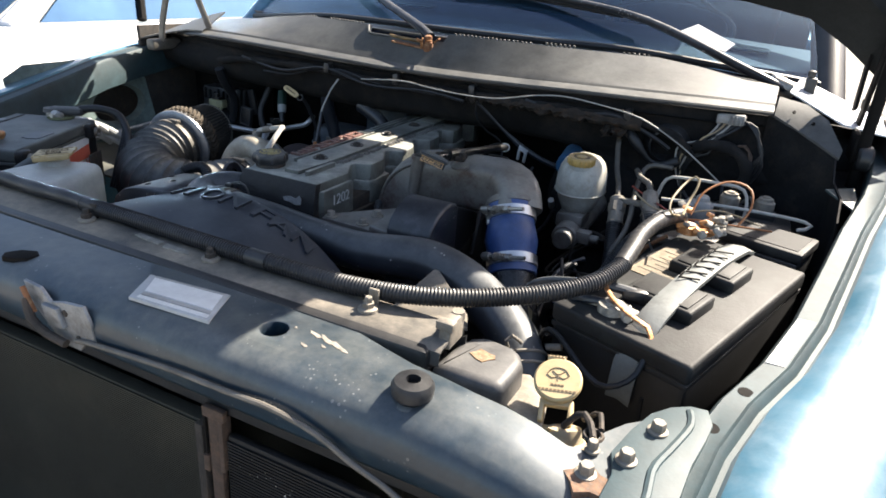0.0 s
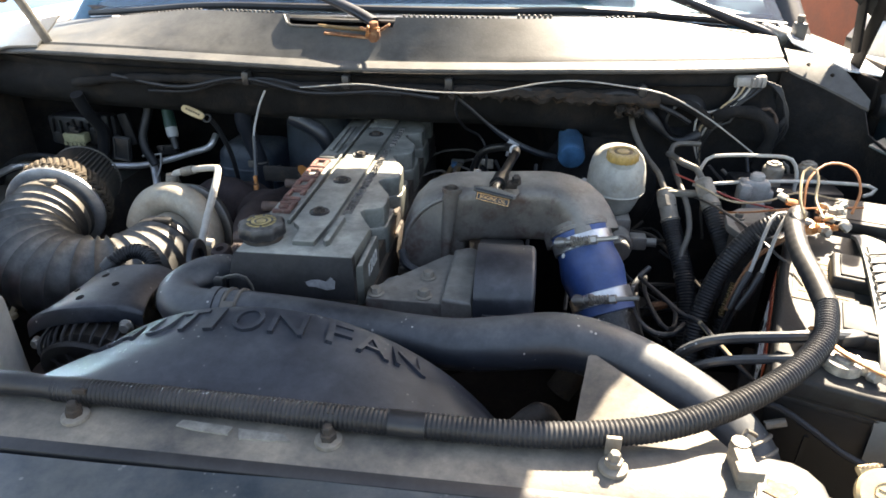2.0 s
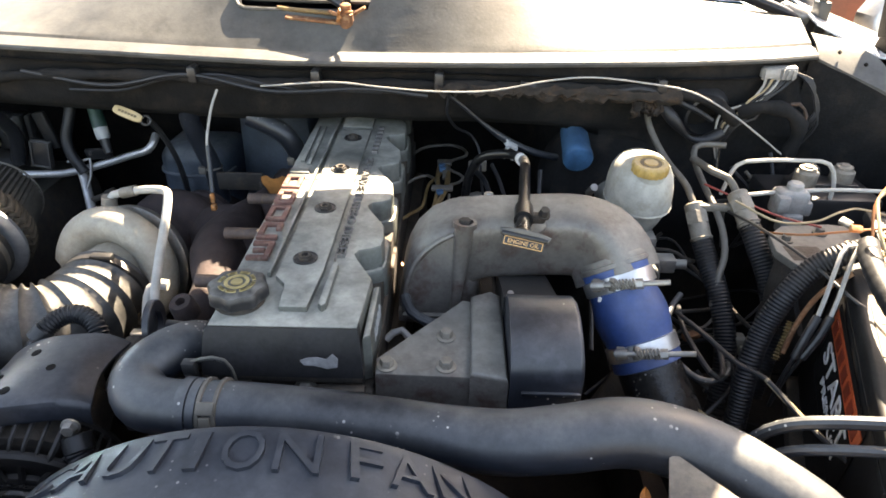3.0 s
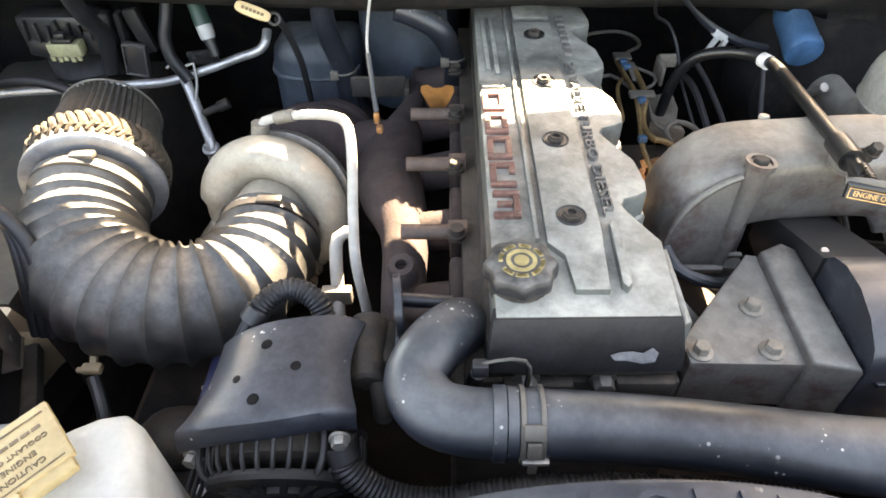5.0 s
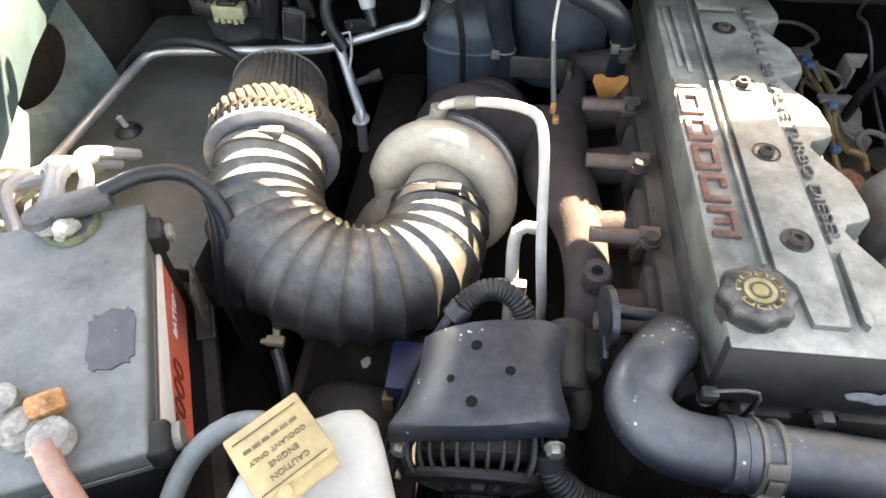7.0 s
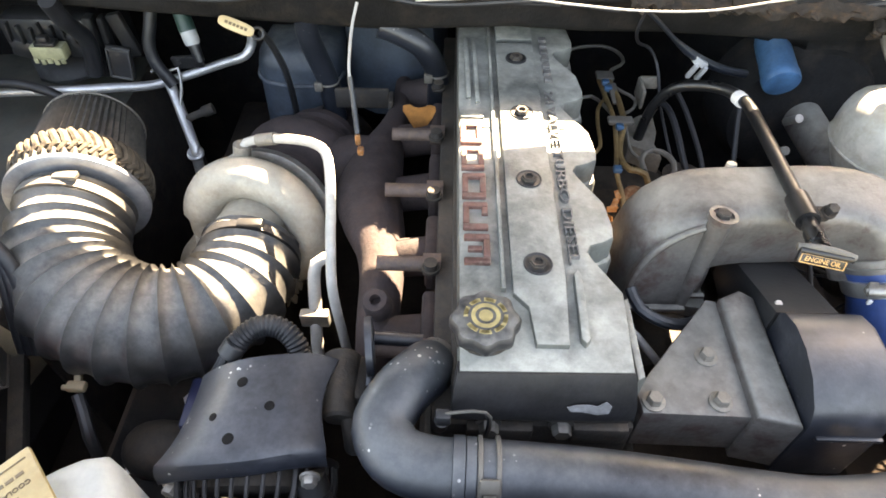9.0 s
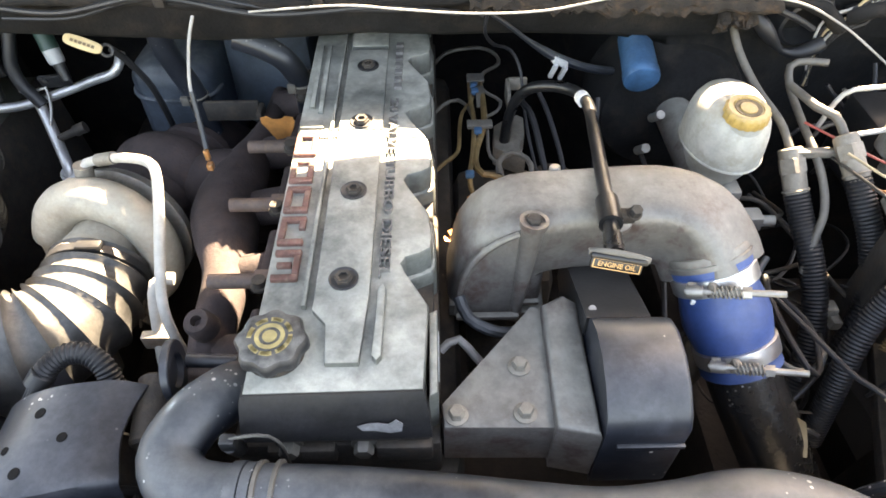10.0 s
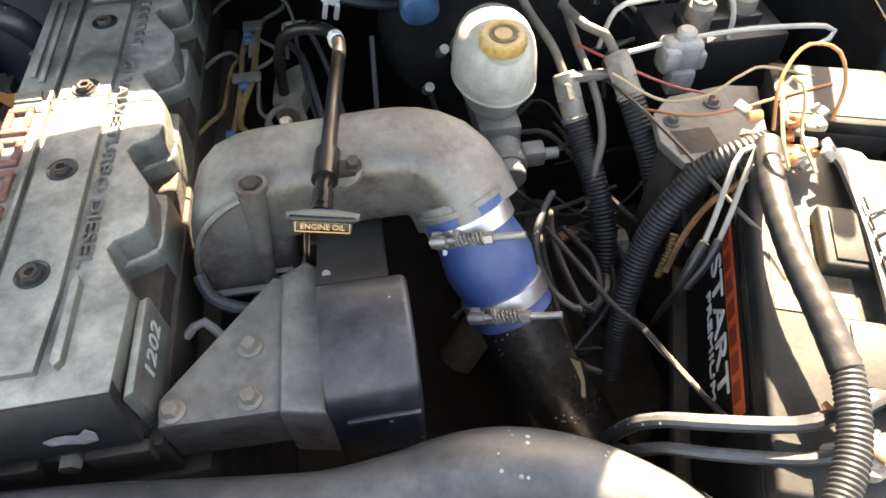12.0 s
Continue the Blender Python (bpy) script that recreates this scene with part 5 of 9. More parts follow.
part("torn_lining", join(*torn), SOCK, bel, "frayed pale lining")
fil = thing("air_filter", (-0.55, 0.26, 1.0), "dirty cone air filter with a clogged pleated rim", "air filter")
FD = Vector((-0.19, 0.975, 0.10)).normalized()
FC = Vector((-0.547, 0.172, 1.088))
part("flange", lathe(FC, FD, [(0, 0.066), (0.001, 0.079), (0.003, 0.0825), (0.008, 0.0830), (0.011, 0.079)], 48), mat("bluish_steel", (0.34, 0.36, 0.39), 0.4, 0.7, 0.25, 30, dust_toplight=0.2, bump=0.1), fil, "thin steel rim")
u, w = ring_frame(FD)
for k in range(44):
    t = 2 * math.pi * k / 44
    o = u * math.cos(t) + w * math.sin(t)
    tw = u * -math.sin(t) + w * math.cos(t)
    n0, n1 = noise.noise(Vector((k * 1.7, 3, 0.5))), noise.noise(Vector((k * 2.3, 9, 4.5)))
    c = FC + FD * (0.033 + 0.003 * n1) + o * (0.0790 + 0.002 * n0)
    part("pleat", join(tube([c - FD * 0.006 + tw * 0.004 - o * 0.003, c + tw * 0.001, c + FD * 0.011 - tw * (0.004 + 0.002 * n1), c + FD * 0.020 - tw * 0.010 - o * 0.004], lambda v: 0.0062 - 0.0022 * v, 8, step=0.006),
                       tube([c - FD * 0.002 + tw * 0.003, c - FD * 0.009 - tw * 0.002 - o * 0.002, c - FD * 0.014 - tw * 0.006 - o * 0.004], lambda v: 0.0054 - 0.0020 * v, 8, step=0.006)), SOCK, fil)
part("mesh", lathe(FC + FD * 0.010, FD, [(0, 0.0745), (0.002, 0.0775), (0.012, 0.0785), (0.020, 0.0745)], 176, 44, 0.03), CONE, fil, "black mesh behind the rim")
part("core", lathe(FC + FD * 0.012, FD, [(0, 0.070), (0.040, 0.073), (0.046, 0.064)], 40), SOCK, fil)
part("cone", lathe(FC + FD * 0.052, FD, [(0, 0.068), (0.004, 0.070), (0.086, 0.061), (0.089, 0.056), (0.086, 0.03), (0.085, 0.0005)], 216, 54, 0.028), CONE, fil, "black pleated cone end")
part("end_ring", torus(FC + FD * 0.141, FD, 0.062, 0.0016, 64, 8), GRIMETUBE, fil)

def fallen_leaf(p, d):
    """A narrow dry leaf, slightly curled."""
    p, d = Vector(p), Vector(d)
    w_ = d.cross(Vector((0, 0, 1))).normalized()
    return sheet([[p + d * v + w_ * (0.006 * a * math.sin(math.pi * min(1, v + 0.06)) ** 0.7) + Vector((0, 0, 0.002 * a * a)) for a in (-1, 0, 1)] for v in (0.0, 0.2, 0.4, 0.6, 0.8, 0.97)], 0.0005)


single("dry_leaf", fallen_leaf((0.362, -0.191, 1.03), (0.006, 0.026, 0.004)), LEAF, "narrow tan dry leaf fallen behind the fan shroud", "leaf")

# ---- intake horn ----
def rounded_sweep(path, half, n=28, power=3.2):
    """A duct with a rounded rectangular section; half: (across, up) at each point."""
    P = [Vector(p) for p in path]
    V, F = [], []
    u = None
    for i, p in enumerate(P):
        d = (P[min(i + 1, len(P) - 1)] - P[max(i - 1, 0)]).normalized()
        if u is None:
            u = Vector((0, 1, 0))
        u = (u - d * u.dot(d)).normalized()
        w = d.cross(u)
        a, b = half[i]
        for k in range(n):
            t = 2 * math.pi * k / n
            c, s = math.cos(t), math.sin(t)
            V.append(p + u * (a * math.copysign(abs(c) ** (2 / power), c)) + w * (b * math.copysign(abs(s) ** (2 / power), s)))
    for i in range(len(P) - 1):
        for k in range(n):
            F.append((i * n + k, i * n + (k + 1) % n, (i + 1) * n + (k + 1) % n, (i + 1) * n + k))
    F.append(tuple(range(n))[::-1])
    F.append(tuple((len(P) - 1) * n + k for k in range(n)))
    return V, F


HN = Vector((0.33, -0.58, -0.745)).normalized()     # way of the blue hose
HT = Vector((0.355, 0.044, 1.172))                   # its upper end
horn = thing("intake_horn", (0.17, 0.09, 1.09), "dusty cast aluminium intake horn bolted beside the valve cover", "intake horn")
hp = spline([(0.148, 0.092, 1.088), (0.150, 0.090, 1.115), (0.153, 0.089, 1.145), (0.166, 0.087, 1.168), (0.195, 0.086, 1.178), (0.24, 0.087, 1.181), (0.285, 0.087, 1.184), (0.316, 0.083, 1.186), (0.338, 0.073, 1.184), (0.350, 0.062, 1.177), (0.358, 0.050, 1.166), (0.363, 0.041, 1.155)], 0.012)
hh = []
for i in range(len(hp)):
    t = i / (len(hp) - 1)
    hh.append((0.050 - 0.010 * min(1, t * 2.2) + 0.003 * max(0, t - 0.7), 0.052 - 0.009 * min(1, t * 2.5)))
body = part("casting", join(rounded_sweep(hp, hh, 40, 4.6), lathe(HT - HN * 0.006, HN, [(0, 0.038), (0.003, 0.040), (0.007, 0.040), (0.008, 0.0420), (0.013, 0.0420), (0.014, 0.039), (0.04, 0.038)], 36)), CAST, horn, "dusty grey aluminium casting", angle=50)
part("base_flange", join(prism([(0.098, 0.045), (0.20, 0.030), (0.205, 0.14), (0.10, 0.15)], 1.075, 1.092, 0.003), box(0.150, 0.036, 1.108, 0.085, 0.006, 0.004, 0.001)), CAST, horn)
part("bolt_column", join(cyl((0.168, 0.031, 1.10), (0.178, 0.044, 1.220), 0.0060, 0.0115, 20, 0.001), lathe((0.178, 0.044, 1.216), (0.05, 0.08, 1), [(0, 0.014), (0.006, 0.014), (0.006, 0.010), (0.003, 0.0095)], 24)), CAST, horn)
part("column_bolt", lathe((0.178, 0.0445, 1.216), (0.05, 0.08, 1), [(0, 0.0075), (0.008, 0.0075), (0.009, 0.0065)], 6), BLACKIRON, horn)
part("front_panel", move(prism([(0.104, 1.094), (0.170, 1.094), (0.179, 1.206), (0.166, 1.204), (0.148, 1.196), (0.131, 1.182), (0.117, 1.162), (0.108, 1.135)], -0.014, 0.014, 0.004, 3), Matrix(((1, 0, 0, 0), (0, 0.12, -1, -0.088), (0, 1, 0, 0), (0, 0, 0, 1)))), CAST, horn, "flat webbed face of the casting")
part("panel_rim", tube([(0.106, 0.029, 1.098), (0.110, 0.035, 1.136), (0.119, 0.038, 1.163), (0.133, 0.040, 1.183), (0.150, 0.042, 1.197), (0.168, 0.043, 1.206)], 0.0035, 8), CAST, horn)
part("flange_bar", box(0.138, 0.024, 1.100, 0.066, 0.008, 0.006, 0.002), CAST, horn)
part("rib_pad", lathe((0.256, 0.048, 1.216), (0, -0.25, 1), [(0, 0.016), (0.004, 0.015), (0.005, 0.012)], 20), CAST, horn)
part("rear_bolt", hexbolt((0.208, 0.120, 1.212), (0, 0.2, 1), 0.006, 0.008, 1.2), STEEL, horn)
lh = thing("vent_hose", (0.15, 0.0, 1.08), "thin grey hose with a blue clip under the intake horn", "hose")
part("hose", tube([(0.108, 0.030, 1.125), (0.118, 0.010, 1.115), (0.145, -0.002, 1.108), (0.172, 0.004, 1.10), (0.19, 0.02, 1.09)], 0.0065, 10), HOSE, lh)
part("hose", tube([(0.088, -0.012, 1.090), (0.105, -0.004, 1.100), (0.125, -0.020, 1.088), (0.145, -0.034, 1.072), (0.165, -0.030, 1.070)], 0.0045, 10), GREYW, lh)
part("clip", box(0.172, -0.020, 1.088, 0.018, 0.016, 0.014, 0.002, m=pose(0, 0, 0, 0, 0, 20)), BLUECLIP, lh, "blue plastic clip")

# ---- blue hose with spring clamps, and the black pipe below ----
bh = thing("silicone_hose", HT + HN * 0.12, "blue silicone hose with two steel spring clamps", "hose")
part("sleeve", lathe(HT + HN * 0.006, HN, [(0, 0.0385), (0.001, 0.0405), (0.02, 0.0395), (0.034, 0.0390), (0.046, 0.0415), (0.062, 0.0435), (0.076, 0.0415), (0.088, 0.0390), (0.100, 0.0395), (0.119, 0.0405), (0.120, 0.0385)], 48), BLUE, bh)
hu, hw = ring_frame(HN)


def t_clamp(at, name):
    """A band round the hose with a bolt and spring across its front."""
    c = HT + HN * at
    k = part(name, lathe(c - HN * 0.009, HN, [(0, 0.0398), (0.0008, 0.0420), (0.017, 0.0420), (0.018, 0.0398)], 48), CHROME, bh, "bright steel band")
    f = Vector((-0.426, -0.767, 0.477))
    f = (f - HN * f.dot(HN)).normalized()
    s = HN.cross(f).normalized()
    if s.x < 0:
        s = -s
    s = (s + HN * 0.26).normalized()
    b = c + f * 0.0475
    part("t_bolt", join(cyl(b - s * 0.024, b + s * 0.062, 0.0032, None, 10), cyl(b - s * 0.022, b - s * 0.008, 0.0062, None, 14), cyl(b + s * 0.026, b + s * 0.034, 0.0060, None, 6)), STEEL, k)
    pts = [b + s * (0.000 + 0.0275 * i / 40) + (f * math.cos(i * 1.18) + HN * math.sin(i * 1.18)) * 0.0058 for i in range(41)]
    part("spring", tube(pts, 0.0011, 6, smooth=False), FERRULE, k)
    part("trunnion", join(box(*(b - s * 0.018 - f * 0.004), 0.010, 0.010, 0.014, 0.002), box(*(b + s * 0.0 - f * 0.004), 0.008, 0.010, 0.014, 0.002)), FERRULE, k)


t_clamp(0.024, "hose_clamp")
t_clamp(0.104, "hose_clamp")
part("mark", box(*(HT + HN * 0.036 + Vector((-0.030, -0.023, 0.004))), 0.008, 0.003, 0.006, 0.0005), WHITELBL, bh)
single("charge_pipe", join(tube([HT + HN * 0.10, HT + HN * 0.15, HT + HN * 0.20 + Vector((0.004, 0.0, 0)), HT + HN * 0.30 + Vector((0.02, 0.02, -0.02)), HT + HN * 0.42 + Vector((0.03, 0.06, -0.06))], 0.0370, 28)), WETBLK,
       "scuffed black charge air pipe below the blue hose", "pipe")
single("torn_tape", sheet([[(0.442, -0.078, 1.060), (0.452, -0.082, 1.056)], [(0.440, -0.090, 1.040), (0.456, -0.094, 1.038)], [(0.434, -0.100, 1.022), (0.455, -0.106, 1.028)]], 0.0008), BEIGEW, "torn tan tape on the charge pipe", "tape")

# ---- dipstick ----
ds = thing("engine_dipstick", (0.265, 0.1, 1.12), "black oil dipstick with a T-shaped engine oil handle", "dipstick")
part("tube", tube([(0.186, 0.335, 1.03), (0.188, 0.332, 1.10), (0.194, 0.327, 1.15), (0.210, 0.316, 1.184), (0.238, 0.298, 1.200), (0.260, 0.276, 1.207), (0.269, 0.24, 1.213), (0.262, 0.16, 1.224), (0.254, 0.08, 1.233), (0.249, 0.03, 1.238), (0.245, 0.0, 1.241), (0.243, -0.020, 1.242)], 0.0070, 14), SATIN, ds)
part("sleeve", join(cyl((0.2515, 0.055, 1.2355), (0.2478, 0.020, 1.2392), 0.0108), cyl((0.2458, 0.004, 1.2410), (0.2435, -0.018, 1.242), 0.0088)), SATIN, ds)
part("bright_ring", cyl((0.2655, 0.262, 1.2085), (0.267, 0.250, 1.2108), 0.0086), WHITELBL, ds)
HM = pose(0.2445, -0.025, 1.2405, 64, 10, -5) @ Matrix.Diagonal((0.86, 0.86, 0.86, 1.0))
part("handle", join(move(box(0, 0.004, 0, 0.058, 0.006, 0.010, 0.002), HM), move(box(0, -0.004, -0.0015, 0.052, 0.012, 0.005, 0.001), HM)), SATIN, ds)
# Rim is greyer than the black handle to hold a painted highlight.
part("rim", move(tube([(-0.031, 0.0055, 0.0), (-0.016, 0.0082, 0.001), (0.0, 0.0090, 0.0015), (0.016, 0.0082, 0.001), (0.031, 0.0055, 0.0)], 0.0042, 10, flat=(1.0, 0.50)), HM), BOLTGREY, ds, "rim of the handle, greyed for its highlight")
part("border", move(join(box(0, 0.0005, 0.0012, 0.048, 0.0008, 0.0006, 0), box(0, -0.0088, 0.0012, 0.048, 0.0008, 0.0006, 0), box(-0.0236, -0.0042, 0.0012, 0.0008, 0.0094, 0.0006, 0), box(0.0236, -0.0042, 0.0012, 0.0008, 0.0094, 0.0006, 0)), HM), ORANGEPRINT, ds)
part("lettering", move(lettering("ENGINE OIL", 0.0072, 0.0006, HM @ pose(0, -0.0042, 0.0014)), Matrix.Identity(4)), ORANGEPRINT, ds, "orange words: engine oil")
part("bracket", join(box(0.262, 0.036, 1.234, 0.024, 0.014, 0.010, 0.003), hexbolt((0.272, 0.034, 1.238), (0, -0.4, 1), 0.0058, 0.009, 1.2)), BLACKIRON, ds)
ds.location.x -= 0.006

# ---- accessory bracket and black cover ----
br = thing("accessory_bracket", (0.15, -0.08, 1.05), "dusty aluminium three-bolt bracket on the engine", "bracket")
part("plate", prism([(0.090, -0.121), (0.1875, -0.123), (0.1885, 0.006), (0.178, 0.008), (0.088, -0.098)], 1.078, 1.1375, 0.003), CAST, br)
part("rib", prism([(0.185, -0.128), (0.2225, -0.136), (0.2225, 0.004), (0.210, 0.014), (0.187, 0.002)], 1.07, 1.149, 0.006, 3), CAST, br)
for bx, by in ((0.101, -0.110), (0.160, -0.062), (0.161, -0.109)):
    part("bolt", hexbolt((bx, by, 1.1375), (0, 0, 1), 0.0072, 0.008, 1.45), FERRULE, br)
bc = thing("belt_cover", (0.26, -0.05, 1.05), "black plastic cover over the accessory, dusty and worn", "cover")
prof = [(0.085, 1.100), (0.085, 1.128), (0.060, 1.140), (0.0, 1.162), (-0.034, 1.1745), (-0.040, 1.182), (-0.060, 1.190), (-0.085, 1.190), (-0.110, 1.182), (-0.130, 1.168), (-0.138, 1.156), (-0.138, 1.060), (-0.03, 1.05)]


def cover_side(x0, x1, pts, bev):
    return prism([(-y, z) for y, z in pts][::-1], x0, x1, bev, 3, m=Matrix(((0, 0, 1, 0), (-1, 0, 0, 0), (0, 1, 0, 0), (0, 0, 0, 1))))


part("shell", cover_side(0.2235, 0.296, [(-0.036, 1.05), (-0.036, 1.1755), (-0.042, 1.183), (-0.060, 1.190), (-0.085, 1.190), (-0.110, 1.182), (-0.130, 1.168), (-0.138, 1.154), (-0.138, 1.060)], 0.006), SHIELD, bc, "black plastic shell")
part("rear_tail", cover_side(0.2215, 0.282, [(0.085, 1.090), (0.085, 1.128), (0.060, 1.140), (0.0, 1.162), (-0.034, 1.1735), (-0.034, 1.06)], 0.004), PLASTIC, bc)
part("lower_lip", box(0.264, -0.140, 1.134, 0.058, 0.004, 0.005, 0.001), SHIELD, bc)
part("screw", lathe((0.230, -0.02, 1.168), (0, -0.33, 0.94), [(0, 0.004), (0.002, 0.0035)], 12), STEEL, bc)

# ---- brake fluid reservoir and master cylinder ----
bk = thing("brake_reservoir", (0.424, 0.215, 1.10), "milky brake fluid reservoir with a yellow cap", "brake reservoir")
RM = pose(0.4275, 0.229, 0.005) @ Matrix.Diagonal((0.99, 1.32, 1, 1))
part("bottle", move(lathe((0, 0, 1.160), (0, 0, 1), [(0, 0.0445), (0.002, 0.0462), (0.014, 0.0462), (0.030, 0.0450), (0.044, 0.0420), (0.054, 0.037), (0.062, 0.029), (0.066, 0.018), (0.067, 0.001)], 44), RM), WHITEPL, bk, "milky upper bottle")
part("seam", move(torus((0, 0, 1.161), (0, 0, 1), 0.0458, 0.0018, 44, 6), RM), WHITEPL, bk)
part("lower_bowl", move(lathe((0, 0, 1.122), (0, 0, 1), [(0, 0.026), (0.003, 0.030), (0.016, 0.036), (0.030, 0.041), (0.038, 0.0435)], 40), RM), mat("grimy_milky_plastic", (0.33, 0.33, 0.31), 0.45, 0.0, 0.25, 22, dust_toplight=0.3, second=(0.2, 0.18, 0.15), bump=0.05), bk, "greyer lower bowl")
part("neck", lathe((0.428, 0.199, 1.210), (0, -0.08, 1), [(0, 0.024), (0.014, 0.022)], 28), WHITEPL, bk)
bcp = part("cap", lathe((0.428, 0.199, 1.221), (0, -0.08, 1), [(0, 0.0235), (0.002, 0.0245), (0.012, 0.024), (0.0145, 0.022), (0.0145, 0.0165), (0.0130, 0.016), (0.0130, 0.0095), (0.0145, 0.009)], 72, 18, 0.025), YELLOW, bk, "yellow ribbed cap")
part("print_ring", lathe((0.428, 0.198, 1.2342), (0, -0.08, 1), [(0, 0.0145), (0.0006, 0.0145), (0.0006, 0.0105), (0, 0.0105)], 28), FADED, bcp, "worn dark ring of print")

mc = thing("master_cylinder", (0.43, 0.25, 1.05), "grey cast master cylinder below the reservoir", "master cylinder")
part("cylinder", join(cyl((0.430, 0.40, 1.095), (0.430, 0.145, 1.095), 0.026, 0.024, 24, 0.003), box(0.427, 0.205, 1.115, 0.05, 0.06, 0.03, 0.006), cyl((0.430, 0.148, 1.095), (0.430, 0.128, 1.095), 0.018, None, 20, 0.002), box(0.462, 0.160, 1.100, 0.026, 0.022, 0.022, 0.003), cyl((0.470, 0.158, 1.100), (0.490, 0.156, 1.101), 0.007)), CAST, mc)
part("booster", lathe((0.43, 0.385, 1.09), (0, 1, 0), [(0, 0.05), (0.01, 0.10), (0.04, 0.115), (0.09, 0.115), (0.11, 0.09)], 36), FIREWALL, mc)
for k, (pts) in enumerate(([(0.455, 0.165, 1.10), (0.485, 0.158, 1.103), (0.505, 0.17, 1.098), (0.515, 0.20, 1.08), (0.52, 0.26, 1.05)], [(0.455, 0.20, 1.098), (0.49, 0.195, 1.095), (0.52, 0.15, 1.08), (0.56, 0.10, 1.05), (0.60, 0.08, 1.02)])):
    part("brake_line", tube(pts, 0.0032, 8), BLACKIRON, mc)
single("blue_canister", lathe((0.364, 0.360, 1.165), (0.0, 0.95, 0.30), [(0, 0.021), (0.001, 0.0235), (0.004, 0.0245), (0.014, 0.0248), (0.016, 0.0238), (0.075, 0.0225), (0.088, 0.019)], 32), BLUECAN, "dusty blue canister on the firewall", "canister")

# ---- refrigerant hoses ----
def ac_hose(fit0, fit1, pts, name="refrigerant_hose"):
    h = thing(name, pts[-1], "black ribbed hose with a crimped steel end", "hose", "refrigerant hoses")
    a, b = Vector(fit0), Vector(fit1)
    d = (b - a).normalized()
    part("ferrule", join(cyl(a, b, 0.0135, None, 20, 0.002), lathe(a + d * 0.012, d, [(0, 0.0135), (0.001, 0.0155), (0.018, 0.0155), (0.019, 0.0135)], 6), torus(b - d * 0.012, d, 0.0135, 0.002, 20, 6)), FERRULE, h, "grimy crimped ferrule")
    part("hose", tube([b - d * 0.008] + pts, 0.0142, 16, pitch=0.0046, depth=0.0011), RUBBER, h)
    return h


h1 = ac_hose((0.502, 0.208, 1.170), (0.512, 0.165, 1.125), [(0.516, 0.150, 1.112), (0.524, 0.115, 1.085), (0.530, 0.075, 1.045), (0.526, 0.04, 1.0), (0.515, 0.01, 0.95)])
h2 = ac_hose((0.556, 0.205, 1.190), (0.568, 0.158, 1.155), [(0.573, 0.142, 1.140), (0.584, 0.115, 1.110), (0.590, 0.085, 1.070), (0.583, 0.06, 1.03), (0.57, 0.04, 0.97)])
part("rigid_line", tube([(0.502, 0.208, 1.170), (0.494, 0.235, 1.188), (0.480, 0.28, 1.200), (0.470, 0.32, 1.215), (0.462, 0.35, 1.235), (0.460, 0.37, 1.255)], 0.0048, 12), GRIMETUBE, h1)
part("rigid_line", tube([(0.556, 0.205, 1.190), (0.548, 0.222, 1.203), (0.532, 0.235, 1.206), (0.524, 0.255, 1.207), (0.516, 0.285, 1.206)], 0.0052, 12), GRIMETUBE, h2)
loom = thing("battery_cable_loom", (0.5, -0.05, 1.0), "thick black corrugated battery cable loom", "cable loom")
part("loom", tube([(0.632, 0.024, 1.212), (0.605, 0.024, 1.203), (0.580, 0.026, 1.183), (0.555, 0.018, 1.15), (0.537, 0.008, 1.11), (0.523, -0.010, 1.07), (0.516, -0.030, 1.02), (0.512, -0.05, 0.95)], 0.0130, 18, pitch=0.0044, depth=0.0010), RUBBER, loom)
part("red_cable", tube([(0.612, 0.006, 1.190), (0.585, 0.004, 1.165), (0.566, -0.004, 1.13), (0.552, -0.018, 1.09)], 0.0030, 8), RUST, loom)
part("spring_sleeve", tube([(0.562, 0.004, 1.122), (0.558, -0.003, 1.106), (0.552, -0.010, 1.090), (0.549, -0.014, 1.080)], 0.0034, 10, pitch=0.0040, depth=0.0022), CLAY, loom, "brass coloured spring sleeve")
lp = thing("refrigerant_line", (0.53, 0.25, 1.1), "bent aluminium refrigerant line", "pipe")
part("line", tube([(0.575, 0.318, 1.214), (0.545, 0.325, 1.212), (0.529, 0.318, 1.208), (0.524, 0.29, 1.196), (0.526, 0.24, 1.180), (0.530, 0.205, 1.168), (0.534, 0.17, 1.150), (0.532, 0.14, 1.128), (0.522, 0.12, 1.105), (0.515, 0.10, 1.07)], 0.0046, 12), GRIMETUBE, lp)
part("clamp", box(0.532, 0.198, 1.170, 0.06, 0.010, 0.010, 0.002), FERRULE, lp)

# ---- hydraulic block and its fittings ----
ab = thing("hydraulic_unit", (0.70, 0.25, 1.05), "dark brake hydraulic unit with steel lines", "brake unit")
part("block", join(box(0.71, 0.285, 1.115, 0.16, 0.09, 0.10, 0.006), box(0.712, 0.280, 1.170, 0.10, 0.030, 0.014, 0.003)), PLASTIC, ab)
for x, y in ((0.684, 0.275), (0.741, 0.283)):
    part("valve", join(cyl((x, y, 1.15), (x, y, 1.196), 0.0165, None, 20, 0.003), lathe((x, y, 1.194), (0, 0, 1), [(0, 0.0125), (0.006, 0.012), (0.007, 0.007), (0.009, 0.0065)], 16)), FERRULE, ab)
part("steel_line", tube([(0.560, 0.26, 1.16), (0.572, 0.262, 1.205), (0.60, 0.262, 1.214), (0.66, 0.262, 1.216), (0.70, 0.258, 1.214), (0.712, 0.25, 1.19), (0.712, 0.245, 1.16)], 0.0030, 8), LINE, ab)
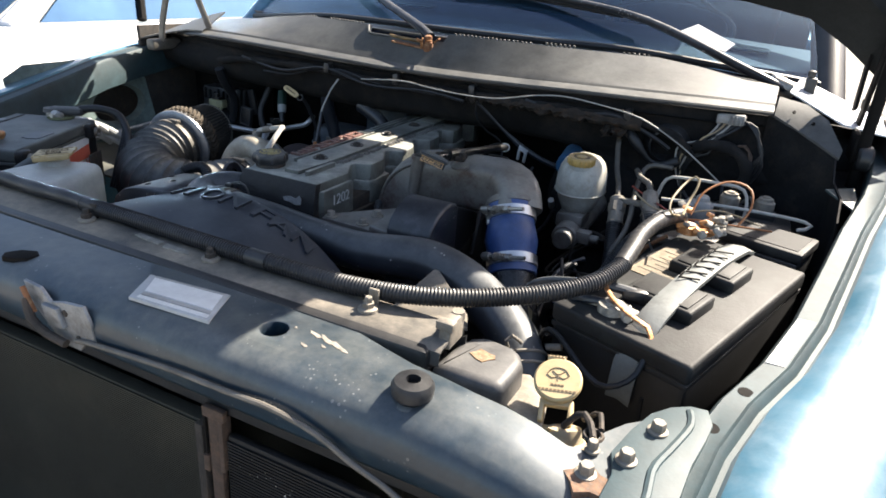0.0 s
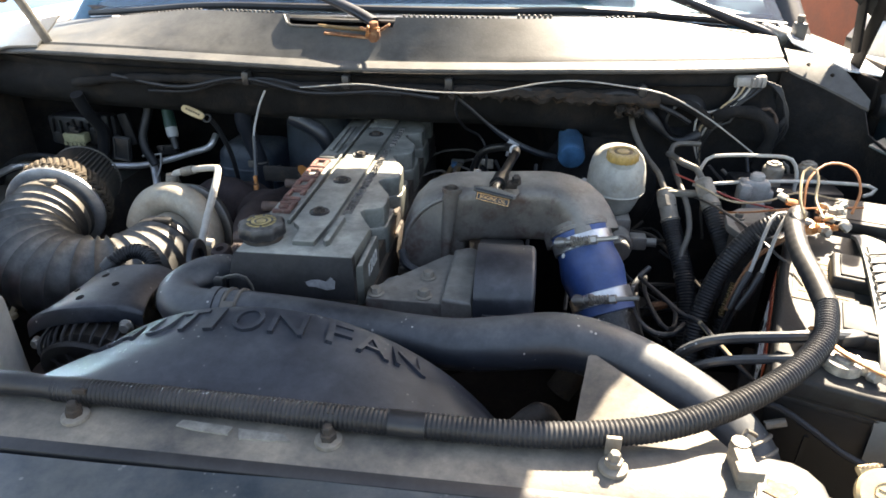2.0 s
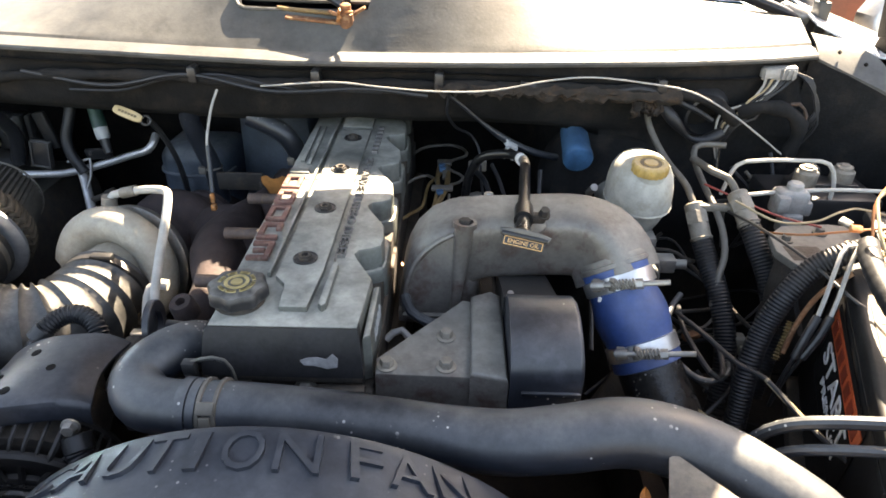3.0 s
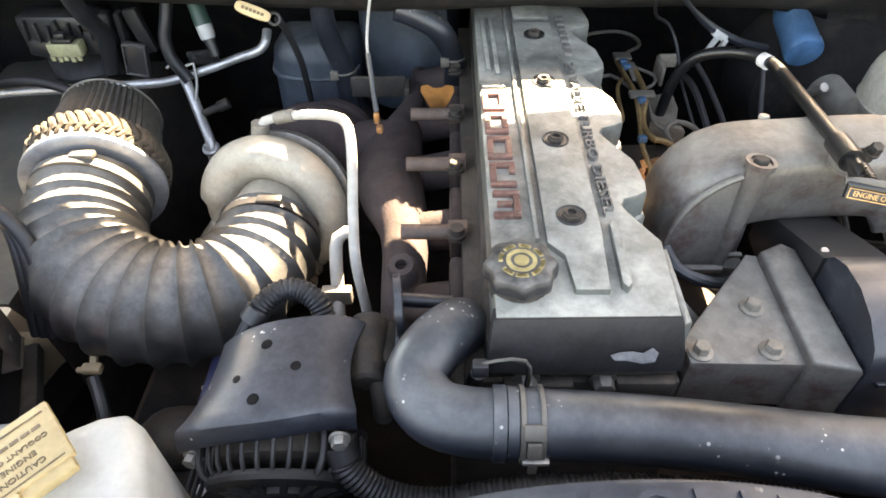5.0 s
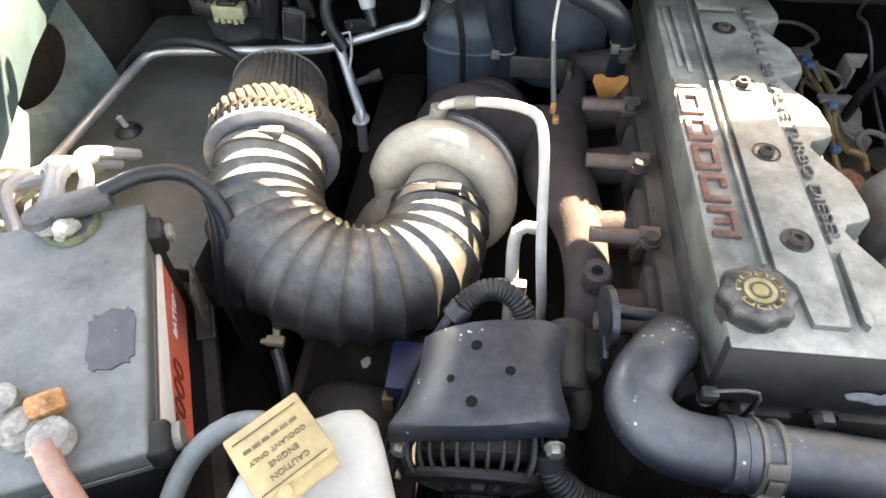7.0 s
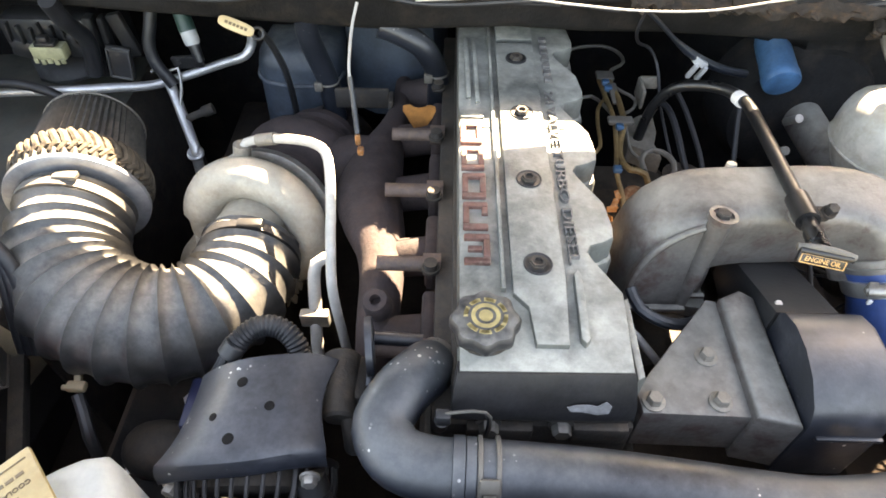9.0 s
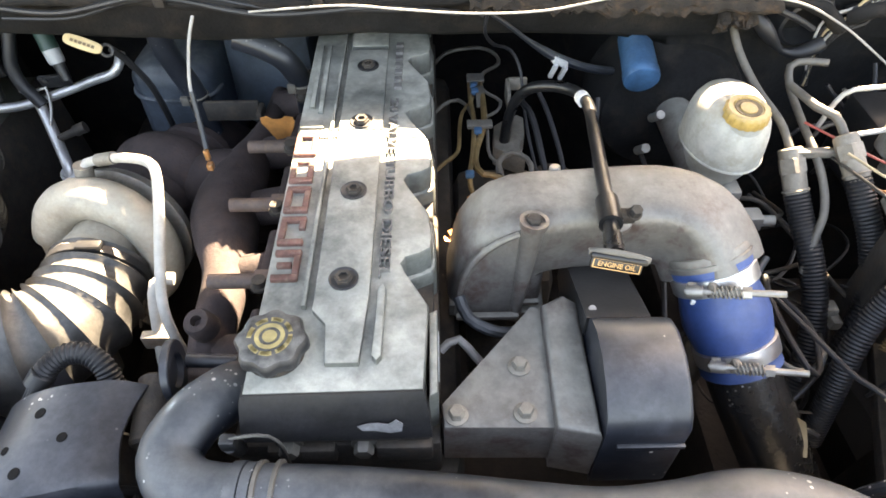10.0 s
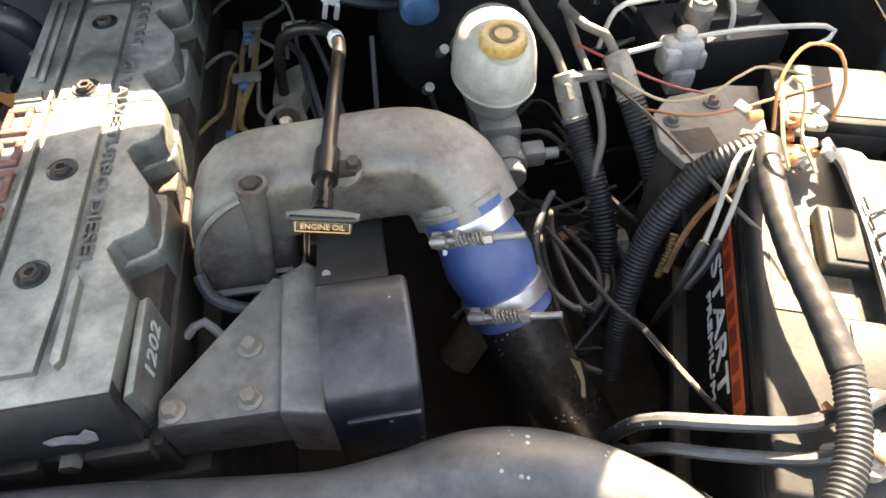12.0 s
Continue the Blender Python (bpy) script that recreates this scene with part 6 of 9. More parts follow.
part("steel_line", tube([(0.575, 0.215, 1.182), (0.64, 0.222, 1.186), (0.72, 0.222, 1.190), (0.80, 0.210, 1.192), (0.808, 0.20, 1.186), (0.79, 0.195, 1.180)], 0.0030, 8), LINE, ab)
wc = thing("valve_connector", (0.636, 0.215, 1.13), "dusty white plastic connector with a grey cap", "connector")
part("body", join(box(0.638, 0.217, 1.172, 0.046, 0.030, 0.040, 0.008, 3), box(0.622, 0.206, 1.176, 0.018, 0.022, 0.024, 0.005), box(0.660, 0.212, 1.166, 0.014, 0.018, 0.022, 0.004), box(0.640, 0.205, 1.145, 0.030, 0.020, 0.030, 0.004)), CONNGREY, wc)
part("cap", lathe((0.642, 0.220, 1.190), (0, 0, 1), [(0, 0.0115), (0.008, 0.011), (0.011, 0.008)], 16), GREYW, wc)

# ---- radiator and its top ----
rad = thing("radiator", (-0.1, -0.40, 0.55), "black radiator with a dusty top tank", "radiator")
part("top_tank", join(box(-0.10, -0.405, 1.155, 1.09, 0.066, 0.036, 0.008), box(-0.10, -0.372, 1.15, 1.09, 0.010, 0.03, 0.003)), PLASTIC, rad)
top = part("top_rail", join(sheet([[(x, y, z) for x in (-0.64, -0.4, -0.2, 0, 0.2, 0.36, 0.455)] for y, z in ((-0.368, 1.160), (-0.371, 1.1735), (-0.378, 1.1755), (-0.423, 1.1745), (-0.429, 1.171), (-0.430, 1.158))], 0.003)), mat("rail_dusty", (0.06, 0.06, 0.058), 0.55, 0.0, 0.3, 10, dust_toplight=0.85, dust_toplight_col=(0.34, 0.29, 0.225), bump=0.2), rad, "dusty black top rail")
part("core", box(-0.10, -0.405, 0.85, 1.05, 0.05, 0.58, 0.004), COND, rad)
part("seal_strip", tube([(x, -0.4405, 1.150) for x in (-0.6, -0.3, 0, 0.2, 0.43)], 0.006, 8, pitch=0.006, depth=0.0025), RUBBER, rad)
for i, bx in enumerate((-0.313, -0.092, 0.128, 0.353)):
    b = part("mount_bolt", join(lathe((bx, -0.400, 1.1755), (0, 0, 1), [(0, 0.0115), (0.003, 0.011), (0.004, 0.008)], 24)), FERRULE if i else RUBBER, rad, "steel washer")
    part("stud", join(lathe((bx, -0.400, 1.179), (0, 0, 1), [(0, 0.0070), (0.006, 0.0070), (0.0065, 0.005), (0.012, 0.0045), (0.013, 0.0035)], 6), box(bx, -0.388, 1.186, 0.012, 0.004, 0.020, 0.001)), FERRULE if i == 3 else BLACKIRON, b)
part("fascia", box(-0.08, -0.4335, 1.155, 1.04, 0.004, 0.026, 0.001), PLASTIC, rad, "black front face with worn stamped print")
for i in range(16):
    part("print_bar", box(0.10 + 0.021 * i, -0.4362, 1.158, 0.011 + 0.006 * math.sin(i * 2.1), 0.001, 0.004 + 0.002 * math.cos(i * 1.3), 0), mat("worn_print", (0.10, 0.10, 0.10), 0.8, 0.0, 0.4, 90, bump=0.0), rad)
part("faded_sticker", join(prism([(0.0, -0.392), (0.045, -0.395), (0.044, -0.404), (0.012, -0.402), (-0.003, -0.399)], 1.17, 1.1766), prism([(0.05, -0.396), (0.09, -0.398), (0.098, -0.405), (0.055, -0.407)], 1.17, 1.1766)), mat("dusty_sticker", (0.30, 0.28, 0.24), 0.8, 0.0, 0.35, 60, second=(0.15, 0.14, 0.12), bump=0.1), rad, "torn faded sticker")
# dark trough between rail and support
part("gutter", box(-0.10, -0.455, 1.13, 1.1, 0.05, 0.01, 0.002), BLACKIRON, rad)
single("rail_clip", join(box(0.4495, -0.392, 1.178, 0.014, 0.035, 0.030, 0.003), box(0.449, -0.405, 1.190, 0.02, 0.012, 0.010, 0.002), lathe((0.45, -0.378, 1.186), (0, 0, 1), [(0, 0.008), (0.008, 0.007)], 10)), FERRULE, "stained plastic radiator clip", "clip")

# ---- fan shroud ----
sh = thing("fan_shroud", (0.02, -0.30, 0.85), "dusty black plastic fan shroud with raised warning words", "fan shroud")
SHC = (0.022, 0.912)


def shroud_pt(a, v):
    """a: angle from the top; v: 0 at the rear rim, 1 at the radiator."""
    R = 0.292 + 0.055 * max(0.0, v - 0.15) * (0.3 + abs(math.sin(a)))
    drop = 0.018 * v + 0.022 * v * v
    y = -0.252 - 0.122 * v
    return Vector((SHC[0] + R * math.sin(a) * (1 + 0.12 * v), y, SHC[1] + (R - drop) * math.cos(a) + (0.01 * v if abs(a) > 0.6 else 0)))


rows = []
AN = [radians(-78 + 156 * i / 44) for i in range(45)]
rows.append([shroud_pt(a, 0) + Vector((-0.012 * math.sin(a), 0.0, -0.012 * math.cos(a))) for a in AN])
rows.append([shroud_pt(a, 0) + Vector((-0.002 * math.sin(a), -0.001, -0.002 * math.cos(a))) for a in AN])
for v in (0.03, 0.10, 0.2, 0.3, 0.42, 0.55, 0.7, 0.85, 1.0):
    rows.append([shroud_pt(a, v) for a in AN])
part("dome", sheet(rows, 0.003), SHROUD, sh, "dusty curved plastic dome", angle=50)
part("fan_disc", lathe((SHC[0], -0.255, 0.90), (0, -1, 0), [(0, 0.12), (0.02, 0.12), (0.025, 0.05), (0.06, 0.045)], 28), BLACKIRON, sh)


def dome_letter(ch, x, width):
    """One raised letter that follows the dome."""
    a, v = math.asin((x - SHC[0]) / 0.296), 0.20
    p = shroud_pt(a, v)
    du = (shroud_pt(a + 0.01, v) - shroud_pt(a - 0.01, v)).normalized()
    dv = (shroud_pt(a, v - 0.05) - shroud_pt(a, v + 0.05)).normalized()
    nn = du.cross(dv).normalized()
    m = Matrix(((du.x, dv.x, nn.x, p.x), (du.y, dv.y, nn.y, p.y), (du.z, dv.z, nn.z, p.z), (0, 0, 0, 1)))
    return fitted_words(ch, width, 0.034, 0.0065, m)


for ch, x, wd in (("C", -0.142, 0.030), ("A", -0.111, 0.033), ("U", -0.077, 0.028), ("T", -0.047, 0.028), ("I", -0.020, 0.010), ("O", 0.014, 0.031), ("N", 0.054, 0.034), ("F", 0.103, 0.025), ("A", 0.134, 0.033), ("N", 0.168, 0.032)):
    part("raised_letter", dome_letter(ch, x, wd), SHROUD, sh)
part("flank_plate", join(sheet([[(0.268, -0.345, 1.135), (0.255, -0.36, 1.16), (0.25, -0.372, 1.165)], [(0.290, -0.33, 1.06), (0.300, -0.36, 1.10), (0.31, -0.372, 1.16)]], 0.003)), SHROUD, sh)
part("corner_wing", join(sheet([[(0.351, -0.224, 1.158), (0.388, -0.264, 1.157), (0.438, -0.320, 1.158), (0.455, -0.36, 1.165)], [(0.335, -0.30, 1.135), (0.37, -0.325, 1.15), (0.42, -0.35, 1.162), (0.45, -0.368, 1.17)], [(0.322, -0.362, 1.115), (0.36, -0.366, 1.145), (0.41, -0.369, 1.165), (0.445, -0.372, 1.172)]], 0.003)), MATS["rail_dusty"], sh, "dusty flat corner wing of the shroud")
part("lower_wall", sheet([[(0.30, -0.375, 0.80), (0.30, -0.372, 1.06)], [(0.46, -0.375, 0.80), (0.46, -0.372, 1.165)]], 0.003, (0, 1, 0)), PLASTIC, sh)
single("fan_hub_clutter", join(tube([(0.27, -0.25, 1.05), (0.30, -0.235, 1.075), (0.315, -0.22, 1.06), (0.33, -0.20, 1.02)], 0.013, 12), box(0.285, -0.26, 1.04, 0.05, 0.02, 0.012, 0.003, m=pose(0, 0, 0, 0, 25, 20)), cyl((0.31, -0.24, 1.0), (0.33, -0.25, 1.05), 0.016)), BLACKIRON, "grimy water pump fittings behind the shroud", "pump fitting")

# ---- upper radiator hose ----
rh = thing("radiator_hose", (0.2, -0.2, 1.10), "thick dusty black rubber radiator hose with pale specks", "radiator hose")
part("hose", tube([(-0.100, -0.072, 1.125), (-0.108, -0.088, 1.138), (-0.126, -0.112, 1.143), (-0.138, -0.142, 1.140), (-0.122, -0.168, 1.139), (-0.090, -0.178, 1.140), (-0.050, -0.1805, 1.143), (0.02, -0.184, 1.142), (0.09, -0.190, 1.140), (0.16, -0.199, 1.138), (0.215, -0.206, 1.140), (0.265, -0.2055, 1.146), (0.315, -0.200, 1.150), (0.355, -0.202, 1.146), (0.400, -0.214, 1.136), (0.440, -0.235, 1.124), (0.474, -0.258, 1.111), (0.497, -0.282, 1.094), (0.505, -0.302, 1.070), (0.505, -0.314, 1.040)],
                  lambda t: 0.0265 + 0.0050 * min(1.0, max(0.0, (t - 0.40) * 3)), 28, step=0.008), HOSE, rh)
part("neck", cyl((-0.095, -0.045, 1.09), (-0.103, -0.080, 1.130), 0.027, 0.0255), CAST, rh)
def hose_ring(x, wide, r):
    """A band round the straight run of the hose."""
    return lathe((x, -0.1802, 1.1428), (1, -0.03, 0.0), [(0, r - 0.0014), (0.0005, r), (wide - 0.0005, r), (wide, r - 0.0014)], 36)


cl = part("spring_clamp", join(hose_ring(-0.058, 0.0042, 0.0292), hose_ring(-0.0435, 0.0042, 0.0292)), GRIMETUBE, rh, "grey spring clamp")
part("sleeve", join(hose_ring(-0.078, 0.0105, 0.0290), hose_ring(-0.0675, 0.009, 0.0280)), HOSE, cl)
part("bridge", join(box(-0.049, -0.2008, 1.1640, 0.016, 0.004, 0.012, 0.0015, m=pose(0, 0, 0, -42, 0, 0)), box(-0.049, -0.2085, 1.152, 0.010, 0.004, 0.014, 0.001, m=pose(0, 0, 0, -20, 0, 0))), GRIMETUBE, cl)
part("tab", join(box(-0.047, -0.2095, 1.138, 0.020, 0.005, 0.004, 0.001), box(-0.047, -0.2035, 1.122, 0.007, 0.003, 0.026, 0.001)), STEEL, cl)
CD = Vector((0.42, -0.62, -0.66)).normalized()
part("end_clamp", join(torus((0.494, -0.279, 1.097), CD, 0.0325, 0.0020, 40, 8), torus((0.499, -0.287, 1.088), CD, 0.0325, 0.0020, 40, 8), tube([(0.485, -0.300, 1.120), (0.484, -0.306, 1.134), (0.490, -0.300, 1.137), (0.500, -0.296, 1.128)], 0.0022, 8), tube([(0.522, -0.262, 1.112), (0.540, -0.262, 1.118)], 0.0045, 10)), FERRULE, rh, "rusty wire clamp")
part("radiator_neck", cyl((0.505, -0.314, 1.045), (0.505, -0.325, 0.99), 0.034), PLASTIC, rh)

# ---- wiring harness across the radiator to the battery ----
hn = thing("wiring_harness", (0.2, -0.40, 1.17), "long black wiring harness in corrugated tube", "wiring harness")
part("taped_run", tube([(-0.66, -0.372, 1.188), (-0.45, -0.375, 1.188), (-0.25, -0.379, 1.187), (-0.154, -0.379, 1.188), (-0.09, -0.380, 1.187)], lambda t: 0.0105 + 0.0006 * math.sin(t * 60), 16, step=0.008), RUBBER, hn)
part("corrugated_run", tube([(-0.12, -0.380, 1.187), (0.0, -0.381, 1.187), (0.14, -0.384, 1.187), (0.272, -0.384, 1.187), (0.339, -0.378, 1.188), (0.398, -0.364, 1.190), (0.458, -0.333, 1.192), (0.516, -0.290, 1.196), (0.558, -0.245, 1.202), (0.575, -0.209, 1.208), (0.582, -0.185, 1.211)], 0.0104, 20, pitch=0.0040, depth=0.0011), RUBBER, hn)
part("tape_band", tube([(0.176, -0.3845, 1.187), (0.190, -0.3850, 1.187), (0.205, -0.3850, 1.187)], 0.0112, 18), PLASTIC, hn)
part("taped_end", tube([(0.580, -0.192, 1.2105), (0.583, -0.15, 1.216), (0.586, -0.10, 1.221), (0.596, -0.05, 1.224), (0.610, -0.010, 1.224), (0.622, 0.014, 1.222)], lambda t: 0.0112 + 0.00018 * math.sin(t * 90), 16, step=0.003), RUBBER, hn)
# ---- relay box and washer bottle ----
rb = thing("relay_box", (0.49, -0.39, 1.08), "small black relay box with a dusty brown lid", "relay box")
part("box", prism([(0.447, -0.432), (0.516, -0.432), (0.525, -0.424), (0.528, -0.372), (0.520, -0.356), (0.508, -0.347), (0.476, -0.342), (0.458, -0.352), (0.449, -0.372), (0.444, -0.426)], 1.085, 1.155, 0.010, 4, 0.06), STRAPGREY, rb, "dusty black box", angle=60)
part("stain", join(prism([(0.486 + 0.013 * math.cos(k * 0.7) * (1 + 0.25 * math.sin(k * 2.9)), -0.386 + 0.010 * math.sin(k * 0.7) * (1 + 0.3 * math.cos(k * 1.9))) for k in range(9)], 1.150, 1.1560)), mat("brown_stain", (0.26, 0.17, 0.10), 0.9, 0.0, 0.5, 120, second=(0.4, 0.33, 0.24), bump=0.2), rb, "pale brown stain")
bk_ = part("bracket", join(prism([(0.520, -0.406), (0.514, -0.350), (0.528, -0.345), (0.557, -0.372), (0.568, -0.432), (0.558, -0.434)], 1.117, 1.124, 0.002), box(0.5625, -0.434, 1.100, 0.007, 0.006, 0.046, 0.001), box(0.523, -0.424, 1.102, 0.005, 0.008, 0.036, 0.001), box(0.545, -0.433, 1.086, 0.04, 0.006, 0.006, 0.001)), FERRULE, rb, "dusty tan open bracket")
part("plug", cyl((0.533, -0.405, 1.098), (0.542, -0.448, 1.100), 0.0165, None, 20, 0.003), FERRULE, bk_, "tan round plug")
part("stem", box(0.553, -0.428, 1.100, 0.008, 0.004, 0.034, 0.001), PLASTIC, bk_)
wb = thing("washer_bottle", (0.57, -0.40, 0.95), "yellowed washer bottle neck with a printed cap", "washer bottle")
part("neck", join(tube([(0.600, -0.44, 0.98), (0.598, -0.436, 1.05), (0.592, -0.426, 1.100), (0.586, -0.416, 1.126)], lambda t: 0.022 - 0.006 * t, 20), torus((0.589, -0.421, 1.113), (-0.1, 0.3, 0.95), 0.018, 0.004, 24, 8)), WASHPL, wb)
WM = pose(0.566, -0.384, 1.153, 27, -6, 10)
wcap = part("cap", move(join(lathe((0, 0, -0.004), (0, 0, 1), [(0, 0.022), (0.002, 0.024), (0.007, 0.024), (0.009, 0.022)], 36), box(-0.004, 0.023, 0.0, 0.018, 0.010, 0.007, 0.002)), WM), CAPYEL, wb, "faded yellow flip cap")
part("collar", move(join(box(-0.013, -0.030, -0.014, 0.005, 0.026, 0.022, 0.002), box(0.015, -0.030, -0.014, 0.005, 0.026, 0.022, 0.002), box(0.001, -0.020, -0.008, 0.030, 0.010, 0.008, 0.002), box(0.001, -0.042, -0.022, 0.032, 0.006, 0.009, 0.002)), WM), CAPYEL, wb, "faded yellow hinge collar")
pic = [[(-0.011, 0.004), (-0.007, 0.010), (0.0, 0.012), (0.007, 0.010), (0.011, 0.004)], [(-0.011, 0.004), (-0.006, 0.0), (0.0, 0.002), (0.006, 0.0), (0.011, 0.004)], [(-0.006, 0.008), (0.0, 0.004), (0.006, 0.008)], [(0.0, 0.004), (0.0, -0.003)]]
part("pictogram", move(join(*[tube([(x, y, 0.0052) for x, y in q], 0.0006, 5, step=0.003) for q in pic], *[box(-0.017 + 0.0038 * i, -0.0135, 0.0052, 0.0028, 0.0026, 0.0006, 0) for i in range(10)], *[box(-0.005 + 0.0034 * i, -0.0075, 0.0052, 0.0026, 0.002, 0.0006, 0) for i in range(4)], *[box(-0.012 + 0.0034 * i, 0.0255, 0.0042, 0.0024, 0.002, 0.0006, 0) for i in range(6)]), WM), FADED, wcap, "dark windscreen pictogram and print bars")
gw = thing("ground_wire", (0.62, -0.42, 1.147), "black ground wire lugs bolted to the corner", "ground wire")
part("lug", join(tube([(0.585, -0.42, 1.13), (0.60, -0.425, 1.155), (0.612, -0.44, 1.158), (0.618, -0.455, 1.155)], 0.0032, 8), tube([(0.60, -0.40, 1.13), (0.615, -0.415, 1.154), (0.622, -0.44, 1.155)], 0.0026, 8), torus((0.617, -0.448, 1.153), (0, 0, 1), 0.008, 0.002, 16, 6)), BLACKIRON, gw)

# ---- batteries ----
def battery_case(th, M, L, W, H):
    """Case, lid and ribs in the battery's own axes: x across, y along, z up to the lid at 0."""
    part("case", move(join(box(0, 0, -H / 2 - 0.008, W, L, H - 0.016, 0.006)), M), BATBODY, th)
    for s in (-1, 1):
        part("end_rib", move(box(s * W * 0.25, -L / 2 - 0.001, -H / 2 - 0.03, 0.004, 0.004, H - 0.07, 0.0), M), BATBODY, th)
    return part("lid", move(join(box(0, 0, -0.012, W + 0.004, L + 0.004, 0.024, 0.005, 3), box(0, 0, -0.028, W + 0.002, L + 0.002, 0.006, 0.001)), M), BATTOP, th, "dusty black lid")


def axes(origin, along, tilt=0.0):
    a = Vector(along).normalized()
    x = Vector((a.y, -a.x, 0)).normalized()
    z = x.cross(a)
    return Matrix(((x.x, a.x, z.x, origin[0]), (x.y, a.y, z.y, origin[1]), (x.z, a.z, z.z, origin[2]), (0, 0, 0, 1)))


# the battery beside the sunlit fender
BM = axes((0.657, -0.130, 1.178), (0.345, 0.935, 0.055))
b1 = thing("battery", (0.655, -0.134, 0.97), "dusty black truck battery with a plastic hold-down strap", "battery", "truck batteries")
lid = battery_case(b1, BM, 0.322, 0.172, 0.20)
for yy in (-0.058, 0.052):
    part("vent_cover", move(join(box(0.004, yy, 0.007, 0.086, 0.064, 0.018, 0.004, 3), box(0.004, yy, 0.0165, 0.070, 0.050, 0.003, 0.001)), BM), BATTOP, lid, "dusty black vent cover")
part("paper_label", move(box(-0.045, 0.035, 0.0006, 0.062, 0.105, 0.001, 0.0), BM), mat("dusty_paper", (0.21, 0.165, 0.11), 0.8, 0, 0.5, 30, second=(0.30, 0.255, 0.185), bump=0.05), lid, "stained paper label")
for i in range(7):
    part("print_line", move(box(-0.045, 0.012 * i, 0.0014, 0.050 - 0.012 * (i % 3), 0.003, 0.0005, 0), BM), mat("faded_print", (0.17, 0.145, 0.105), 0.8, 0, 0.4, 30, bump=0), lid)
STR = [(-0.172, -0.07), (-0.166, -0.03), (-0.150, -0.004), (-0.115, 0.014), (-0.09, 0.020), (-0.03, 0.026), (0.01, 0.027), (0.05, 0.027), (0.09, 0.024), (0.135, 0.018), (0.165, 0.006)]
part("strap", move(sheet([[(0.010 + dx - 0.05 * y, y, z - 0.003 * abs(dx) / 0.014) for dx in (-0.0150, -0.013, 0.0, 0.013, 0.0150)] for y, z in STR], 0.005), BM), LID, lid, "grey plastic hold-down strap")
for i in range(6):
    part("strap_mark", move(box(0.012 - 0.0010 * i, -0.030 + 0.021 * i, 0.0268, 0.025, 0.0020, 0.0016, 0, m=pose(0, 0, 0, 0, 0, 30)), BM), INK, lid)
    part("strap_mark", move(box(0.000 - 0.0010 * i, -0.024 + 0.021 * i, 0.0268, 0.0016, 0.014, 0.0016, 0, m=pose(0, 0, 0, 0, 0, 6)), BM), INK, lid)
side = move(box(-0.0875, 0.01, -0.085, 0.0012, 0.20, 0.10, 0), BM)
part("side_label", side, INK, b1, "black side label")
part("side_band", move(box(-0.0883, 0.01, -0.055, 0.0012, 0.20, 0.024, 0), BM), ORANGELBL, b1, "orange band on the label")
for i in range(7):
    part("badge_bar", move(box(-0.0892, -0.068 + 0.026 * i, -0.055, 0.0012, 0.017, 0.015, 0), BM), mat("dark_red_print", (0.22, 0.03, 0.015), 0.5, 0.0, 0.2, 40, bump=0.0), b1)
part("lettering", fitted_words("START", 0.150, 0.027, 0.0012, BM @ pose(-0.0890, 0.014, -0.086, 90, 0, -90)), WHITELBL, b1, "white word: start")
part("lettering", fitted_words("PREMIUM", 0.115, 0.011, 0.0012, BM @ pose(-0.0890, 0.004, -0.112, 90, 0, -90)), WHITELBL, b1, "white word: premium")
part("chalk_mark", move(join(*[box(-0.045 + x, -0.1395, z, w_, 0.0008, h_, 0, m=pose(0, 0, 0, 0, r_, 0)) for x, z, w_, h_, r_ in ((0.0, -0.11, 0.002, 0.03, 20), (0.012, -0.10, 0.002, 0.022, -25), (0.03, -0.115, 0.002, 0.03, 10), (0.042, -0.112, 0.002, 0.026, -18), (0.055, -0.118, 0.002, 0.036, 4))]), BM), GREYLBL, b1)


def terminal(name, at, material, label):
    t = thing(name, at, label, "battery terminal", "battery terminals")
    p = Vector(at)
    part("post", lathe(p, (0, 0, 1), [(0, 0.010), (0.016, 0.009), (0.017, 0.007)], 18), LEAD, t)
    part("clamp", join(lathe(p + Vector((0, 0, 0.002)), (0, 0, 1), [(0, 0.015), (0.001, 0.0165), (0.011, 0.016), (0.012, 0.010)], 22), box(p.x + 0.019, p.y - 0.004, p.z + 0.008, 0.022, 0.018, 0.010, 0.003, m=pose(0, 0, 0, 0, 0, -20)), box(p.x - 0.018, p.y + 0.006, p.z + 0.008, 0.020, 0.013, 0.009, 0.003)), material, t)
    part("clamp_bolt", join(hexbolt(p + Vector((0.020, -0.014, 0.008)), (0.2, -1, 0.1), 0.0055, 0.006, 1.2), cyl(p + Vector((0.018, 0.012, 0.008)), p + Vector((0.019, -0.016, 0.008)), 0.003)), STEEL, t)
    return t


t1 = terminal("battery_terminal", (0.585, -0.240, 1.168), LEAD, "corroded lead terminal with a copper strap")
part("copper_strap", tube([(0.565, -0.205, 1.192), (0.575, -0.228, 1.190), (0.590, -0.248, 1.187), (0.612, -0.262, 1.182), (0.632, -0.268, 1.176), (0.638, -0.28, 1.165)], 0.0035, 8, flat=(1.0, 0.6)), COPPER, t1, "bare copper strap")
part("cable", tube([(0.638, -0.28, 1.165), (0.630, -0.305, 1.135), (0.605, -0.315, 1.118), (0.58, -0.302, 1.118), (0.555, -0.283, 1.128), (0.53, -0.262, 1.135), (0.512, -0.25, 1.125), (0.505, -0.245, 1.08)], 0.0034, 8), RUBBER, t1)
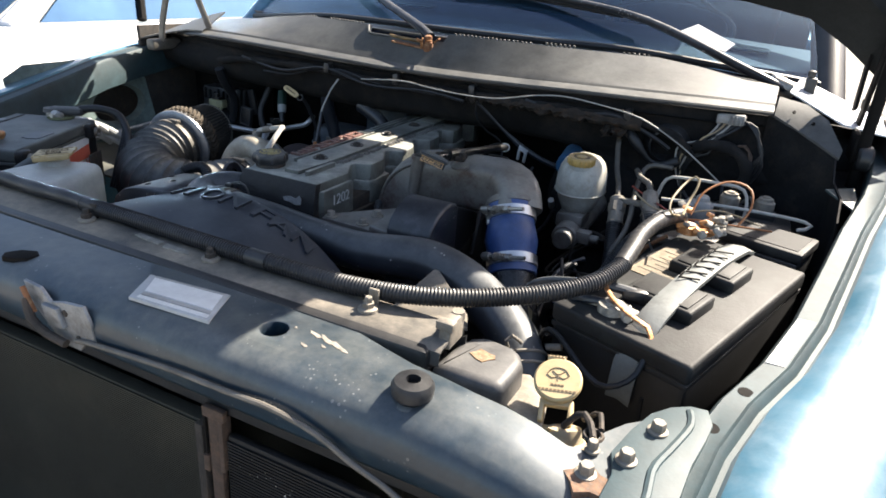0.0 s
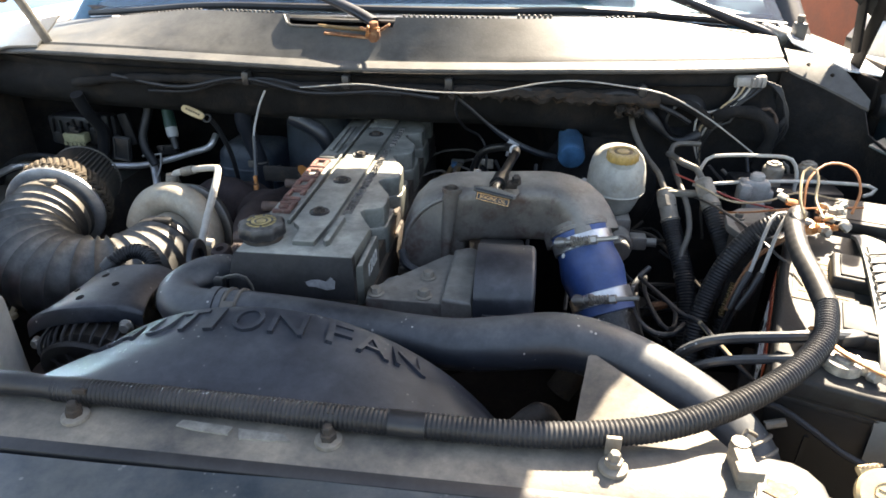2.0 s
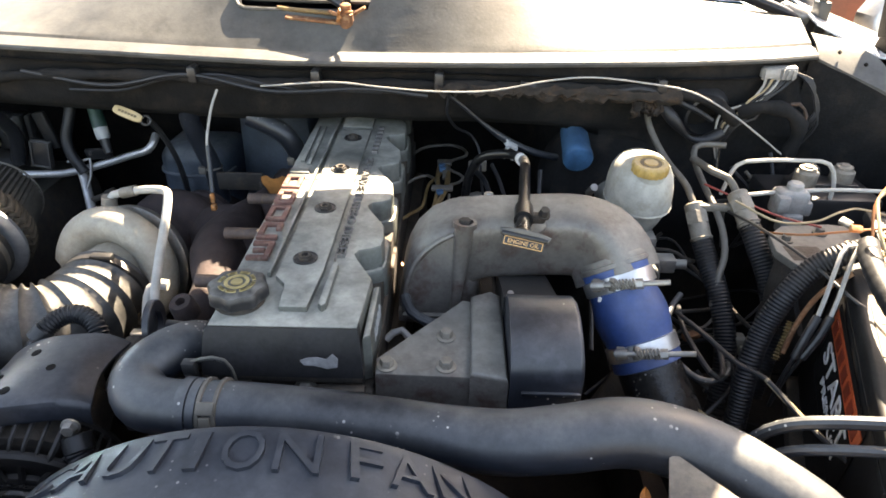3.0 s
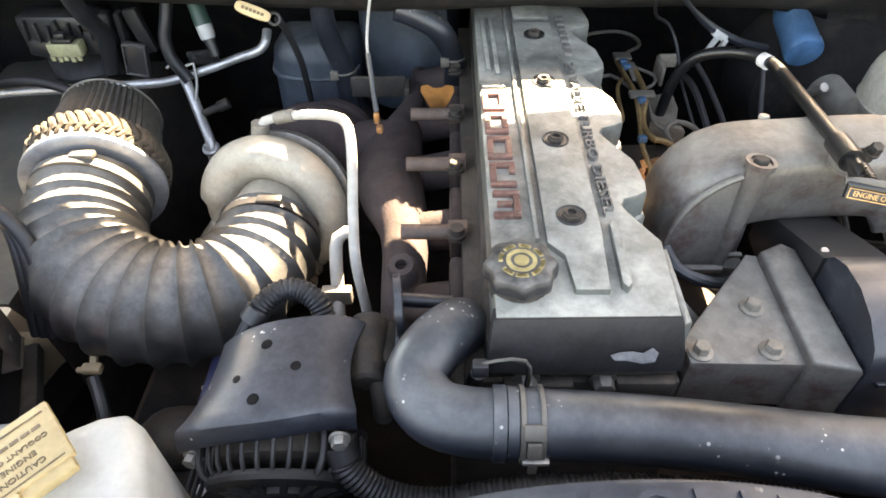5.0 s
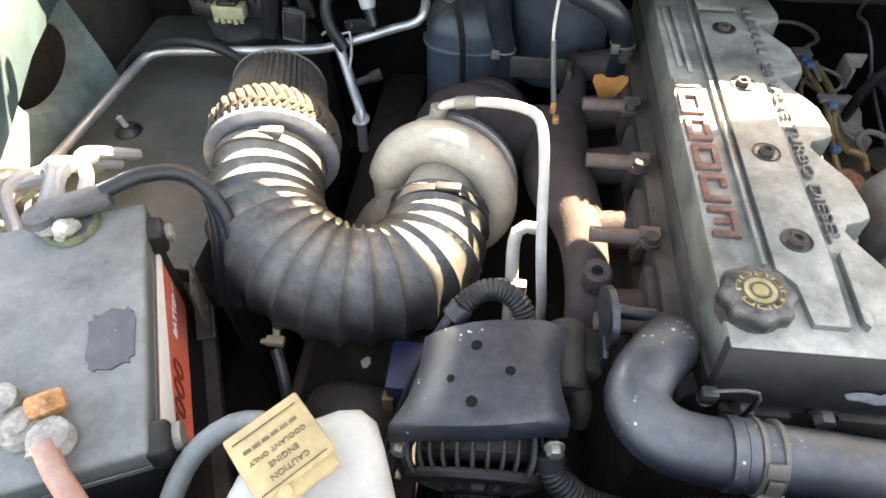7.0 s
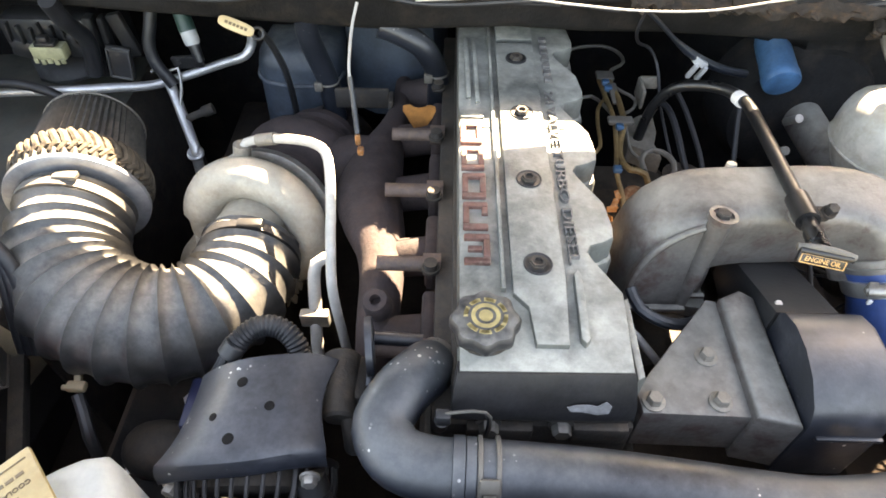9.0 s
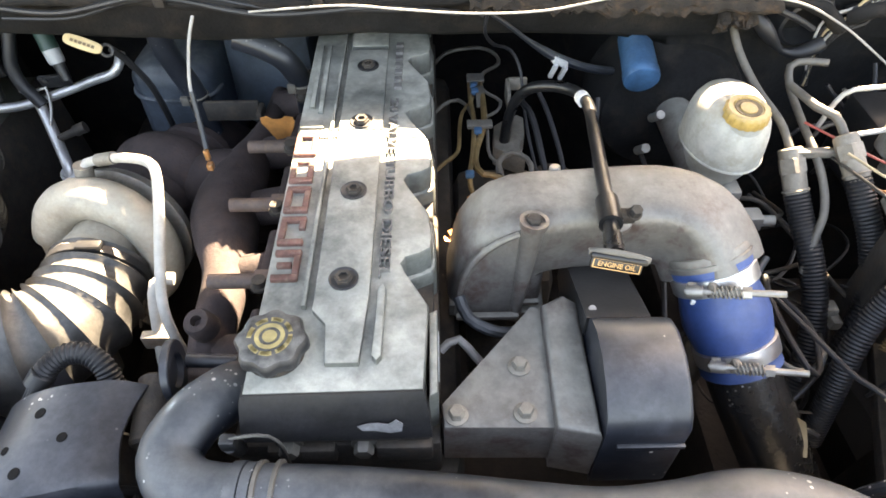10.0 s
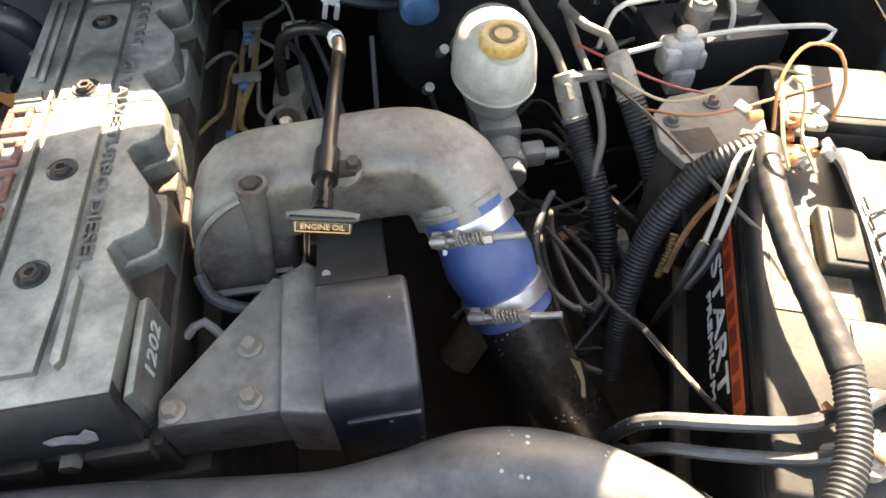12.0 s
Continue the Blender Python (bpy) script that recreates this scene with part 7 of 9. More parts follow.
t2 = terminal("battery_terminal", (0.637, 0.020, 1.195), COPPER, "corroded terminal crowded with bare wires")
cl = []
for i in range(16):
    a, r = random.uniform(0, 6.28), random.uniform(0.008, 0.035)
    cl.append(box(0.637 + r * math.cos(a), 0.025 + r * math.sin(a), 1.212 + random.uniform(-0.008, 0.012), random.uniform(0.006, 0.018), random.uniform(0.005, 0.010), random.uniform(0.004, 0.009), 0.0015, m=pose(0, 0, 0, random.uniform(-40, 40), random.uniform(-40, 40), random.uniform(0, 180))))
for g in cl:
    part("corroded_lug", g, COPPER, t2)
for g in [box(0.637 + random.uniform(-0.03, 0.05), 0.03 + random.uniform(-0.03, 0.03), 1.214 + random.uniform(-0.006, 0.012), 0.014, 0.009, 0.006, 0.0015, m=pose(0, 0, 0, random.uniform(-40, 40), random.uniform(-40, 40), random.uniform(0, 180))) for i in range(12)]:
    part("lead_lug", g, LEAD, t2)

wires = thing("loose_wires", (0.63, 0.06, 1.19), "tangle of thin loose wires at the battery terminal", "wires")
for pts, r, m in (
    ([(0.630, 0.018, 1.222), (0.612, -0.03, 1.236), (0.608, -0.015, 1.252), (0.622, 0.028, 1.272), (0.634, 0.03, 1.278), (0.636, 0.015, 1.268), (0.630, -0.005, 1.250), (0.628, -0.04, 1.240)], 0.0017, BEIGEW),
    ([(0.635, 0.03, 1.222), (0.645, 0.06, 1.250), (0.675, 0.085, 1.266), (0.705, 0.08, 1.262), (0.712, 0.06, 1.240), (0.70, 0.04, 1.215)], 0.0017, ORANGEW),
    ([(0.57, 0.14, 1.165), (0.60, 0.10, 1.185), (0.64, 0.09, 1.196), (0.69, 0.10, 1.196), (0.75, 0.11, 1.196)], 0.0015, ORANGEW),
    ([(0.535, 0.16, 1.20), (0.575, 0.12, 1.192), (0.62, 0.115, 1.196), (0.66, 0.13, 1.204), (0.70, 0.14, 1.20), (0.80, 0.10, 1.185)], 0.0015, BEIGEW),
    ([(0.52, 0.23, 1.19), (0.56, 0.19, 1.185), (0.60, 0.16, 1.178), (0.64, 0.13, 1.18)], 0.0015, REDW),
    ([(0.545, 0.20, 1.165), (0.56, 0.12, 1.18), (0.575, 0.03, 1.19), (0.60, -0.04, 1.18), (0.63, -0.08, 1.18)], 0.0020, PLASTIC),
):
    part("wire", tube(pts, r, 6, step=0.01), m, wires)
for k, dx in enumerate((0.0, 0.014)):
    part("fused_lead", tube([(0.618, 0.016, 1.220), (0.594 + dx, 0.008, 1.222), (0.580 + dx, -0.010, 1.204), (0.570 + dx, -0.026, 1.180), (0.563 + dx, -0.036, 1.160)], 0.0024, 8), GREYW, wires)
    part("fuse_sleeve", join(tube([(0.563 + dx, -0.036, 1.160), (0.552 + dx, -0.046, 1.140), (0.544 + dx * 0.6, -0.052, 1.115)], 0.0046, 10), tube([(0.544 + dx * 0.6, -0.052, 1.115), (0.540 + dx * 0.3, -0.050, 1.08), (0.545, -0.04, 1.03)], 0.0022, 8)), PLASTIC, wires)
part("thin_cable", tube([(0.452, 0.06, 1.09), (0.468, 0.0, 1.10), (0.485, -0.06, 1.108), (0.499, -0.088, 1.115), (0.525, -0.135, 1.10), (0.56, -0.19, 1.085)], 0.0028, 8), RUBBER, wires)
part("splice", tube([(0.499, -0.088, 1.115), (0.515, -0.117, 1.106), (0.540, -0.158, 1.093), (0.562, -0.19, 1.086)], 0.0029, 8), BEIGEW, wires)
for k in range(2):
    part("battery_lead", tube([(0.612 - 0.01 * k, -0.205 - 0.020 * k, 1.184 - 0.012 * k), (0.580, -0.212 - 0.022 * k, 1.189 - 0.012 * k), (0.545, -0.215 - 0.020 * k, 1.186 - 0.012 * k), (0.497, -0.198 - 0.018 * k, 1.168 - 0.014 * k), (0.470, -0.182 - 0.016 * k, 1.146 - 0.016 * k), (0.452, -0.173 - 0.014 * k, 1.118 - 0.016 * k), (0.440, -0.170, 1.07), (0.435, -0.175, 1.00)], 0.0060 - 0.0010 * k, 10), HOSE, wires, "dusty black battery lead")
part("lug_block", box(0.604, -0.206, 1.184, 0.030, 0.016, 0.014, 0.004, m=pose(0, 0, 0, 0, 0, 15)), PLASTIC, wires)
part("loop_hose", tube([(0.478, 0.120, 1.075), (0.462, 0.100, 1.070), (0.446, 0.066, 1.060), (0.446, 0.022, 1.050), (0.462, -0.012, 1.046), (0.486, -0.018, 1.046), (0.505, -0.004, 1.050), (0.515, 0.02, 1.04)], 0.0042, 10), HOSE, wires, "looped grey vacuum line")

# plate under the terminal end of the battery
shelf = thing("battery_plate", (0.61, 0.06, 1.0), "dusty pale steel plate beside the battery's rear end", "plate")
part("plate", prism([(0.578, 0.052), (0.566, 0.086), (0.574, 0.126), (0.60, 0.150), (0.665, 0.158), (0.70, 0.150), (0.668, 0.055), (0.630, 0.050)], 1.160, 1.170, 0.002), mat("dusty_plate", (0.12, 0.115, 0.105), 0.6, 0.0, 0.35, 18, dust_toplight=0.6, dust_toplight_col=(0.33, 0.315, 0.28), second=(0.06, 0.055, 0.05), bump=0.15), shelf)
part("leg", box(0.60, 0.08, 1.08, 0.05, 0.04, 0.18, 0.003), BLACKIRON, shelf)
for px, py in ((0.588, 0.110), (0.640, 0.130)):
    part("bolt", hexbolt((px, py, 1.170), (0, 0, 1), 0.006, 0.006, 1.5), BOLTGREY, shelf)

# small black box behind the battery
cb = thing("control_box", (0.74, 0.10, 1.14), "flat dusty black control box behind the battery", "control box")
CM = axes((0.748, 0.098, 1.186), (0.30, 0.95, 0.02))
part("lid", move(join(box(0, 0, 0, 0.118, 0.088, 0.016, 0.004), box(0, 0, 0.0085, 0.10, 0.07, 0.001, 0)), CM), BATTOP, cb)
part("base", move(box(0, 0, -0.026, 0.112, 0.082, 0.034, 0.004), CM), PLASTIC, cb)
part("post", lathe((0.70, 0.085, 1.150), (0, 0, 1), [(0, 0.007), (0.03, 0.006)], 10), PLASTIC, cb)
bt = thing("battery_tray", (0.66, -0.13, 0.93), "black steel battery tray on a prop", "tray")
part("tray", move(box(0, 0, -0.212, 0.20, 0.31, 0.02, 0.004), BM), BLACKIRON, bt)
part("prop", move(box(0, 0, -0.36, 0.10, 0.16, 0.28, 0.004), BM), BLACKIRON, bt)

# the battery on the other side, with a red label
BN = axes((-0.640, -0.146, 1.164), (-0.412, 0.911, 0.0))
b2 = thing("battery", (-0.64, -0.146, 0.96), "black truck battery with a red and white side label", "battery", "truck batteries")
lid2 = battery_case(b2, BN, 0.272, 0.172, 0.20)
lid2.data.materials[0] = LID
for hy, hr in ((0.104, 0.012), (-0.125, 0.014)):
    ear = part("handle_ear", move(box(0.092, hy, -0.018, 0.02, 0.03, 0.03, 0.006, 3), BN), BATBODY, lid2)
    part("handle_eye", move(lathe((0.098, hy + 0.004, -0.02), (1, 0, 0), [(0, hr * 0.8), (0.010, hr * 0.8), (0.010, hr * 0.5), (0.006, hr * 0.4)], 20), BN), FERRULE, ear)
part("red_label", move(box(0.0872, 0.0, -0.078, 0.0014, 0.195, 0.094, 0), BN), REDLBL, b2, "red side label")
part("white_stripe", move(prism([(-0.0975, -0.048), (-0.0975, -0.030), (0.0975, -0.030), (0.0975, -0.044), (0.04, -0.050), (-0.03, -0.058), (-0.0975, -0.070)][::-1], 0, 0.0012, m=Matrix(((0, 0, 1, 0.0878), (1, 0, 0, 0), (0, 1, 0, 0), (0, 0, 0, 1)))), BN), WHITELBL, b2, "white stripe")
tm = BN @ pose(0.0888, -0.045, -0.086, 90, 0, 90)
part("lettering", lettering("7000", 0.042, 0.0008, tm), mat("dark_red_ink", (0.16, 0.022, 0.018), 0.5, 0.0, 0.2, 40, bump=0.0), b2, "dark red numerals 7000")
part("lettering", lettering("BATTERY", 0.016, 0.0008, BN @ pose(0.0888, 0.055, -0.080, 90, 0, 90)), WHITELBL, b2, "small white word: battery")
part("bare_patch", move(prism([(0.060 + 0.019 * math.copysign(abs(math.cos(k * 0.2618)) ** 0.45, math.cos(k * 0.2618)) * (1 + 0.10 * math.sin(k * 2.6)), -0.026 + 0.030 * math.copysign(abs(math.sin(k * 0.2618)) ** 0.45, math.sin(k * 0.2618)) * (1 + 0.08 * math.cos(k * 3.1))) for k in range(24)], 0.0, 0.0012), BN), SHIELD, lid2, "dark patch where a sticker was")
part("maker_mark", move(join(*[box(-0.075, -0.10 + 0.017 * i, 0.001, 0.010, 0.010, 0.0012, 0) for i in range(11)]), BN), GREYLBL, lid2)
part("groove", move(box(-0.062, 0, 0.001, 0.003, 0.25, 0.0012, 0), BN), BATBODY, lid2)
t3 = terminal("battery_terminal", (-0.690, -0.028, 1.164), LEAD, "dark grey terminal clamp with a thick black cable")
part("cover", join(box(-0.672, -0.010, 1.178, 0.07, 0.030, 0.016, 0.006, m=pose(0, 0, 0, 0, 0, 32)), lathe((-0.695, -0.03, 1.176), (0, 0, 1), [(0, 0.017), (0.008, 0.015)], 16)), STRAPGREY, t3)
part("side_bolt", hexbolt((-0.672, -0.036, 1.172), (0.3, -0.6, 0.8), 0.0075, 0.008, 1.25), GREYLBL, t3)
part("green_crust", torus((-0.672, -0.026, 1.166), (0, 0, 1), 0.024, 0.0035, 24, 6, 0.9), mat("green_crust", (0.10, 0.115, 0.06), 0.9, 0.0, 0.5, 90, second=(0.22, 0.17, 0.08), bump=0.5), t3)
for k in range(3):
    part("cable", tube([(-0.65, 0.006 + 0.004 * k, 1.182), (-0.62, 0.032 + 0.008 * k, 1.184 - 0.004 * k), (-0.585, 0.052 + 0.004 * k, 1.170 - 0.010 * k), (-0.555 - 0.006 * k, 0.044, 1.13), (-0.545 - 0.01 * k, 0.02, 1.08), (-0.55 - 0.01 * k, 0.0, 1.02)], 0.0085 - 0.0012 * k, 12), RUBBER, t3)
t4 = terminal("battery_terminal", (-0.600, -0.232, 1.164), LEAD, "crusted terminal with copper and a red cable")
part("side_clamp", lathe((-0.572, -0.238, 1.168), (0, 0, 1), [(0, 0.016), (0.012, 0.015), (0.014, 0.008)], 18), LEAD, t4)
part("side_clamp", lathe((-0.625, -0.215, 1.166), (0, 0, 1), [(0, 0.015), (0.014, 0.014), (0.016, 0.006)], 18), LEAD, t4)
part("copper_lug", box(-0.588, -0.214, 1.176, 0.028, 0.020, 0.014, 0.005, m=pose(0, 0, 0, 10, 10, 40)), COPPER, t4, "green and copper coloured lug")
part("red_cable", tube([(-0.572, -0.245, 1.178), (-0.555, -0.262, 1.174), (-0.528, -0.285, 1.160), (-0.50, -0.31, 1.135), (-0.47, -0.34, 1.10)], 0.0085, 12), mat("faded_red_cable", (0.34, 0.15, 0.11), 0.6, 0.0, 0.3, 40, dust_toplight=0.6, dust_toplight_col=(0.42, 0.34, 0.28), bump=0.1), t4, "dusty red cable")
bt2 = thing("battery_tray", (-0.64, -0.15, 0.93), "black battery tray with a slotted side bracket", "tray")
part("tray", move(box(0, 0, -0.212, 0.20, 0.31, 0.02, 0.004), BN), BLACKIRON, bt2)
part("prop", move(box(0, 0, -0.36, 0.10, 0.16, 0.28, 0.004), BN), BLACKIRON, bt2)
part("side_bracket", move(join(box(0.112, 0.075, -0.095, 0.003, 0.045, 0.075, 0.001), box(0.105, 0.075, -0.135, 0.02, 0.045, 0.003, 0.001), lathe((0.1135, 0.075, -0.06), (1, 0, 0), [(0, 0.004), (0.002, 0.004)], 10), lathe((0.1135, 0.075, -0.11), (1, 0, 0), [(0, 0.004), (0.002, 0.004)], 10)), BN), BLACKIRON, bt2)

# ---- alternator ----
al = thing("alternator", (-0.26, -0.12, 0.93), "grey alternator under a perforated black shield", "alternator")
AC = Vector((-0.262, -0.138, 1.038))
AD = Vector((0.03, -0.95, -0.30)).normalized()
part("rear_case", lathe(AC - AD * 0.06, AD, [(0, 0.04), (0.005, 0.050), (0.045, 0.054), (0.06, 0.060)], 36), BLACKIRON, al)
part("stator", lathe(AC - AD * 0.01, AD, [(0, 0.060), (0.030, 0.060), (0.034, 0.054), (0.036, 0.030)], 36), BLACKIRON, al)
au, aw = ring_frame(AD)
for k in range(34):
    t = 2 * math.pi * k / 34
    o = au * math.cos(t) + aw * math.sin(t)
    c = AC + o * (0.004 if k % 9 == 4 else 0.0)
    part("vane", tube([c - AD * 0.004 + o * 0.0715, c + AD * 0.016 + o * 0.0725, c + AD * 0.032 + o * 0.069, c + AD * 0.039 + o * 0.060], 0.0034 if k % 9 == 4 else 0.0021, 6, step=0.008), VANE, al)
part("rear_ring", torus(AC - AD * 0.003, AD, 0.0705, 0.0045, 40, 8), VANE, al)
part("front_ring", lathe(AC + AD * 0.035, AD, [(0, 0.052), (0.0, 0.066), (0.004, 0.0675), (0.008, 0.0655), (0.011, 0.055), (0.010, 0.050)], 40), VANE, al)
for k in range(12):
    t = 2 * math.pi * (k + 0.5) / 12
    o = au * math.cos(t) + aw * math.sin(t)
    part("spoke", tube([AC + AD * 0.043 + o * 0.054, AC + AD * 0.050 + o * 0.030], 0.0036, 6), VANE, al)
part("hub", lathe(AC + AD * 0.040, AD, [(0, 0.034), (0.010, 0.033), (0.013, 0.029), (0.014, 0.012)], 32), VANE, al)
part("pulley", lathe(AC + AD * 0.052, AD, [(0, 0.02), (0.002, 0.031), (0.006, 0.033), (0.008, 0.029), (0.012, 0.029), (0.014, 0.032), (0.016, 0.029), (0.022, 0.029), (0.026, 0.033), (0.034, 0.031), (0.050, 0.029), (0.051, 0.012)], 32), WETBLK, al)
# shield: a curved plate with holes, flared and turned down towards the front and the outer side
def shield_pt(f, fv):
    left = -0.322 - 0.020 * fv ** 3
    x = left + (-0.188 - 0.009 * math.sin(math.pi * fv) - left) * f
    y = -0.062 - 0.088 * fv + (1 - fv) * 0.010 * (f - 1.0) - 0.012 * (1 - f) * fv - 0.010 * math.sin(math.pi * f) * fv
    z = 1.132 - 0.034 * (1 - f) ** 4 - 0.014 * max(0.0, f - 0.75) ** 2 * 16 - 0.008 * max(0.0, fv - 0.6)
    return Vector((x, y, z))


shp = [[tuple(shield_pt(k / 20, v / 10)) for k in range(21)] for v in range(11)]
skirt = [[(p[0], p[1] - dy, p[2] - dz) for p in shp[-1]] for dy, dz in ((0.004, 0.002), (0.0065, 0.007), (0.0085, 0.019))]
sd = part("shield", sheet(shp + skirt, 0.003), SHIELD, al, "dusty black perforated shield")
for f, fv, hr in ((0.44, 0.83, 0.0052), (0.66, 0.56, 0.0046), (0.27, 0.60, 0.0038), (0.40, 0.27, 0.0052)):
    p = shield_pt(f, fv)
    nn = (shield_pt(f + 0.05, fv) - shield_pt(f - 0.05, fv)).cross(shield_pt(f, fv - 0.05) - shield_pt(f, fv + 0.05)).normalized()
    part("vent_hole", lathe(p - nn * 0.0012, nn, [(0, hr), (0.0018, hr)], 18), INK, sd, "dark hole in the shield")
part("mount_boss", join(cyl((-0.188, -0.045, 1.100), (-0.184, -0.112, 1.092), 0.019, 0.016, 24, 0.003), box(-0.172, -0.070, 1.088, 0.03, 0.05, 0.03, 0.006, m=pose(0, 0, 0, 0, 20, 0)), tube([(-0.176, -0.10, 1.092), (-0.172, -0.115, 1.078), (-0.172, -0.120, 1.05)], 0.010, 12)), BLACKIRON, al)
part("shield_bolt", hexbolt((-0.332, -0.168, 1.066), (-0.2, -1, 0.1), 0.007, 0.007, 1.3), STEEL, al)
part("shield_bolt", hexbolt((-0.200, -0.172, 1.105), (0.1, -1, 0.1), 0.007, 0.007, 1.3), STEEL, al)
lm = thing("alternator_loom", (-0.25, -0.06, 1.10), "black corrugated wire loom over the alternator", "wire loom")
part("loom", tube([(-0.226, -0.056, 1.108), (-0.234, -0.044, 1.124), (-0.250, -0.036, 1.133), (-0.268, -0.037, 1.134), (-0.284, -0.046, 1.127), (-0.292, -0.054, 1.118)], 0.0105, 16, pitch=0.0042, depth=0.0015), RUBBER, lm)
for k in range(3):
    part("wire", tube([(-0.286 - 0.003 * k, -0.048 + 0.002 * k, 1.126), (-0.300 - 0.004 * k, -0.062, 1.110 - 0.002 * k), (-0.318 - 0.006 * k, -0.092, 1.070), (-0.336 - 0.008 * k, -0.135, 1.020 - 0.004 * k), (-0.356 - 0.006 * k, -0.185, 0.975), (-0.372, -0.22, 0.95)], 0.0025, 8), PLASTIC if k % 2 else RUBBER, lm)
part("tape", lathe((-0.288, -0.050, 1.1235), (-0.6, -0.55, -0.6), [(0, 0.0112), (0.001, 0.0122), (0.015, 0.0116), (0.016, 0.010)], 16), PLASTIC, lm)
lw = thing("lower_loom", (-0.1, -0.19, 1.05), "black corrugated hose below the radiator hose", "hose")
part("hose", tube([(-0.205, -0.165, 1.085), (-0.195, -0.180, 1.065), (-0.165, -0.192, 1.045), (-0.12, -0.196, 1.038), (-0.06, -0.190, 1.045), (0.0, -0.188, 1.05), (0.08, -0.19, 1.05), (0.2, -0.2, 1.05)], 0.0128, 16, pitch=0.0048, depth=0.0016), RUBBER, lw)
part("end_sleeve", lathe((-0.205, -0.165, 1.085), (0.010, -0.015, -0.020), [(0, 0.0128), (0.001, 0.0148), (0.016, 0.0146), (0.018, 0.0128)], 20), PLASTIC, lw, "smooth black end sleeve")
lf = thing("lifting_eye", (-0.155, -0.06, 1.08), "black steel lifting eye beside the radiator hose", "bracket")
part("eye", lathe((-0.1595, -0.062, 1.142), (1, 0.12, 0.0), [(0, 0.017), (0.001, 0.0165), (0.0, 0.0285), (0.006, 0.0285), (0.007, 0.0275), (0.007, 0.0165), (0.001, 0.0163)], 32), SHIELD, lf)
part("stem", join(box(-0.156, -0.072, 1.095, 0.006, 0.026, 0.06, 0.002, m=pose(0, 0, 0, 14, 0, 0)), cyl((-0.155, -0.040, 1.125), (-0.108, -0.040, 1.120), 0.007)), SHIELD, lf)

# ---- coolant bottle ----
cbt = thing("coolant_bottle", (-0.39, -0.27, 0.95), "white plastic coolant bottle with a tan caution flap", "coolant bottle")
part("bottle", prism([(-0.444, -0.285), (-0.444, -0.262), (-0.440, -0.240), (-0.430, -0.220), (-0.411, -0.200), (-0.393, -0.187), (-0.376, -0.178), (-0.358, -0.175), (-0.344, -0.184), (-0.334, -0.205), (-0.322, -0.235), (-0.308, -0.27), (-0.300, -0.33), (-0.33, -0.360), (-0.42, -0.350), (-0.442, -0.32)], 0.97, 1.158, 0.020, 6, 0.0), BOTTLE, cbt)
part("neck", lathe((-0.405, -0.230, 1.145), (0, 0, 1), [(0, 0.028), (0.006, 0.026), (0.022, 0.024)], 26), BOTTLE, cbt)
fm = Matrix.Translation((-0.4045, -0.2265, 1.176)) @ Euler((radians(4), radians(5), radians(225))).to_matrix().to_4x4()
flap = part("caution_flap", move(join(box(0, 0, 0, 0.062, 0.060, 0.006, 0.002), box(0, 0.033, -0.003, 0.056, 0.012, 0.008, 0.002), lathe((0.012, 0.034, 0.001), (0, 0, 1), [(0, 0.006), (0.003, 0.005)], 14)), fm), mat("tan_flap", (0.50, 0.36, 0.17), 0.5, 0.0, 0.2, 30, dust_toplight=0.2, dust_toplight_col=(0.5, 0.42, 0.28), second=(0.42, 0.27, 0.11), second_amt=0.5, bump=0.08), cbt, "tan plastic caution flap")
for i, (tx, sz) in enumerate((("CAUTION", 0.0068), ("ENGINE", 0.0068), ("COOLANT ONLY", 0.0058))):
    part("lettering", lettering(tx, sz, 0.0008, fm @ pose(0, 0.019 - 0.0095 * i, 0.0034)), FADED, flap)
part("print_bar", move(join(*[box(-0.018 + 0.0075 * i, -0.010, 0.0034, 0.006, 0.0028, 0.0008, 0) for i in range(6)], box(0, -0.021, 0.0034, 0.052, 0.0009, 0.0008, 0), box(0, 0.0265, 0.0034, 0.052, 0.0009, 0.0008, 0)), fm), FADED, flap)
part("overflow_hose", tube([(-0.405, -0.212, 1.166), (-0.425, -0.205, 1.166), (-0.452, -0.208, 1.160), (-0.478, -0.228, 1.145), (-0.492, -0.262, 1.12), (-0.497, -0.31, 1.07), (-0.50, -0.35, 1.02)], 0.0085, 12), LID, cbt, "grey overflow hose")

# ---- left inner fender, tray and pipes ----
part("inner_fender", sheet([[(-0.72, -0.50, 1.09), (-0.76, -0.35, 1.10), (-0.80, -0.15, 1.13), (-0.86, 0.02, 1.155)], [(-0.70, -0.50, 0.9), (-0.75, -0.35, 0.9), (-0.79, -0.15, 0.95), (-0.86, 0.02, 1.03)], [(-0.68, -0.50, 0.62), (-0.73, -0.35, 0.62), (-0.78, -0.15, 0.62), (-0.86, 0.02, 0.62)]], 0.004, (-1, 0, 0)), BLACKIRON, truck)


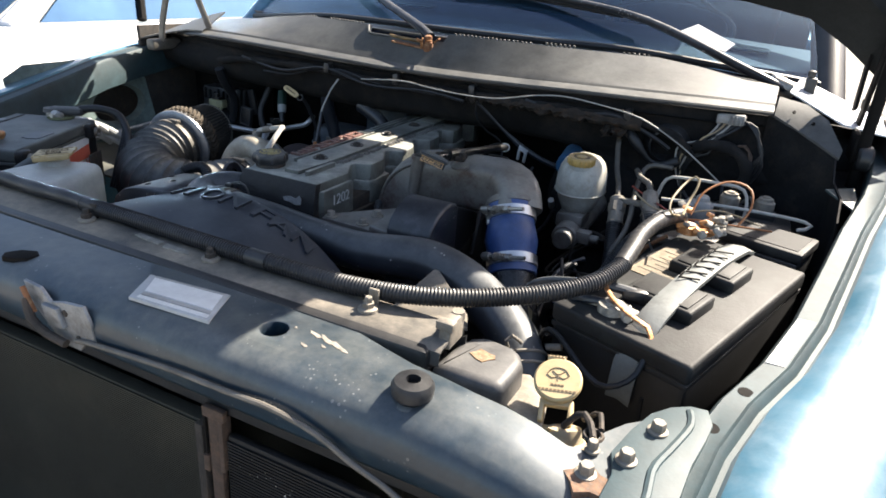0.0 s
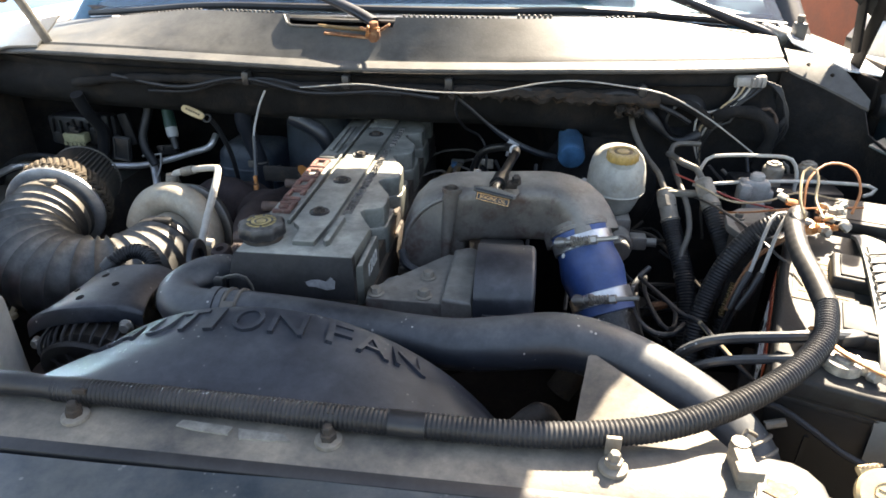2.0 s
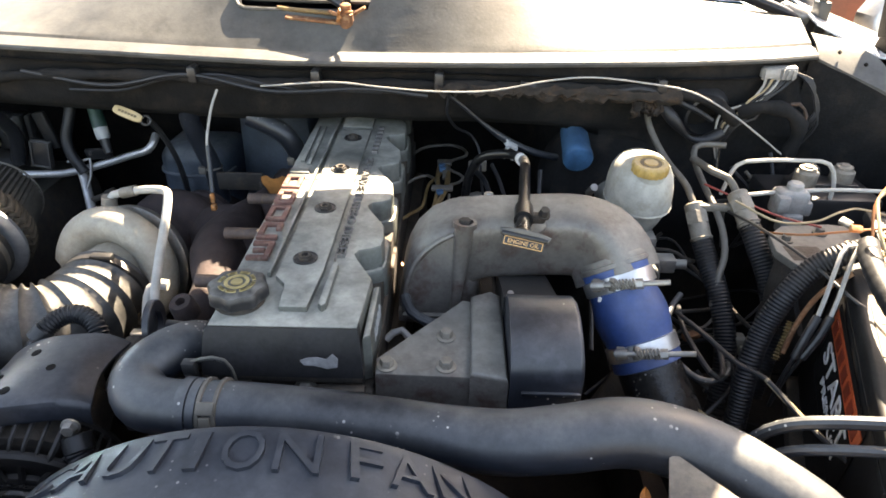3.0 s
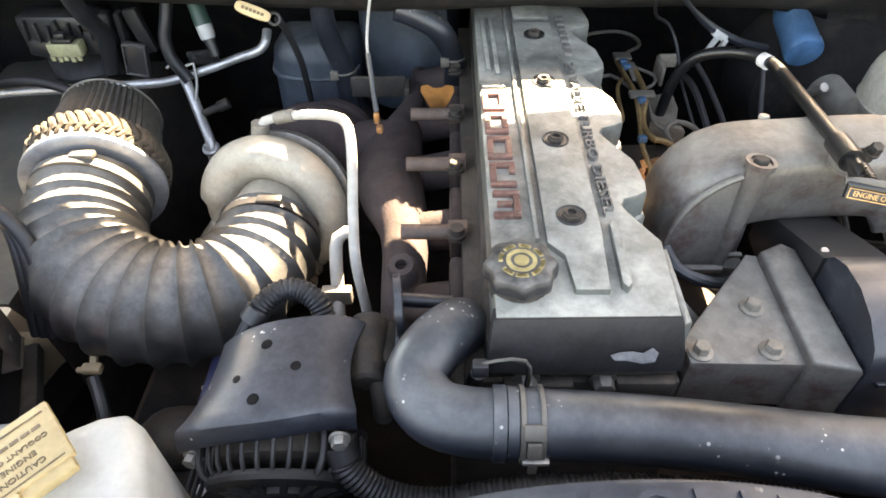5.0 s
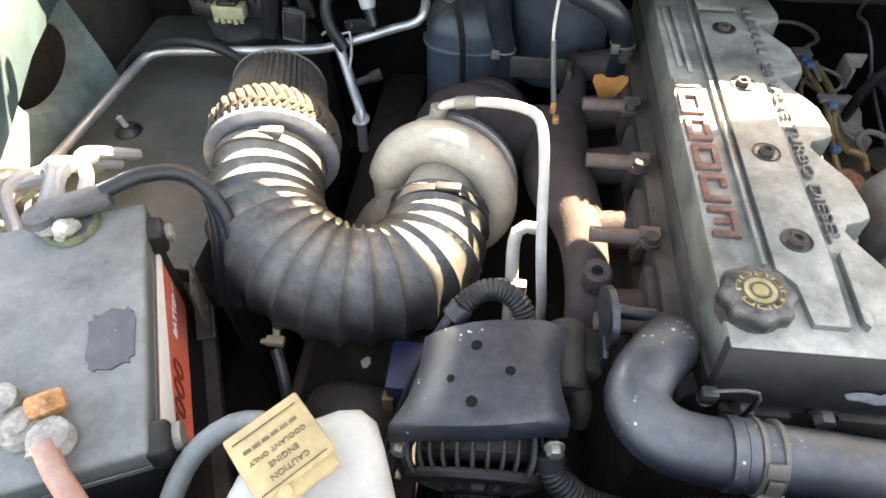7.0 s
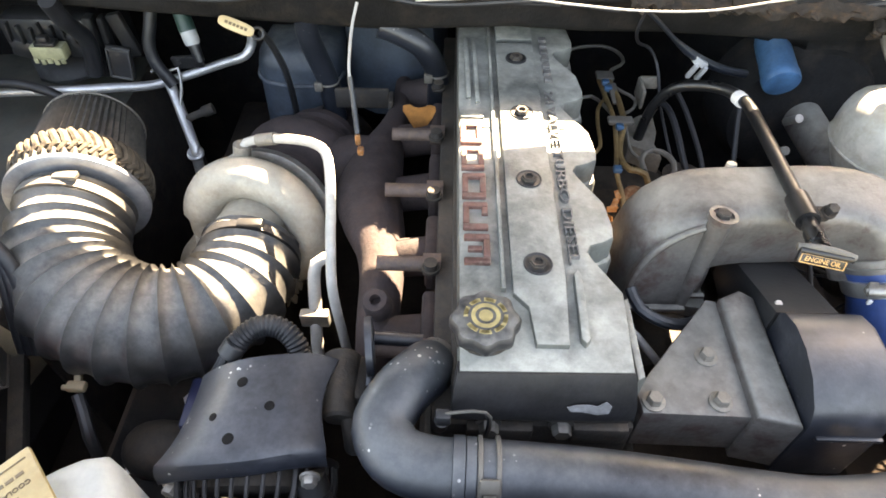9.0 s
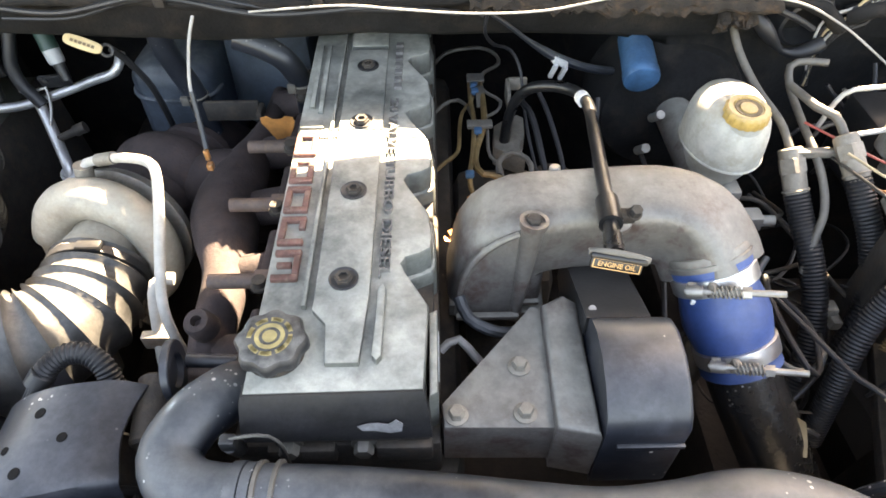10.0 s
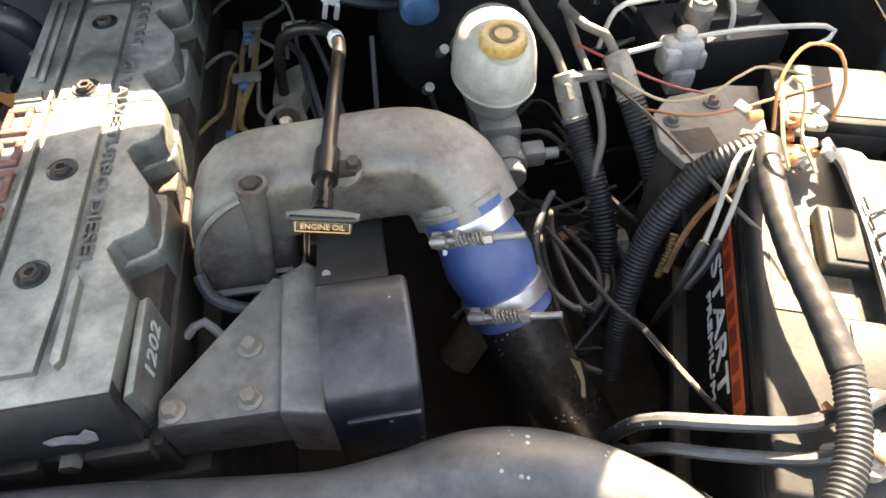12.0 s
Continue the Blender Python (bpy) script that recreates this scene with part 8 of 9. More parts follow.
def oval_panel():
    """Upright inner panel with an oval hole through it."""
    V, F, n = [], [], 40
    c = (0.308, 1.115)
    for k in range(n):
        t = 2 * math.pi * k / n
        V.append(Vector((-0.905, c[0] + 0.085 * math.cos(t), c[1] + 0.055 * math.sin(t))))
    for k in range(n):
        t = 2 * math.pi * k / n
        s = 1 / max(abs(math.cos(t)) / (0.105 if math.cos(t) > 0 else 0.30), abs(math.sin(t)) / 0.125)
        V.append(Vector((-0.905 + 0.03 * math.sin(t) * -1, c[0] + s * math.cos(t), c[1] + s * math.sin(t))))
    for k in range(n):
        t = 2 * math.pi * k / n
        V.append(Vector((-0.93, c[0] + 0.080 * math.cos(t), c[1] + 0.050 * math.sin(t))))
    for k in range(n):
        j = (k + 1) % n
        F += [(k, n + k, n + j, j), (k, j, 2 * n + j, 2 * n + k)]
    return V, F


part("inner_panel", oval_panel(), mat("pale_bay_paint", (0.16, 0.22, 0.21), 0.5, 0.0, 0.3, 12, dust_toplight=0.3, second=(0.05, 0.06, 0.06), bump=0.1), truck, "pale teal inner panel with an oval hole")
part("panel_back", box(-1.0, 0.33, 1.08, 0.01, 0.35, 0.24, 0.004), BLACKIRON, truck)
part("corner_wall", sheet([[(-0.915, 0.60, z), (-0.885, 0.640, z), (-0.80, 0.652, z), (-0.66, 0.662, z)] for z in (0.95, 1.05, 1.18, 1.29)], 0.003, (0, -1, 0)), FIREWALL, truck, "black rear corner of the engine bay", angle=50)
part("side_tray", sheet([[(x, y, 1.024 + 0.004 * noise.noise(Vector((x * 9, y * 9, 0)))) for x in (-0.91, -0.84, -0.76, -0.68, -0.62)] for y in (0.04, 0.15, 0.27, 0.4, 0.52, 0.62)], 0.005), TRAY, truck, "dusty olive metal side tray")
part("tray_wall", sheet([[(-0.62, y, 1.024) for y in (0.04, 0.3, 0.62)], [(-0.60, y, 0.98) for y in (0.04, 0.3, 0.62)], [(-0.58, y, 0.66) for y in (0.04, 0.3, 0.62)]], 0.004, (1, 0, 0)), BLACKIRON, truck)
st = thing("tray_stud", (-0.814, 0.287, 1.026), "pale plastic stud with a black nut on the tray", "stud")
part("nut", lathe((-0.814, 0.287, 1.025), (0, 0, 1), [(0, 0.020), (0.003, 0.019), (0.008, 0.013), (0.010, 0.012)], 22), PLASTIC, st)
part("pin", cyl((-0.814, 0.287, 1.033), (-0.817, 0.284, 1.052), 0.0045), GREYLBL, st)
sp = thing("refrigerant_pipe", (-0.7, 0.4, 1.03), "bare aluminium pipe bent along the tray", "pipe")
part("pipe", tube([(-0.90, 0.10, 1.035), (-0.872, 0.18, 1.045), (-0.848, 0.30, 1.058), (-0.832, 0.385, 1.068), (-0.820, 0.418, 1.072), (-0.785, 0.430, 1.073), (-0.70, 0.440, 1.072), (-0.62, 0.455, 1.070), (-0.56, 0.466, 1.069), (-0.50, 0.482, 1.080), (-0.445, 0.492, 1.096), (-0.412, 0.495, 1.106), (-0.400, 0.50, 1.118), (-0.398, 0.515, 1.13)], 0.0072, 14), TUBE, sp)
part("tee", join(tube([(-0.535, 0.475, 1.078), (-0.522, 0.455, 1.055), (-0.505, 0.425, 1.025), (-0.490, 0.398, 1.003), (-0.488, 0.388, 0.985), (-0.488, 0.382, 0.94)], 0.0082, 14), torus((-0.4885, 0.390, 0.995), (0, -0.4, 0.9), 0.010, 0.004, 18, 8)), TUBE, sp)
part("valve", join(cyl((-0.508, 0.43, 1.030), (-0.475, 0.440, 1.040), 0.006), cyl((-0.478, 0.439, 1.039), (-0.462, 0.444, 1.044), 0.009)), BLACKIRON, sp)
part("wire_clip", tube([(-0.560, 0.480, 1.085), (-0.545, 0.485, 1.092), (-0.53, 0.47, 1.09), (-0.515, 0.478, 1.095), (-0.51, 0.46, 1.07), (-0.512, 0.44, 1.05)], 0.0025, 8), STEEL, sp)
lc = thing("bare_connectors", (-0.80, 0.06, 1.07), "bundle of sunlit pale wires beside the battery", "wires")
for i in range(7):
    a = (-0.84 + 0.018 * i, -0.02 + 0.01 * i, 1.10)
    part("wire", tube([a, (a[0] + random.uniform(-0.03, 0.02), a[1] + 0.05, 1.12 + random.uniform(-0.01, 0.02)), (a[0] + random.uniform(-0.05, 0.03), a[1] + 0.11, 1.10), (a[0] - 0.03 + random.uniform(-0.03, 0.03), a[1] + 0.17, 1.05)], 0.008, 8), GREYLBL, lc)
# things lying deep in the bay
pl = thing("wire_plug", (-0.50, -0.03, 0.98), "small pale connector hanging in the bay", "connector")
part("plug", join(box(-0.500, -0.035, 1.005, 0.022, 0.012, 0.010, 0.003), box(-0.502, -0.020, 1.009, 0.008, 0.022, 0.008, 0.002, m=pose(0, 0, 0, 20, 0, 12)), box(-0.512, -0.036, 1.004, 0.010, 0.006, 0.006, 0.002)), BEIGEW, pl)
part("tail", tube([(-0.498, -0.042, 1.0), (-0.488, -0.062, 0.985), (-0.482, -0.078, 0.97), (-0.48, -0.09, 0.93)], 0.007, 10), PLASTIC, pl)
# Chips are coloured white in place of the sunlight on them.
for cx_, cy_, cz_ in ((-0.415, 0.010, 0.900), (-0.455, -0.085, 0.905), (-0.372, -0.135, 0.930)):
    single("pale_chip", prism([(cx_ + 0.006 * math.cos(k * 1.05) * (1 + 0.4 * math.sin(k * 2.3)), cy_ + 0.009 * math.sin(k * 1.05)) for k in range(6)], cz_, cz_ + 0.0025, 0.0006), WHITELBL, "small chip of debris low in the bay, white as if sunlit", "debris", "pale chips")
single("chip_ledge", join(box(-0.41, -0.06, 0.884, 0.16, 0.24, 0.032, 0.006), box(-0.41, -0.06, 0.868, 0.02, 0.2, 0.01, 0.002)), FIREWALL, "grimy black ledge on the frame rail", "ledge")
single("lower_hose", tube([(-0.47, -0.02, 0.80), (-0.44, -0.06, 0.90), (-0.40, -0.07, 0.92), (-0.36, -0.06, 0.88), (-0.34, -0.04, 0.75)], 0.035, 18), BLACKIRON, "black hose deep in the bay", "hose")
bl = thing("blue_sensor_box", (-0.31, -0.05, 1.0), "dark blue plastic sensor box behind the alternator", "sensor box")
part("body", box(-0.340, -0.06, 1.00, 0.05, 0.06, 0.05, 0.005), mat("dark_blue_plastic", (0.014, 0.02, 0.06), 0.5, 0, 0.2, 20, bump=0.1), bl)
part("stripe", box(-0.362, -0.088, 0.99, 0.012, 0.012, 0.03, 0.001), CLAY, bl)
part("post", box(-0.345, -0.06, 0.84, 0.03, 0.04, 0.34, 0.004), BLACKIRON, bl)

# ---- along the firewall ----
def fw_face(x):
    return 0.364 + (cowl_front(x) - 0.345) * 0.8


fl = thing("firewall_loom", (0.1, 0.36, 1.27), "black taped wiring loom clipped along the firewall", "wire loom")
part("loom", tube([(-0.62, fw_face(-0.62) - 0.004, 1.262), (-0.50, fw_face(-0.5) - 0.006, 1.278), (-0.3, fw_face(-0.3) - 0.008, 1.285), (-0.1, fw_face(-0.1) - 0.008, 1.280), (0.1, fw_face(0.1) - 0.010, 1.282), (0.3, fw_face(0.3) - 0.012, 1.285), (0.45, fw_face(0.45) - 0.014, 1.285), (0.55, fw_face(0.55) - 0.014, 1.270), (0.60, fw_face(0.6) - 0.014, 1.235)], lambda t: 0.0085 + 0.0012 * math.sin(t * 60) + 0.0008 * math.sin(t * 173), 12, step=0.008), FIREWALL, fl)
part("thin_wire", tube([(-0.52, fw_face(-0.52) - 0.012, 1.285), (-0.38, fw_face(-0.38) - 0.016, 1.270), (-0.25, fw_face(-0.25) - 0.018, 1.292), (-0.12, fw_face(-0.12) - 0.016, 1.270), (0.02, fw_face(0.02) - 0.016, 1.276), (0.12, fw_face(0.12) - 0.018, 1.268)], 0.0035, 8), RUBBER, fl)
part("thin_wire", tube([(0.26, fw_face(0.26) - 0.016, 1.292), (0.36, fw_face(0.36) - 0.018, 1.276), (0.44, fw_face(0.44) - 0.02, 1.290), (0.52, fw_face(0.52) - 0.02, 1.262), (0.56, fw_face(0.56) - 0.02, 1.24)], 0.004, 8), RUBBER, fl)
part("upper_wire", tube([(-0.45, fw_face(-0.45) - 0.008, 1.258), (-0.36, fw_face(-0.36) - 0.012, 1.262), (-0.28, fw_face(-0.28) - 0.014, 1.284), (-0.2, fw_face(-0.2) - 0.014, 1.292), (-0.1, fw_face(-0.1) - 0.014, 1.276), (0.05, fw_face(0.05) - 0.014, 1.270)], 0.0022, 6), RUBBER, fl)
for x in (-0.24, -0.05, 0.137, 0.47):
    part("clip", join(box(x, fw_face(x) - 0.012, 1.292, 0.014, 0.022, 0.024, 0.003), cyl((x, fw_face(x) - 0.02, 1.30), (x, fw_face(x) + 0.01, 1.30), 0.005)), PLASTIC, fl)
hc = thing("hood_cable", (0.3, 0.33, 1.29), "thin grey cable hanging along the firewall", "cable")
part("cable", tube([(-0.13, 0.334, 1.284), (-0.02, 0.322, 1.296), (0.05, 0.318, 1.292), (0.13, 0.312, 1.289), (0.212, 0.308, 1.293), (0.292, 0.302, 1.311), (0.352, 0.300, 1.318), (0.42, 0.300, 1.313), (0.50, 0.305, 1.299), (0.571, 0.318, 1.263), (0.623, 0.32, 1.229), (0.664, 0.32, 1.20)], 0.0013, 8), GREYW, hc)
fc = thing("throttle_cable", (0.25, 0.38, 1.2), "grey throttle cable with a fork clip behind the engine", "cable")
part("cable", tube([(0.150, 0.352, 1.272), (0.175, 0.362, 1.250), (0.212, 0.378, 1.214), (0.250, 0.392, 1.184), (0.30, 0.405, 1.158), (0.36, 0.42, 1.14)], lambda t: 0.003 + 0.003 * min(1.0, max(0.0, (t - 0.3) * 6)), 10), HOSE, fc)
part("clip", join(box(0.248, 0.386, 1.166, 0.006, 0.006, 0.026, 0.001, m=pose(0, 0, 0, 20, 12, 0)), box(0.262, 0.388, 1.162, 0.006, 0.006, 0.026, 0.001, m=pose(0, 0, 0, 20, 12, 0)), box(0.256, 0.390, 1.178, 0.022, 0.012, 0.010, 0.002, m=pose(0, 0, 0, 0, 30, 10))), GREYLBL, fc)
part("thin_cable", tube([(0.152, 0.350, 1.27), (0.150, 0.36, 1.24), (0.165, 0.39, 1.205), (0.190, 0.41, 1.185), (0.205, 0.40, 1.16), (0.208, 0.36, 1.13), (0.215, 0.30, 1.10), (0.23, 0.24, 1.06)], 0.0022, 8), RUBBER, fc)
lb = thing("firewall_connector", (0.67, 0.40, 1.24), "pale grey connector block with wires on the firewall", "connector")
part("block", join(box(0.652, 0.378, 1.309, 0.050, 0.016, 0.020, 0.004, m=pose(0, 0, 0, 0, -5, -12)), box(0.640, 0.376, 1.310, 0.022, 0.020, 0.016, 0.003, m=pose(0, 0, 0, 0, -5, -12))), CONNGREY, lb)
for i in range(6):
    part("rib", box(0.634 + 0.007 * i, 0.372 - 0.0013 * i, 1.309, 0.0025, 0.004, 0.015, 0.0005, m=pose(0, 0, 0, 0, 0, -12)), CONNGREY, lb)
for k in range(9):
    u, w = random.uniform(-1, 1), random.uniform(-1, 1)
    part("wire", tube([(0.634 + 0.005 * k, 0.374, 1.301), (0.626 + 0.004 * k + 0.003 * u, 0.366, 1.286), (0.606 + 0.004 * k + 0.007 * u, 0.362, 1.268 + 0.005 * w), (0.582 + 0.005 * k + 0.010 * w, 0.360, 1.250 + 0.006 * u), (0.572 + 0.004 * k, 0.362, 1.225 + 0.006 * w), (0.585 + 0.006 * w, 0.37, 1.19), (0.60 + 0.008 * u, 0.38, 1.14)], 0.0019, 6), (GREYW, RUBBER, BEIGEW, RUBBER, GREYW, RUBBER, RUBBER, RUBBER, RUBBER)[k], lb)
for k in range(4):
    u = random.uniform(-1, 1)
    part("wire", tube([(0.676, 0.372, 1.310), (0.690 + 0.003 * k, 0.364, 1.302), (0.705 + 0.004 * u, 0.360, 1.280), (0.712 + 0.008 * u, 0.358, 1.258), (0.704 + 0.006 * k, 0.358, 1.228 + 0.01 * u), (0.690 + 0.004 * k, 0.37, 1.18)], 0.0026, 6), RUBBER, lb)
part("torn_tape", tube([(0.676, 0.362, 1.266), (0.688, 0.356, 1.268), (0.697, 0.354, 1.258), (0.703, 0.354, 1.242)], lambda t: 0.005 + 0.002 * math.sin(t * 11), 8, flat=(1.0, 0.5)), RUSTY, lb, "frayed brown tape")
part("harness", tube([(0.60, 0.366, 1.25), (0.64, 0.358, 1.262), (0.68, 0.356, 1.252), (0.70, 0.358, 1.222), (0.69, 0.368, 1.16)], lambda t: 0.011 + 0.002 * math.sin(t * 25), 12), FIREWALL, lb, "black taped harness")
gr = thing("column_grommet", (0.54, 0.36, 1.2), "dark round opening in a rubber boot on the firewall", "grommet")
part("boot", lathe((0.548, 0.395, 1.250), (0.1, -0.95, -0.15), [(0, 0.050), (0.01, 0.046), (0.022, 0.038), (0.036, 0.034), (0.038, 0.030), (0.004, 0.028)], 32), RUBBER, gr)
part("hole", lathe((0.549, 0.390, 1.2495), (0.1, -0.95, -0.15), [(0, 0.0285), (0.002, 0.0285)], 24), INK, gr)
part("rag", tube([(0.478, 0.352, 1.262), (0.492, 0.346, 1.248), (0.512, 0.345, 1.228), (0.530, 0.350, 1.212), (0.555, 0.352, 1.208), (0.58, 0.352, 1.222)], lambda t: 0.007 + 0.003 * math.sin(t * 9), 12), RUBBER, gr)
ru = thing("torn_matting", (0.33, 0.35, 1.2), "torn rust-brown sound matting on the firewall", "matting")
MATTING = mat("burnt_matting", (0.020, 0.016, 0.013), 0.95, 0, 0.5, 30, dust_toplight=0.3, dust_toplight_col=(0.09, 0.065, 0.045), second=(0.085, 0.045, 0.022), bump=0.8)
for x0, x1, z0, z1 in ((0.13, 0.30, 1.290, 1.272), (0.25, 0.50, 1.292, 1.268), (0.43, 0.475, 1.272, 1.250)):
    rr = []
    for a in range(9):
        row = []
        for b in range(33):
            q = Vector((x0 * 7 + b * 0.45, a * 0.5, x1 * 5))
            x = x0 + (x1 - x0) * b / 32 + (0.012 * noise.noise(q + Vector((9, 0, 0))) if x1 - x0 < 0.1 else 0) * a / 8
            v = a / 8
            rag = 0.009 * noise.noise(Vector((b * 0.55 + x0 * 30, 1.3, 2))) + 0.010 * noise.noise(Vector((b * 1.4, x0 * 9, 7)))
            row.append((x, fw_face(x) - 0.012 - 0.020 * math.sin(v * 2.6) - 0.010 * noise.noise(q), z0 + (z1 - z0 + rag) * v))
        rr.append(row)
    part("flap", sheet(rr, 0.004, (0, -1, 0)), MATTING, ru, angle=60)

# blower housing and heater hoses behind the turbo
hv = thing("blower_housing", (-0.30, 0.60, 0.95), "dusty blue-grey heater and blower housing", "heater housing")
part("case", prism([(-0.405, 0.545), (-0.400, 0.515), (-0.38, 0.495), (-0.34, 0.485), (-0.300, 0.487), (-0.272, 0.500), (-0.262, 0.53), (-0.262, 0.62), (-0.40, 0.62)], 0.93, 1.108, 0.026, 5, 0.05), HVAC, hv, angle=50)
part("duct", prism([(-0.27, 0.60), (-0.255, 0.555), (-0.215, 0.530), (-0.16, 0.522), (-0.11, 0.535), (-0.09, 0.58), (-0.09, 0.70), (-0.27, 0.70)], 0.98, 1.192, 0.045, 6, 0.10), HVAC, hv, angle=50)
part("seam", tube([(-0.4045, 0.545, 1.060), (-0.399, 0.515, 1.060), (-0.38, 0.4955, 1.060), (-0.34, 0.4855, 1.060), (-0.300, 0.4875, 1.060), (-0.272, 0.5005, 1.060), (-0.262, 0.53, 1.060)], 0.0035, 8), HVAC, hv)
for k, pts in enumerate(([(-0.285, 0.425, 1.215), (-0.290, 0.43, 1.19), (-0.284, 0.438, 1.15), (-0.272, 0.442, 1.10), (-0.266, 0.445, 1.03)], [(-0.185, 0.42, 1.205), (-0.160, 0.42, 1.195), (-0.125, 0.42, 1.172), (-0.106, 0.424, 1.13), (-0.104, 0.43, 1.09), (-0.108, 0.44, 1.03)], [(-0.62, 0.40, 1.24), (-0.622, 0.42, 1.20), (-0.624, 0.455, 1.15), (-0.640, 0.465, 1.09)])):
    h = thing("heater_hose", pts[-1], "dusty black heater hose", "hose", "heater hoses")
    part("hose", tube(pts, 0.0165 if k < 2 else 0.012, 16, step=0.01), HOSE if k < 2 else RUBBER, h)
    if k < 2:
        c = Vector(pts[3])
        part("clamp", join(torus(c, (0, 0.05, 1), 0.0168, 0.0018, 24, 6), box(c.x - 0.012, c.y - 0.016, c.z, 0.012, 0.006, 0.014, 0.001)), GRIMETUBE, h)
rd = thing("sensor_rod", (-0.21, 0.30, 1.1), "pale thin wire hanging above the manifold", "wire")
part("upper", tube([(-0.203, 0.350, 1.272), (-0.209, 0.330, 1.25), (-0.213, 0.305, 1.215), (-0.212, 0.295, 1.20)], 0.0020, 8), GREYW, rd)
part("lower", tube([(-0.212, 0.297, 1.202), (-0.209, 0.285, 1.175), (-0.206, 0.272, 1.15), (-0.204, 0.264, 1.138)], 0.0036, 8), HOSE, rd)
part("terminal", join(box(-0.204, 0.260, 1.132, 0.007, 0.006, 0.016, 0.002), box(-0.200, 0.250, 1.122, 0.008, 0.010, 0.010, 0.002)), COPPER, rd)
hb = thing("manifold_bracket", (-0.2, 0.40, 1.1), "black steel bracket behind the turbocharger", "bracket")
part("bar", join(box(-0.225, 0.432, 1.078, 0.092, 0.006, 0.034, 0.002), box(-0.175, 0.42, 1.06, 0.008, 0.03, 0.06, 0.002)), BLACKIRON, hb)
yd = thing("transmission_dipstick", (-0.36, 0.37, 1.1), "transmission dipstick with a faded yellow handle", "dipstick")
part("handle", move(join(prism([(0.024 * math.copysign(abs(math.cos(k * 0.3142)) ** 0.6, math.cos(k * 0.3142)), 0.008 * math.copysign(abs(math.sin(k * 0.3142)) ** 0.6, math.sin(k * 0.3142))) for k in range(20)], -0.002, 0.002, 0.001)), pose(-0.374, 0.391, 1.215, 48, 22, -4)), CAPYEL, yd, "faded yellow handle")
part("print_bar", move(join(*[box(-0.013 + 0.0052 * i, 0.0, 0.0022, 0.004, 0.004, 0.0006, 0) for i in range(6)]), pose(-0.374, 0.391, 1.215, 48, 22, -4)), FADED, yd)
part("ring", torus((-0.348, 0.394, 1.203), (0.1, -0.8, 0.5), 0.0075, 0.0022, 20, 8), PLASTIC, yd)
part("tube", tube([(-0.346, 0.402, 1.20), (-0.340, 0.42, 1.17), (-0.335, 0.45, 1.10), (-0.335, 0.47, 0.98)], 0.005, 8), PLASTIC, yd)
gp = thing("green_plug", (-0.49, 0.49, 1.07), "dark green plug with a pale collar", "plug")
part("plug", join(cyl((-0.497, 0.50, 1.165), (-0.487, 0.485, 1.13), 0.012, 0.013)), mat("dark_green_plastic", (0.02, 0.06, 0.05), 0.5, 0, 0.2, 20, bump=0.1), gp)
part("collar", join(cyl((-0.487, 0.485, 1.131), (-0.482, 0.478, 1.115), 0.0125, 0.012), cyl((-0.4825, 0.4785, 1.116), (-0.4815, 0.477, 1.112), 0.011)), GREYLBL, gp)
part("tip", join(cyl((-0.482, 0.478, 1.114), (-0.474, 0.468, 1.088), 0.009, 0.007)), PLASTIC, gp)
rl = thing("relay_cluster", (-0.66, 0.50, 1.05), "black relay cluster with a faded label", "relays")
part("holder", join(box(-0.700, 0.505, 1.142, 0.135, 0.05, 0.055, 0.008), box(-0.742, 0.492, 1.120, 0.040, 0.035, 0.030, 0.006, m=pose(0, 0, 0, 0, 14, 0)), box(-0.655, 0.492, 1.128, 0.040, 0.035, 0.040, 0.006)), PLASTIC, rl)
for i in range(7):
    part("rib", box(-0.752 + 0.0165 * i, 0.478, 1.150 - 0.004 * (i % 3), 0.004, 0.012, 0.030, 0.001, m=pose(0, 0, 0, 0, random.uniform(-10, 10), 0)), BATTOP, rl)
cn = part("connector", join(box(-0.692, 0.462, 1.129, 0.050, 0.022, 0.022, 0.003), *[box(-0.712 + 0.010 * i, 0.4505, 1.118 - 0.002 * (i % 2), 0.007, 0.004, 0.008, 0.001) for i in range(5)]), mat("faded_yellow_plastic", (0.30, 0.29, 0.17), 0.6, 0, 0.3, 40, dust_toplight=0.4, dust_toplight_col=(0.2, 0.19, 0.14), bump=0.1), rl, "faded yellow connector")
part("clip", join(box(-0.690, 0.458, 1.1445, 0.030, 0.018, 0.006, 0.001), box(-0.690, 0.455, 1.152, 0.016, 0.012, 0.010, 0.002)), PLASTIC, cn)
part("flap", sheet([[(-0.752, 0.492, 1.108), (-0.738, 0.474, 1.090), (-0.730, 0.462, 1.080)], [(-0.715, 0.490, 1.106), (-0.710, 0.466, 1.090), (-0.705, 0.458, 1.076)], [(-0.680, 0.490, 1.106), (-0.678, 0.466, 1.092), (-0.676, 0.460, 1.080)], [(-0.655, 0.495, 1.104), (-0.652, 0.480, 1.090), (-0.652, 0.475, 1.080)]], 0.005), BATTOP, rl, "dusty black cover flap")
for x, wd in ((-0.630, 0.014), (-0.611, 0.009)):
    part("bar", box(x, 0.485, 1.125, wd, 0.02, 0.10, 0.003, m=pose(0, 0, 0, 0, 4, 0)), BATTOP, rl)
pl = part("plate", box(-0.598, 0.474, 1.104, 0.038, 0.010, 0.056, 0.004, m=pose(0, 0, 0, 0, 10, 0)), PLASTIC, rl)
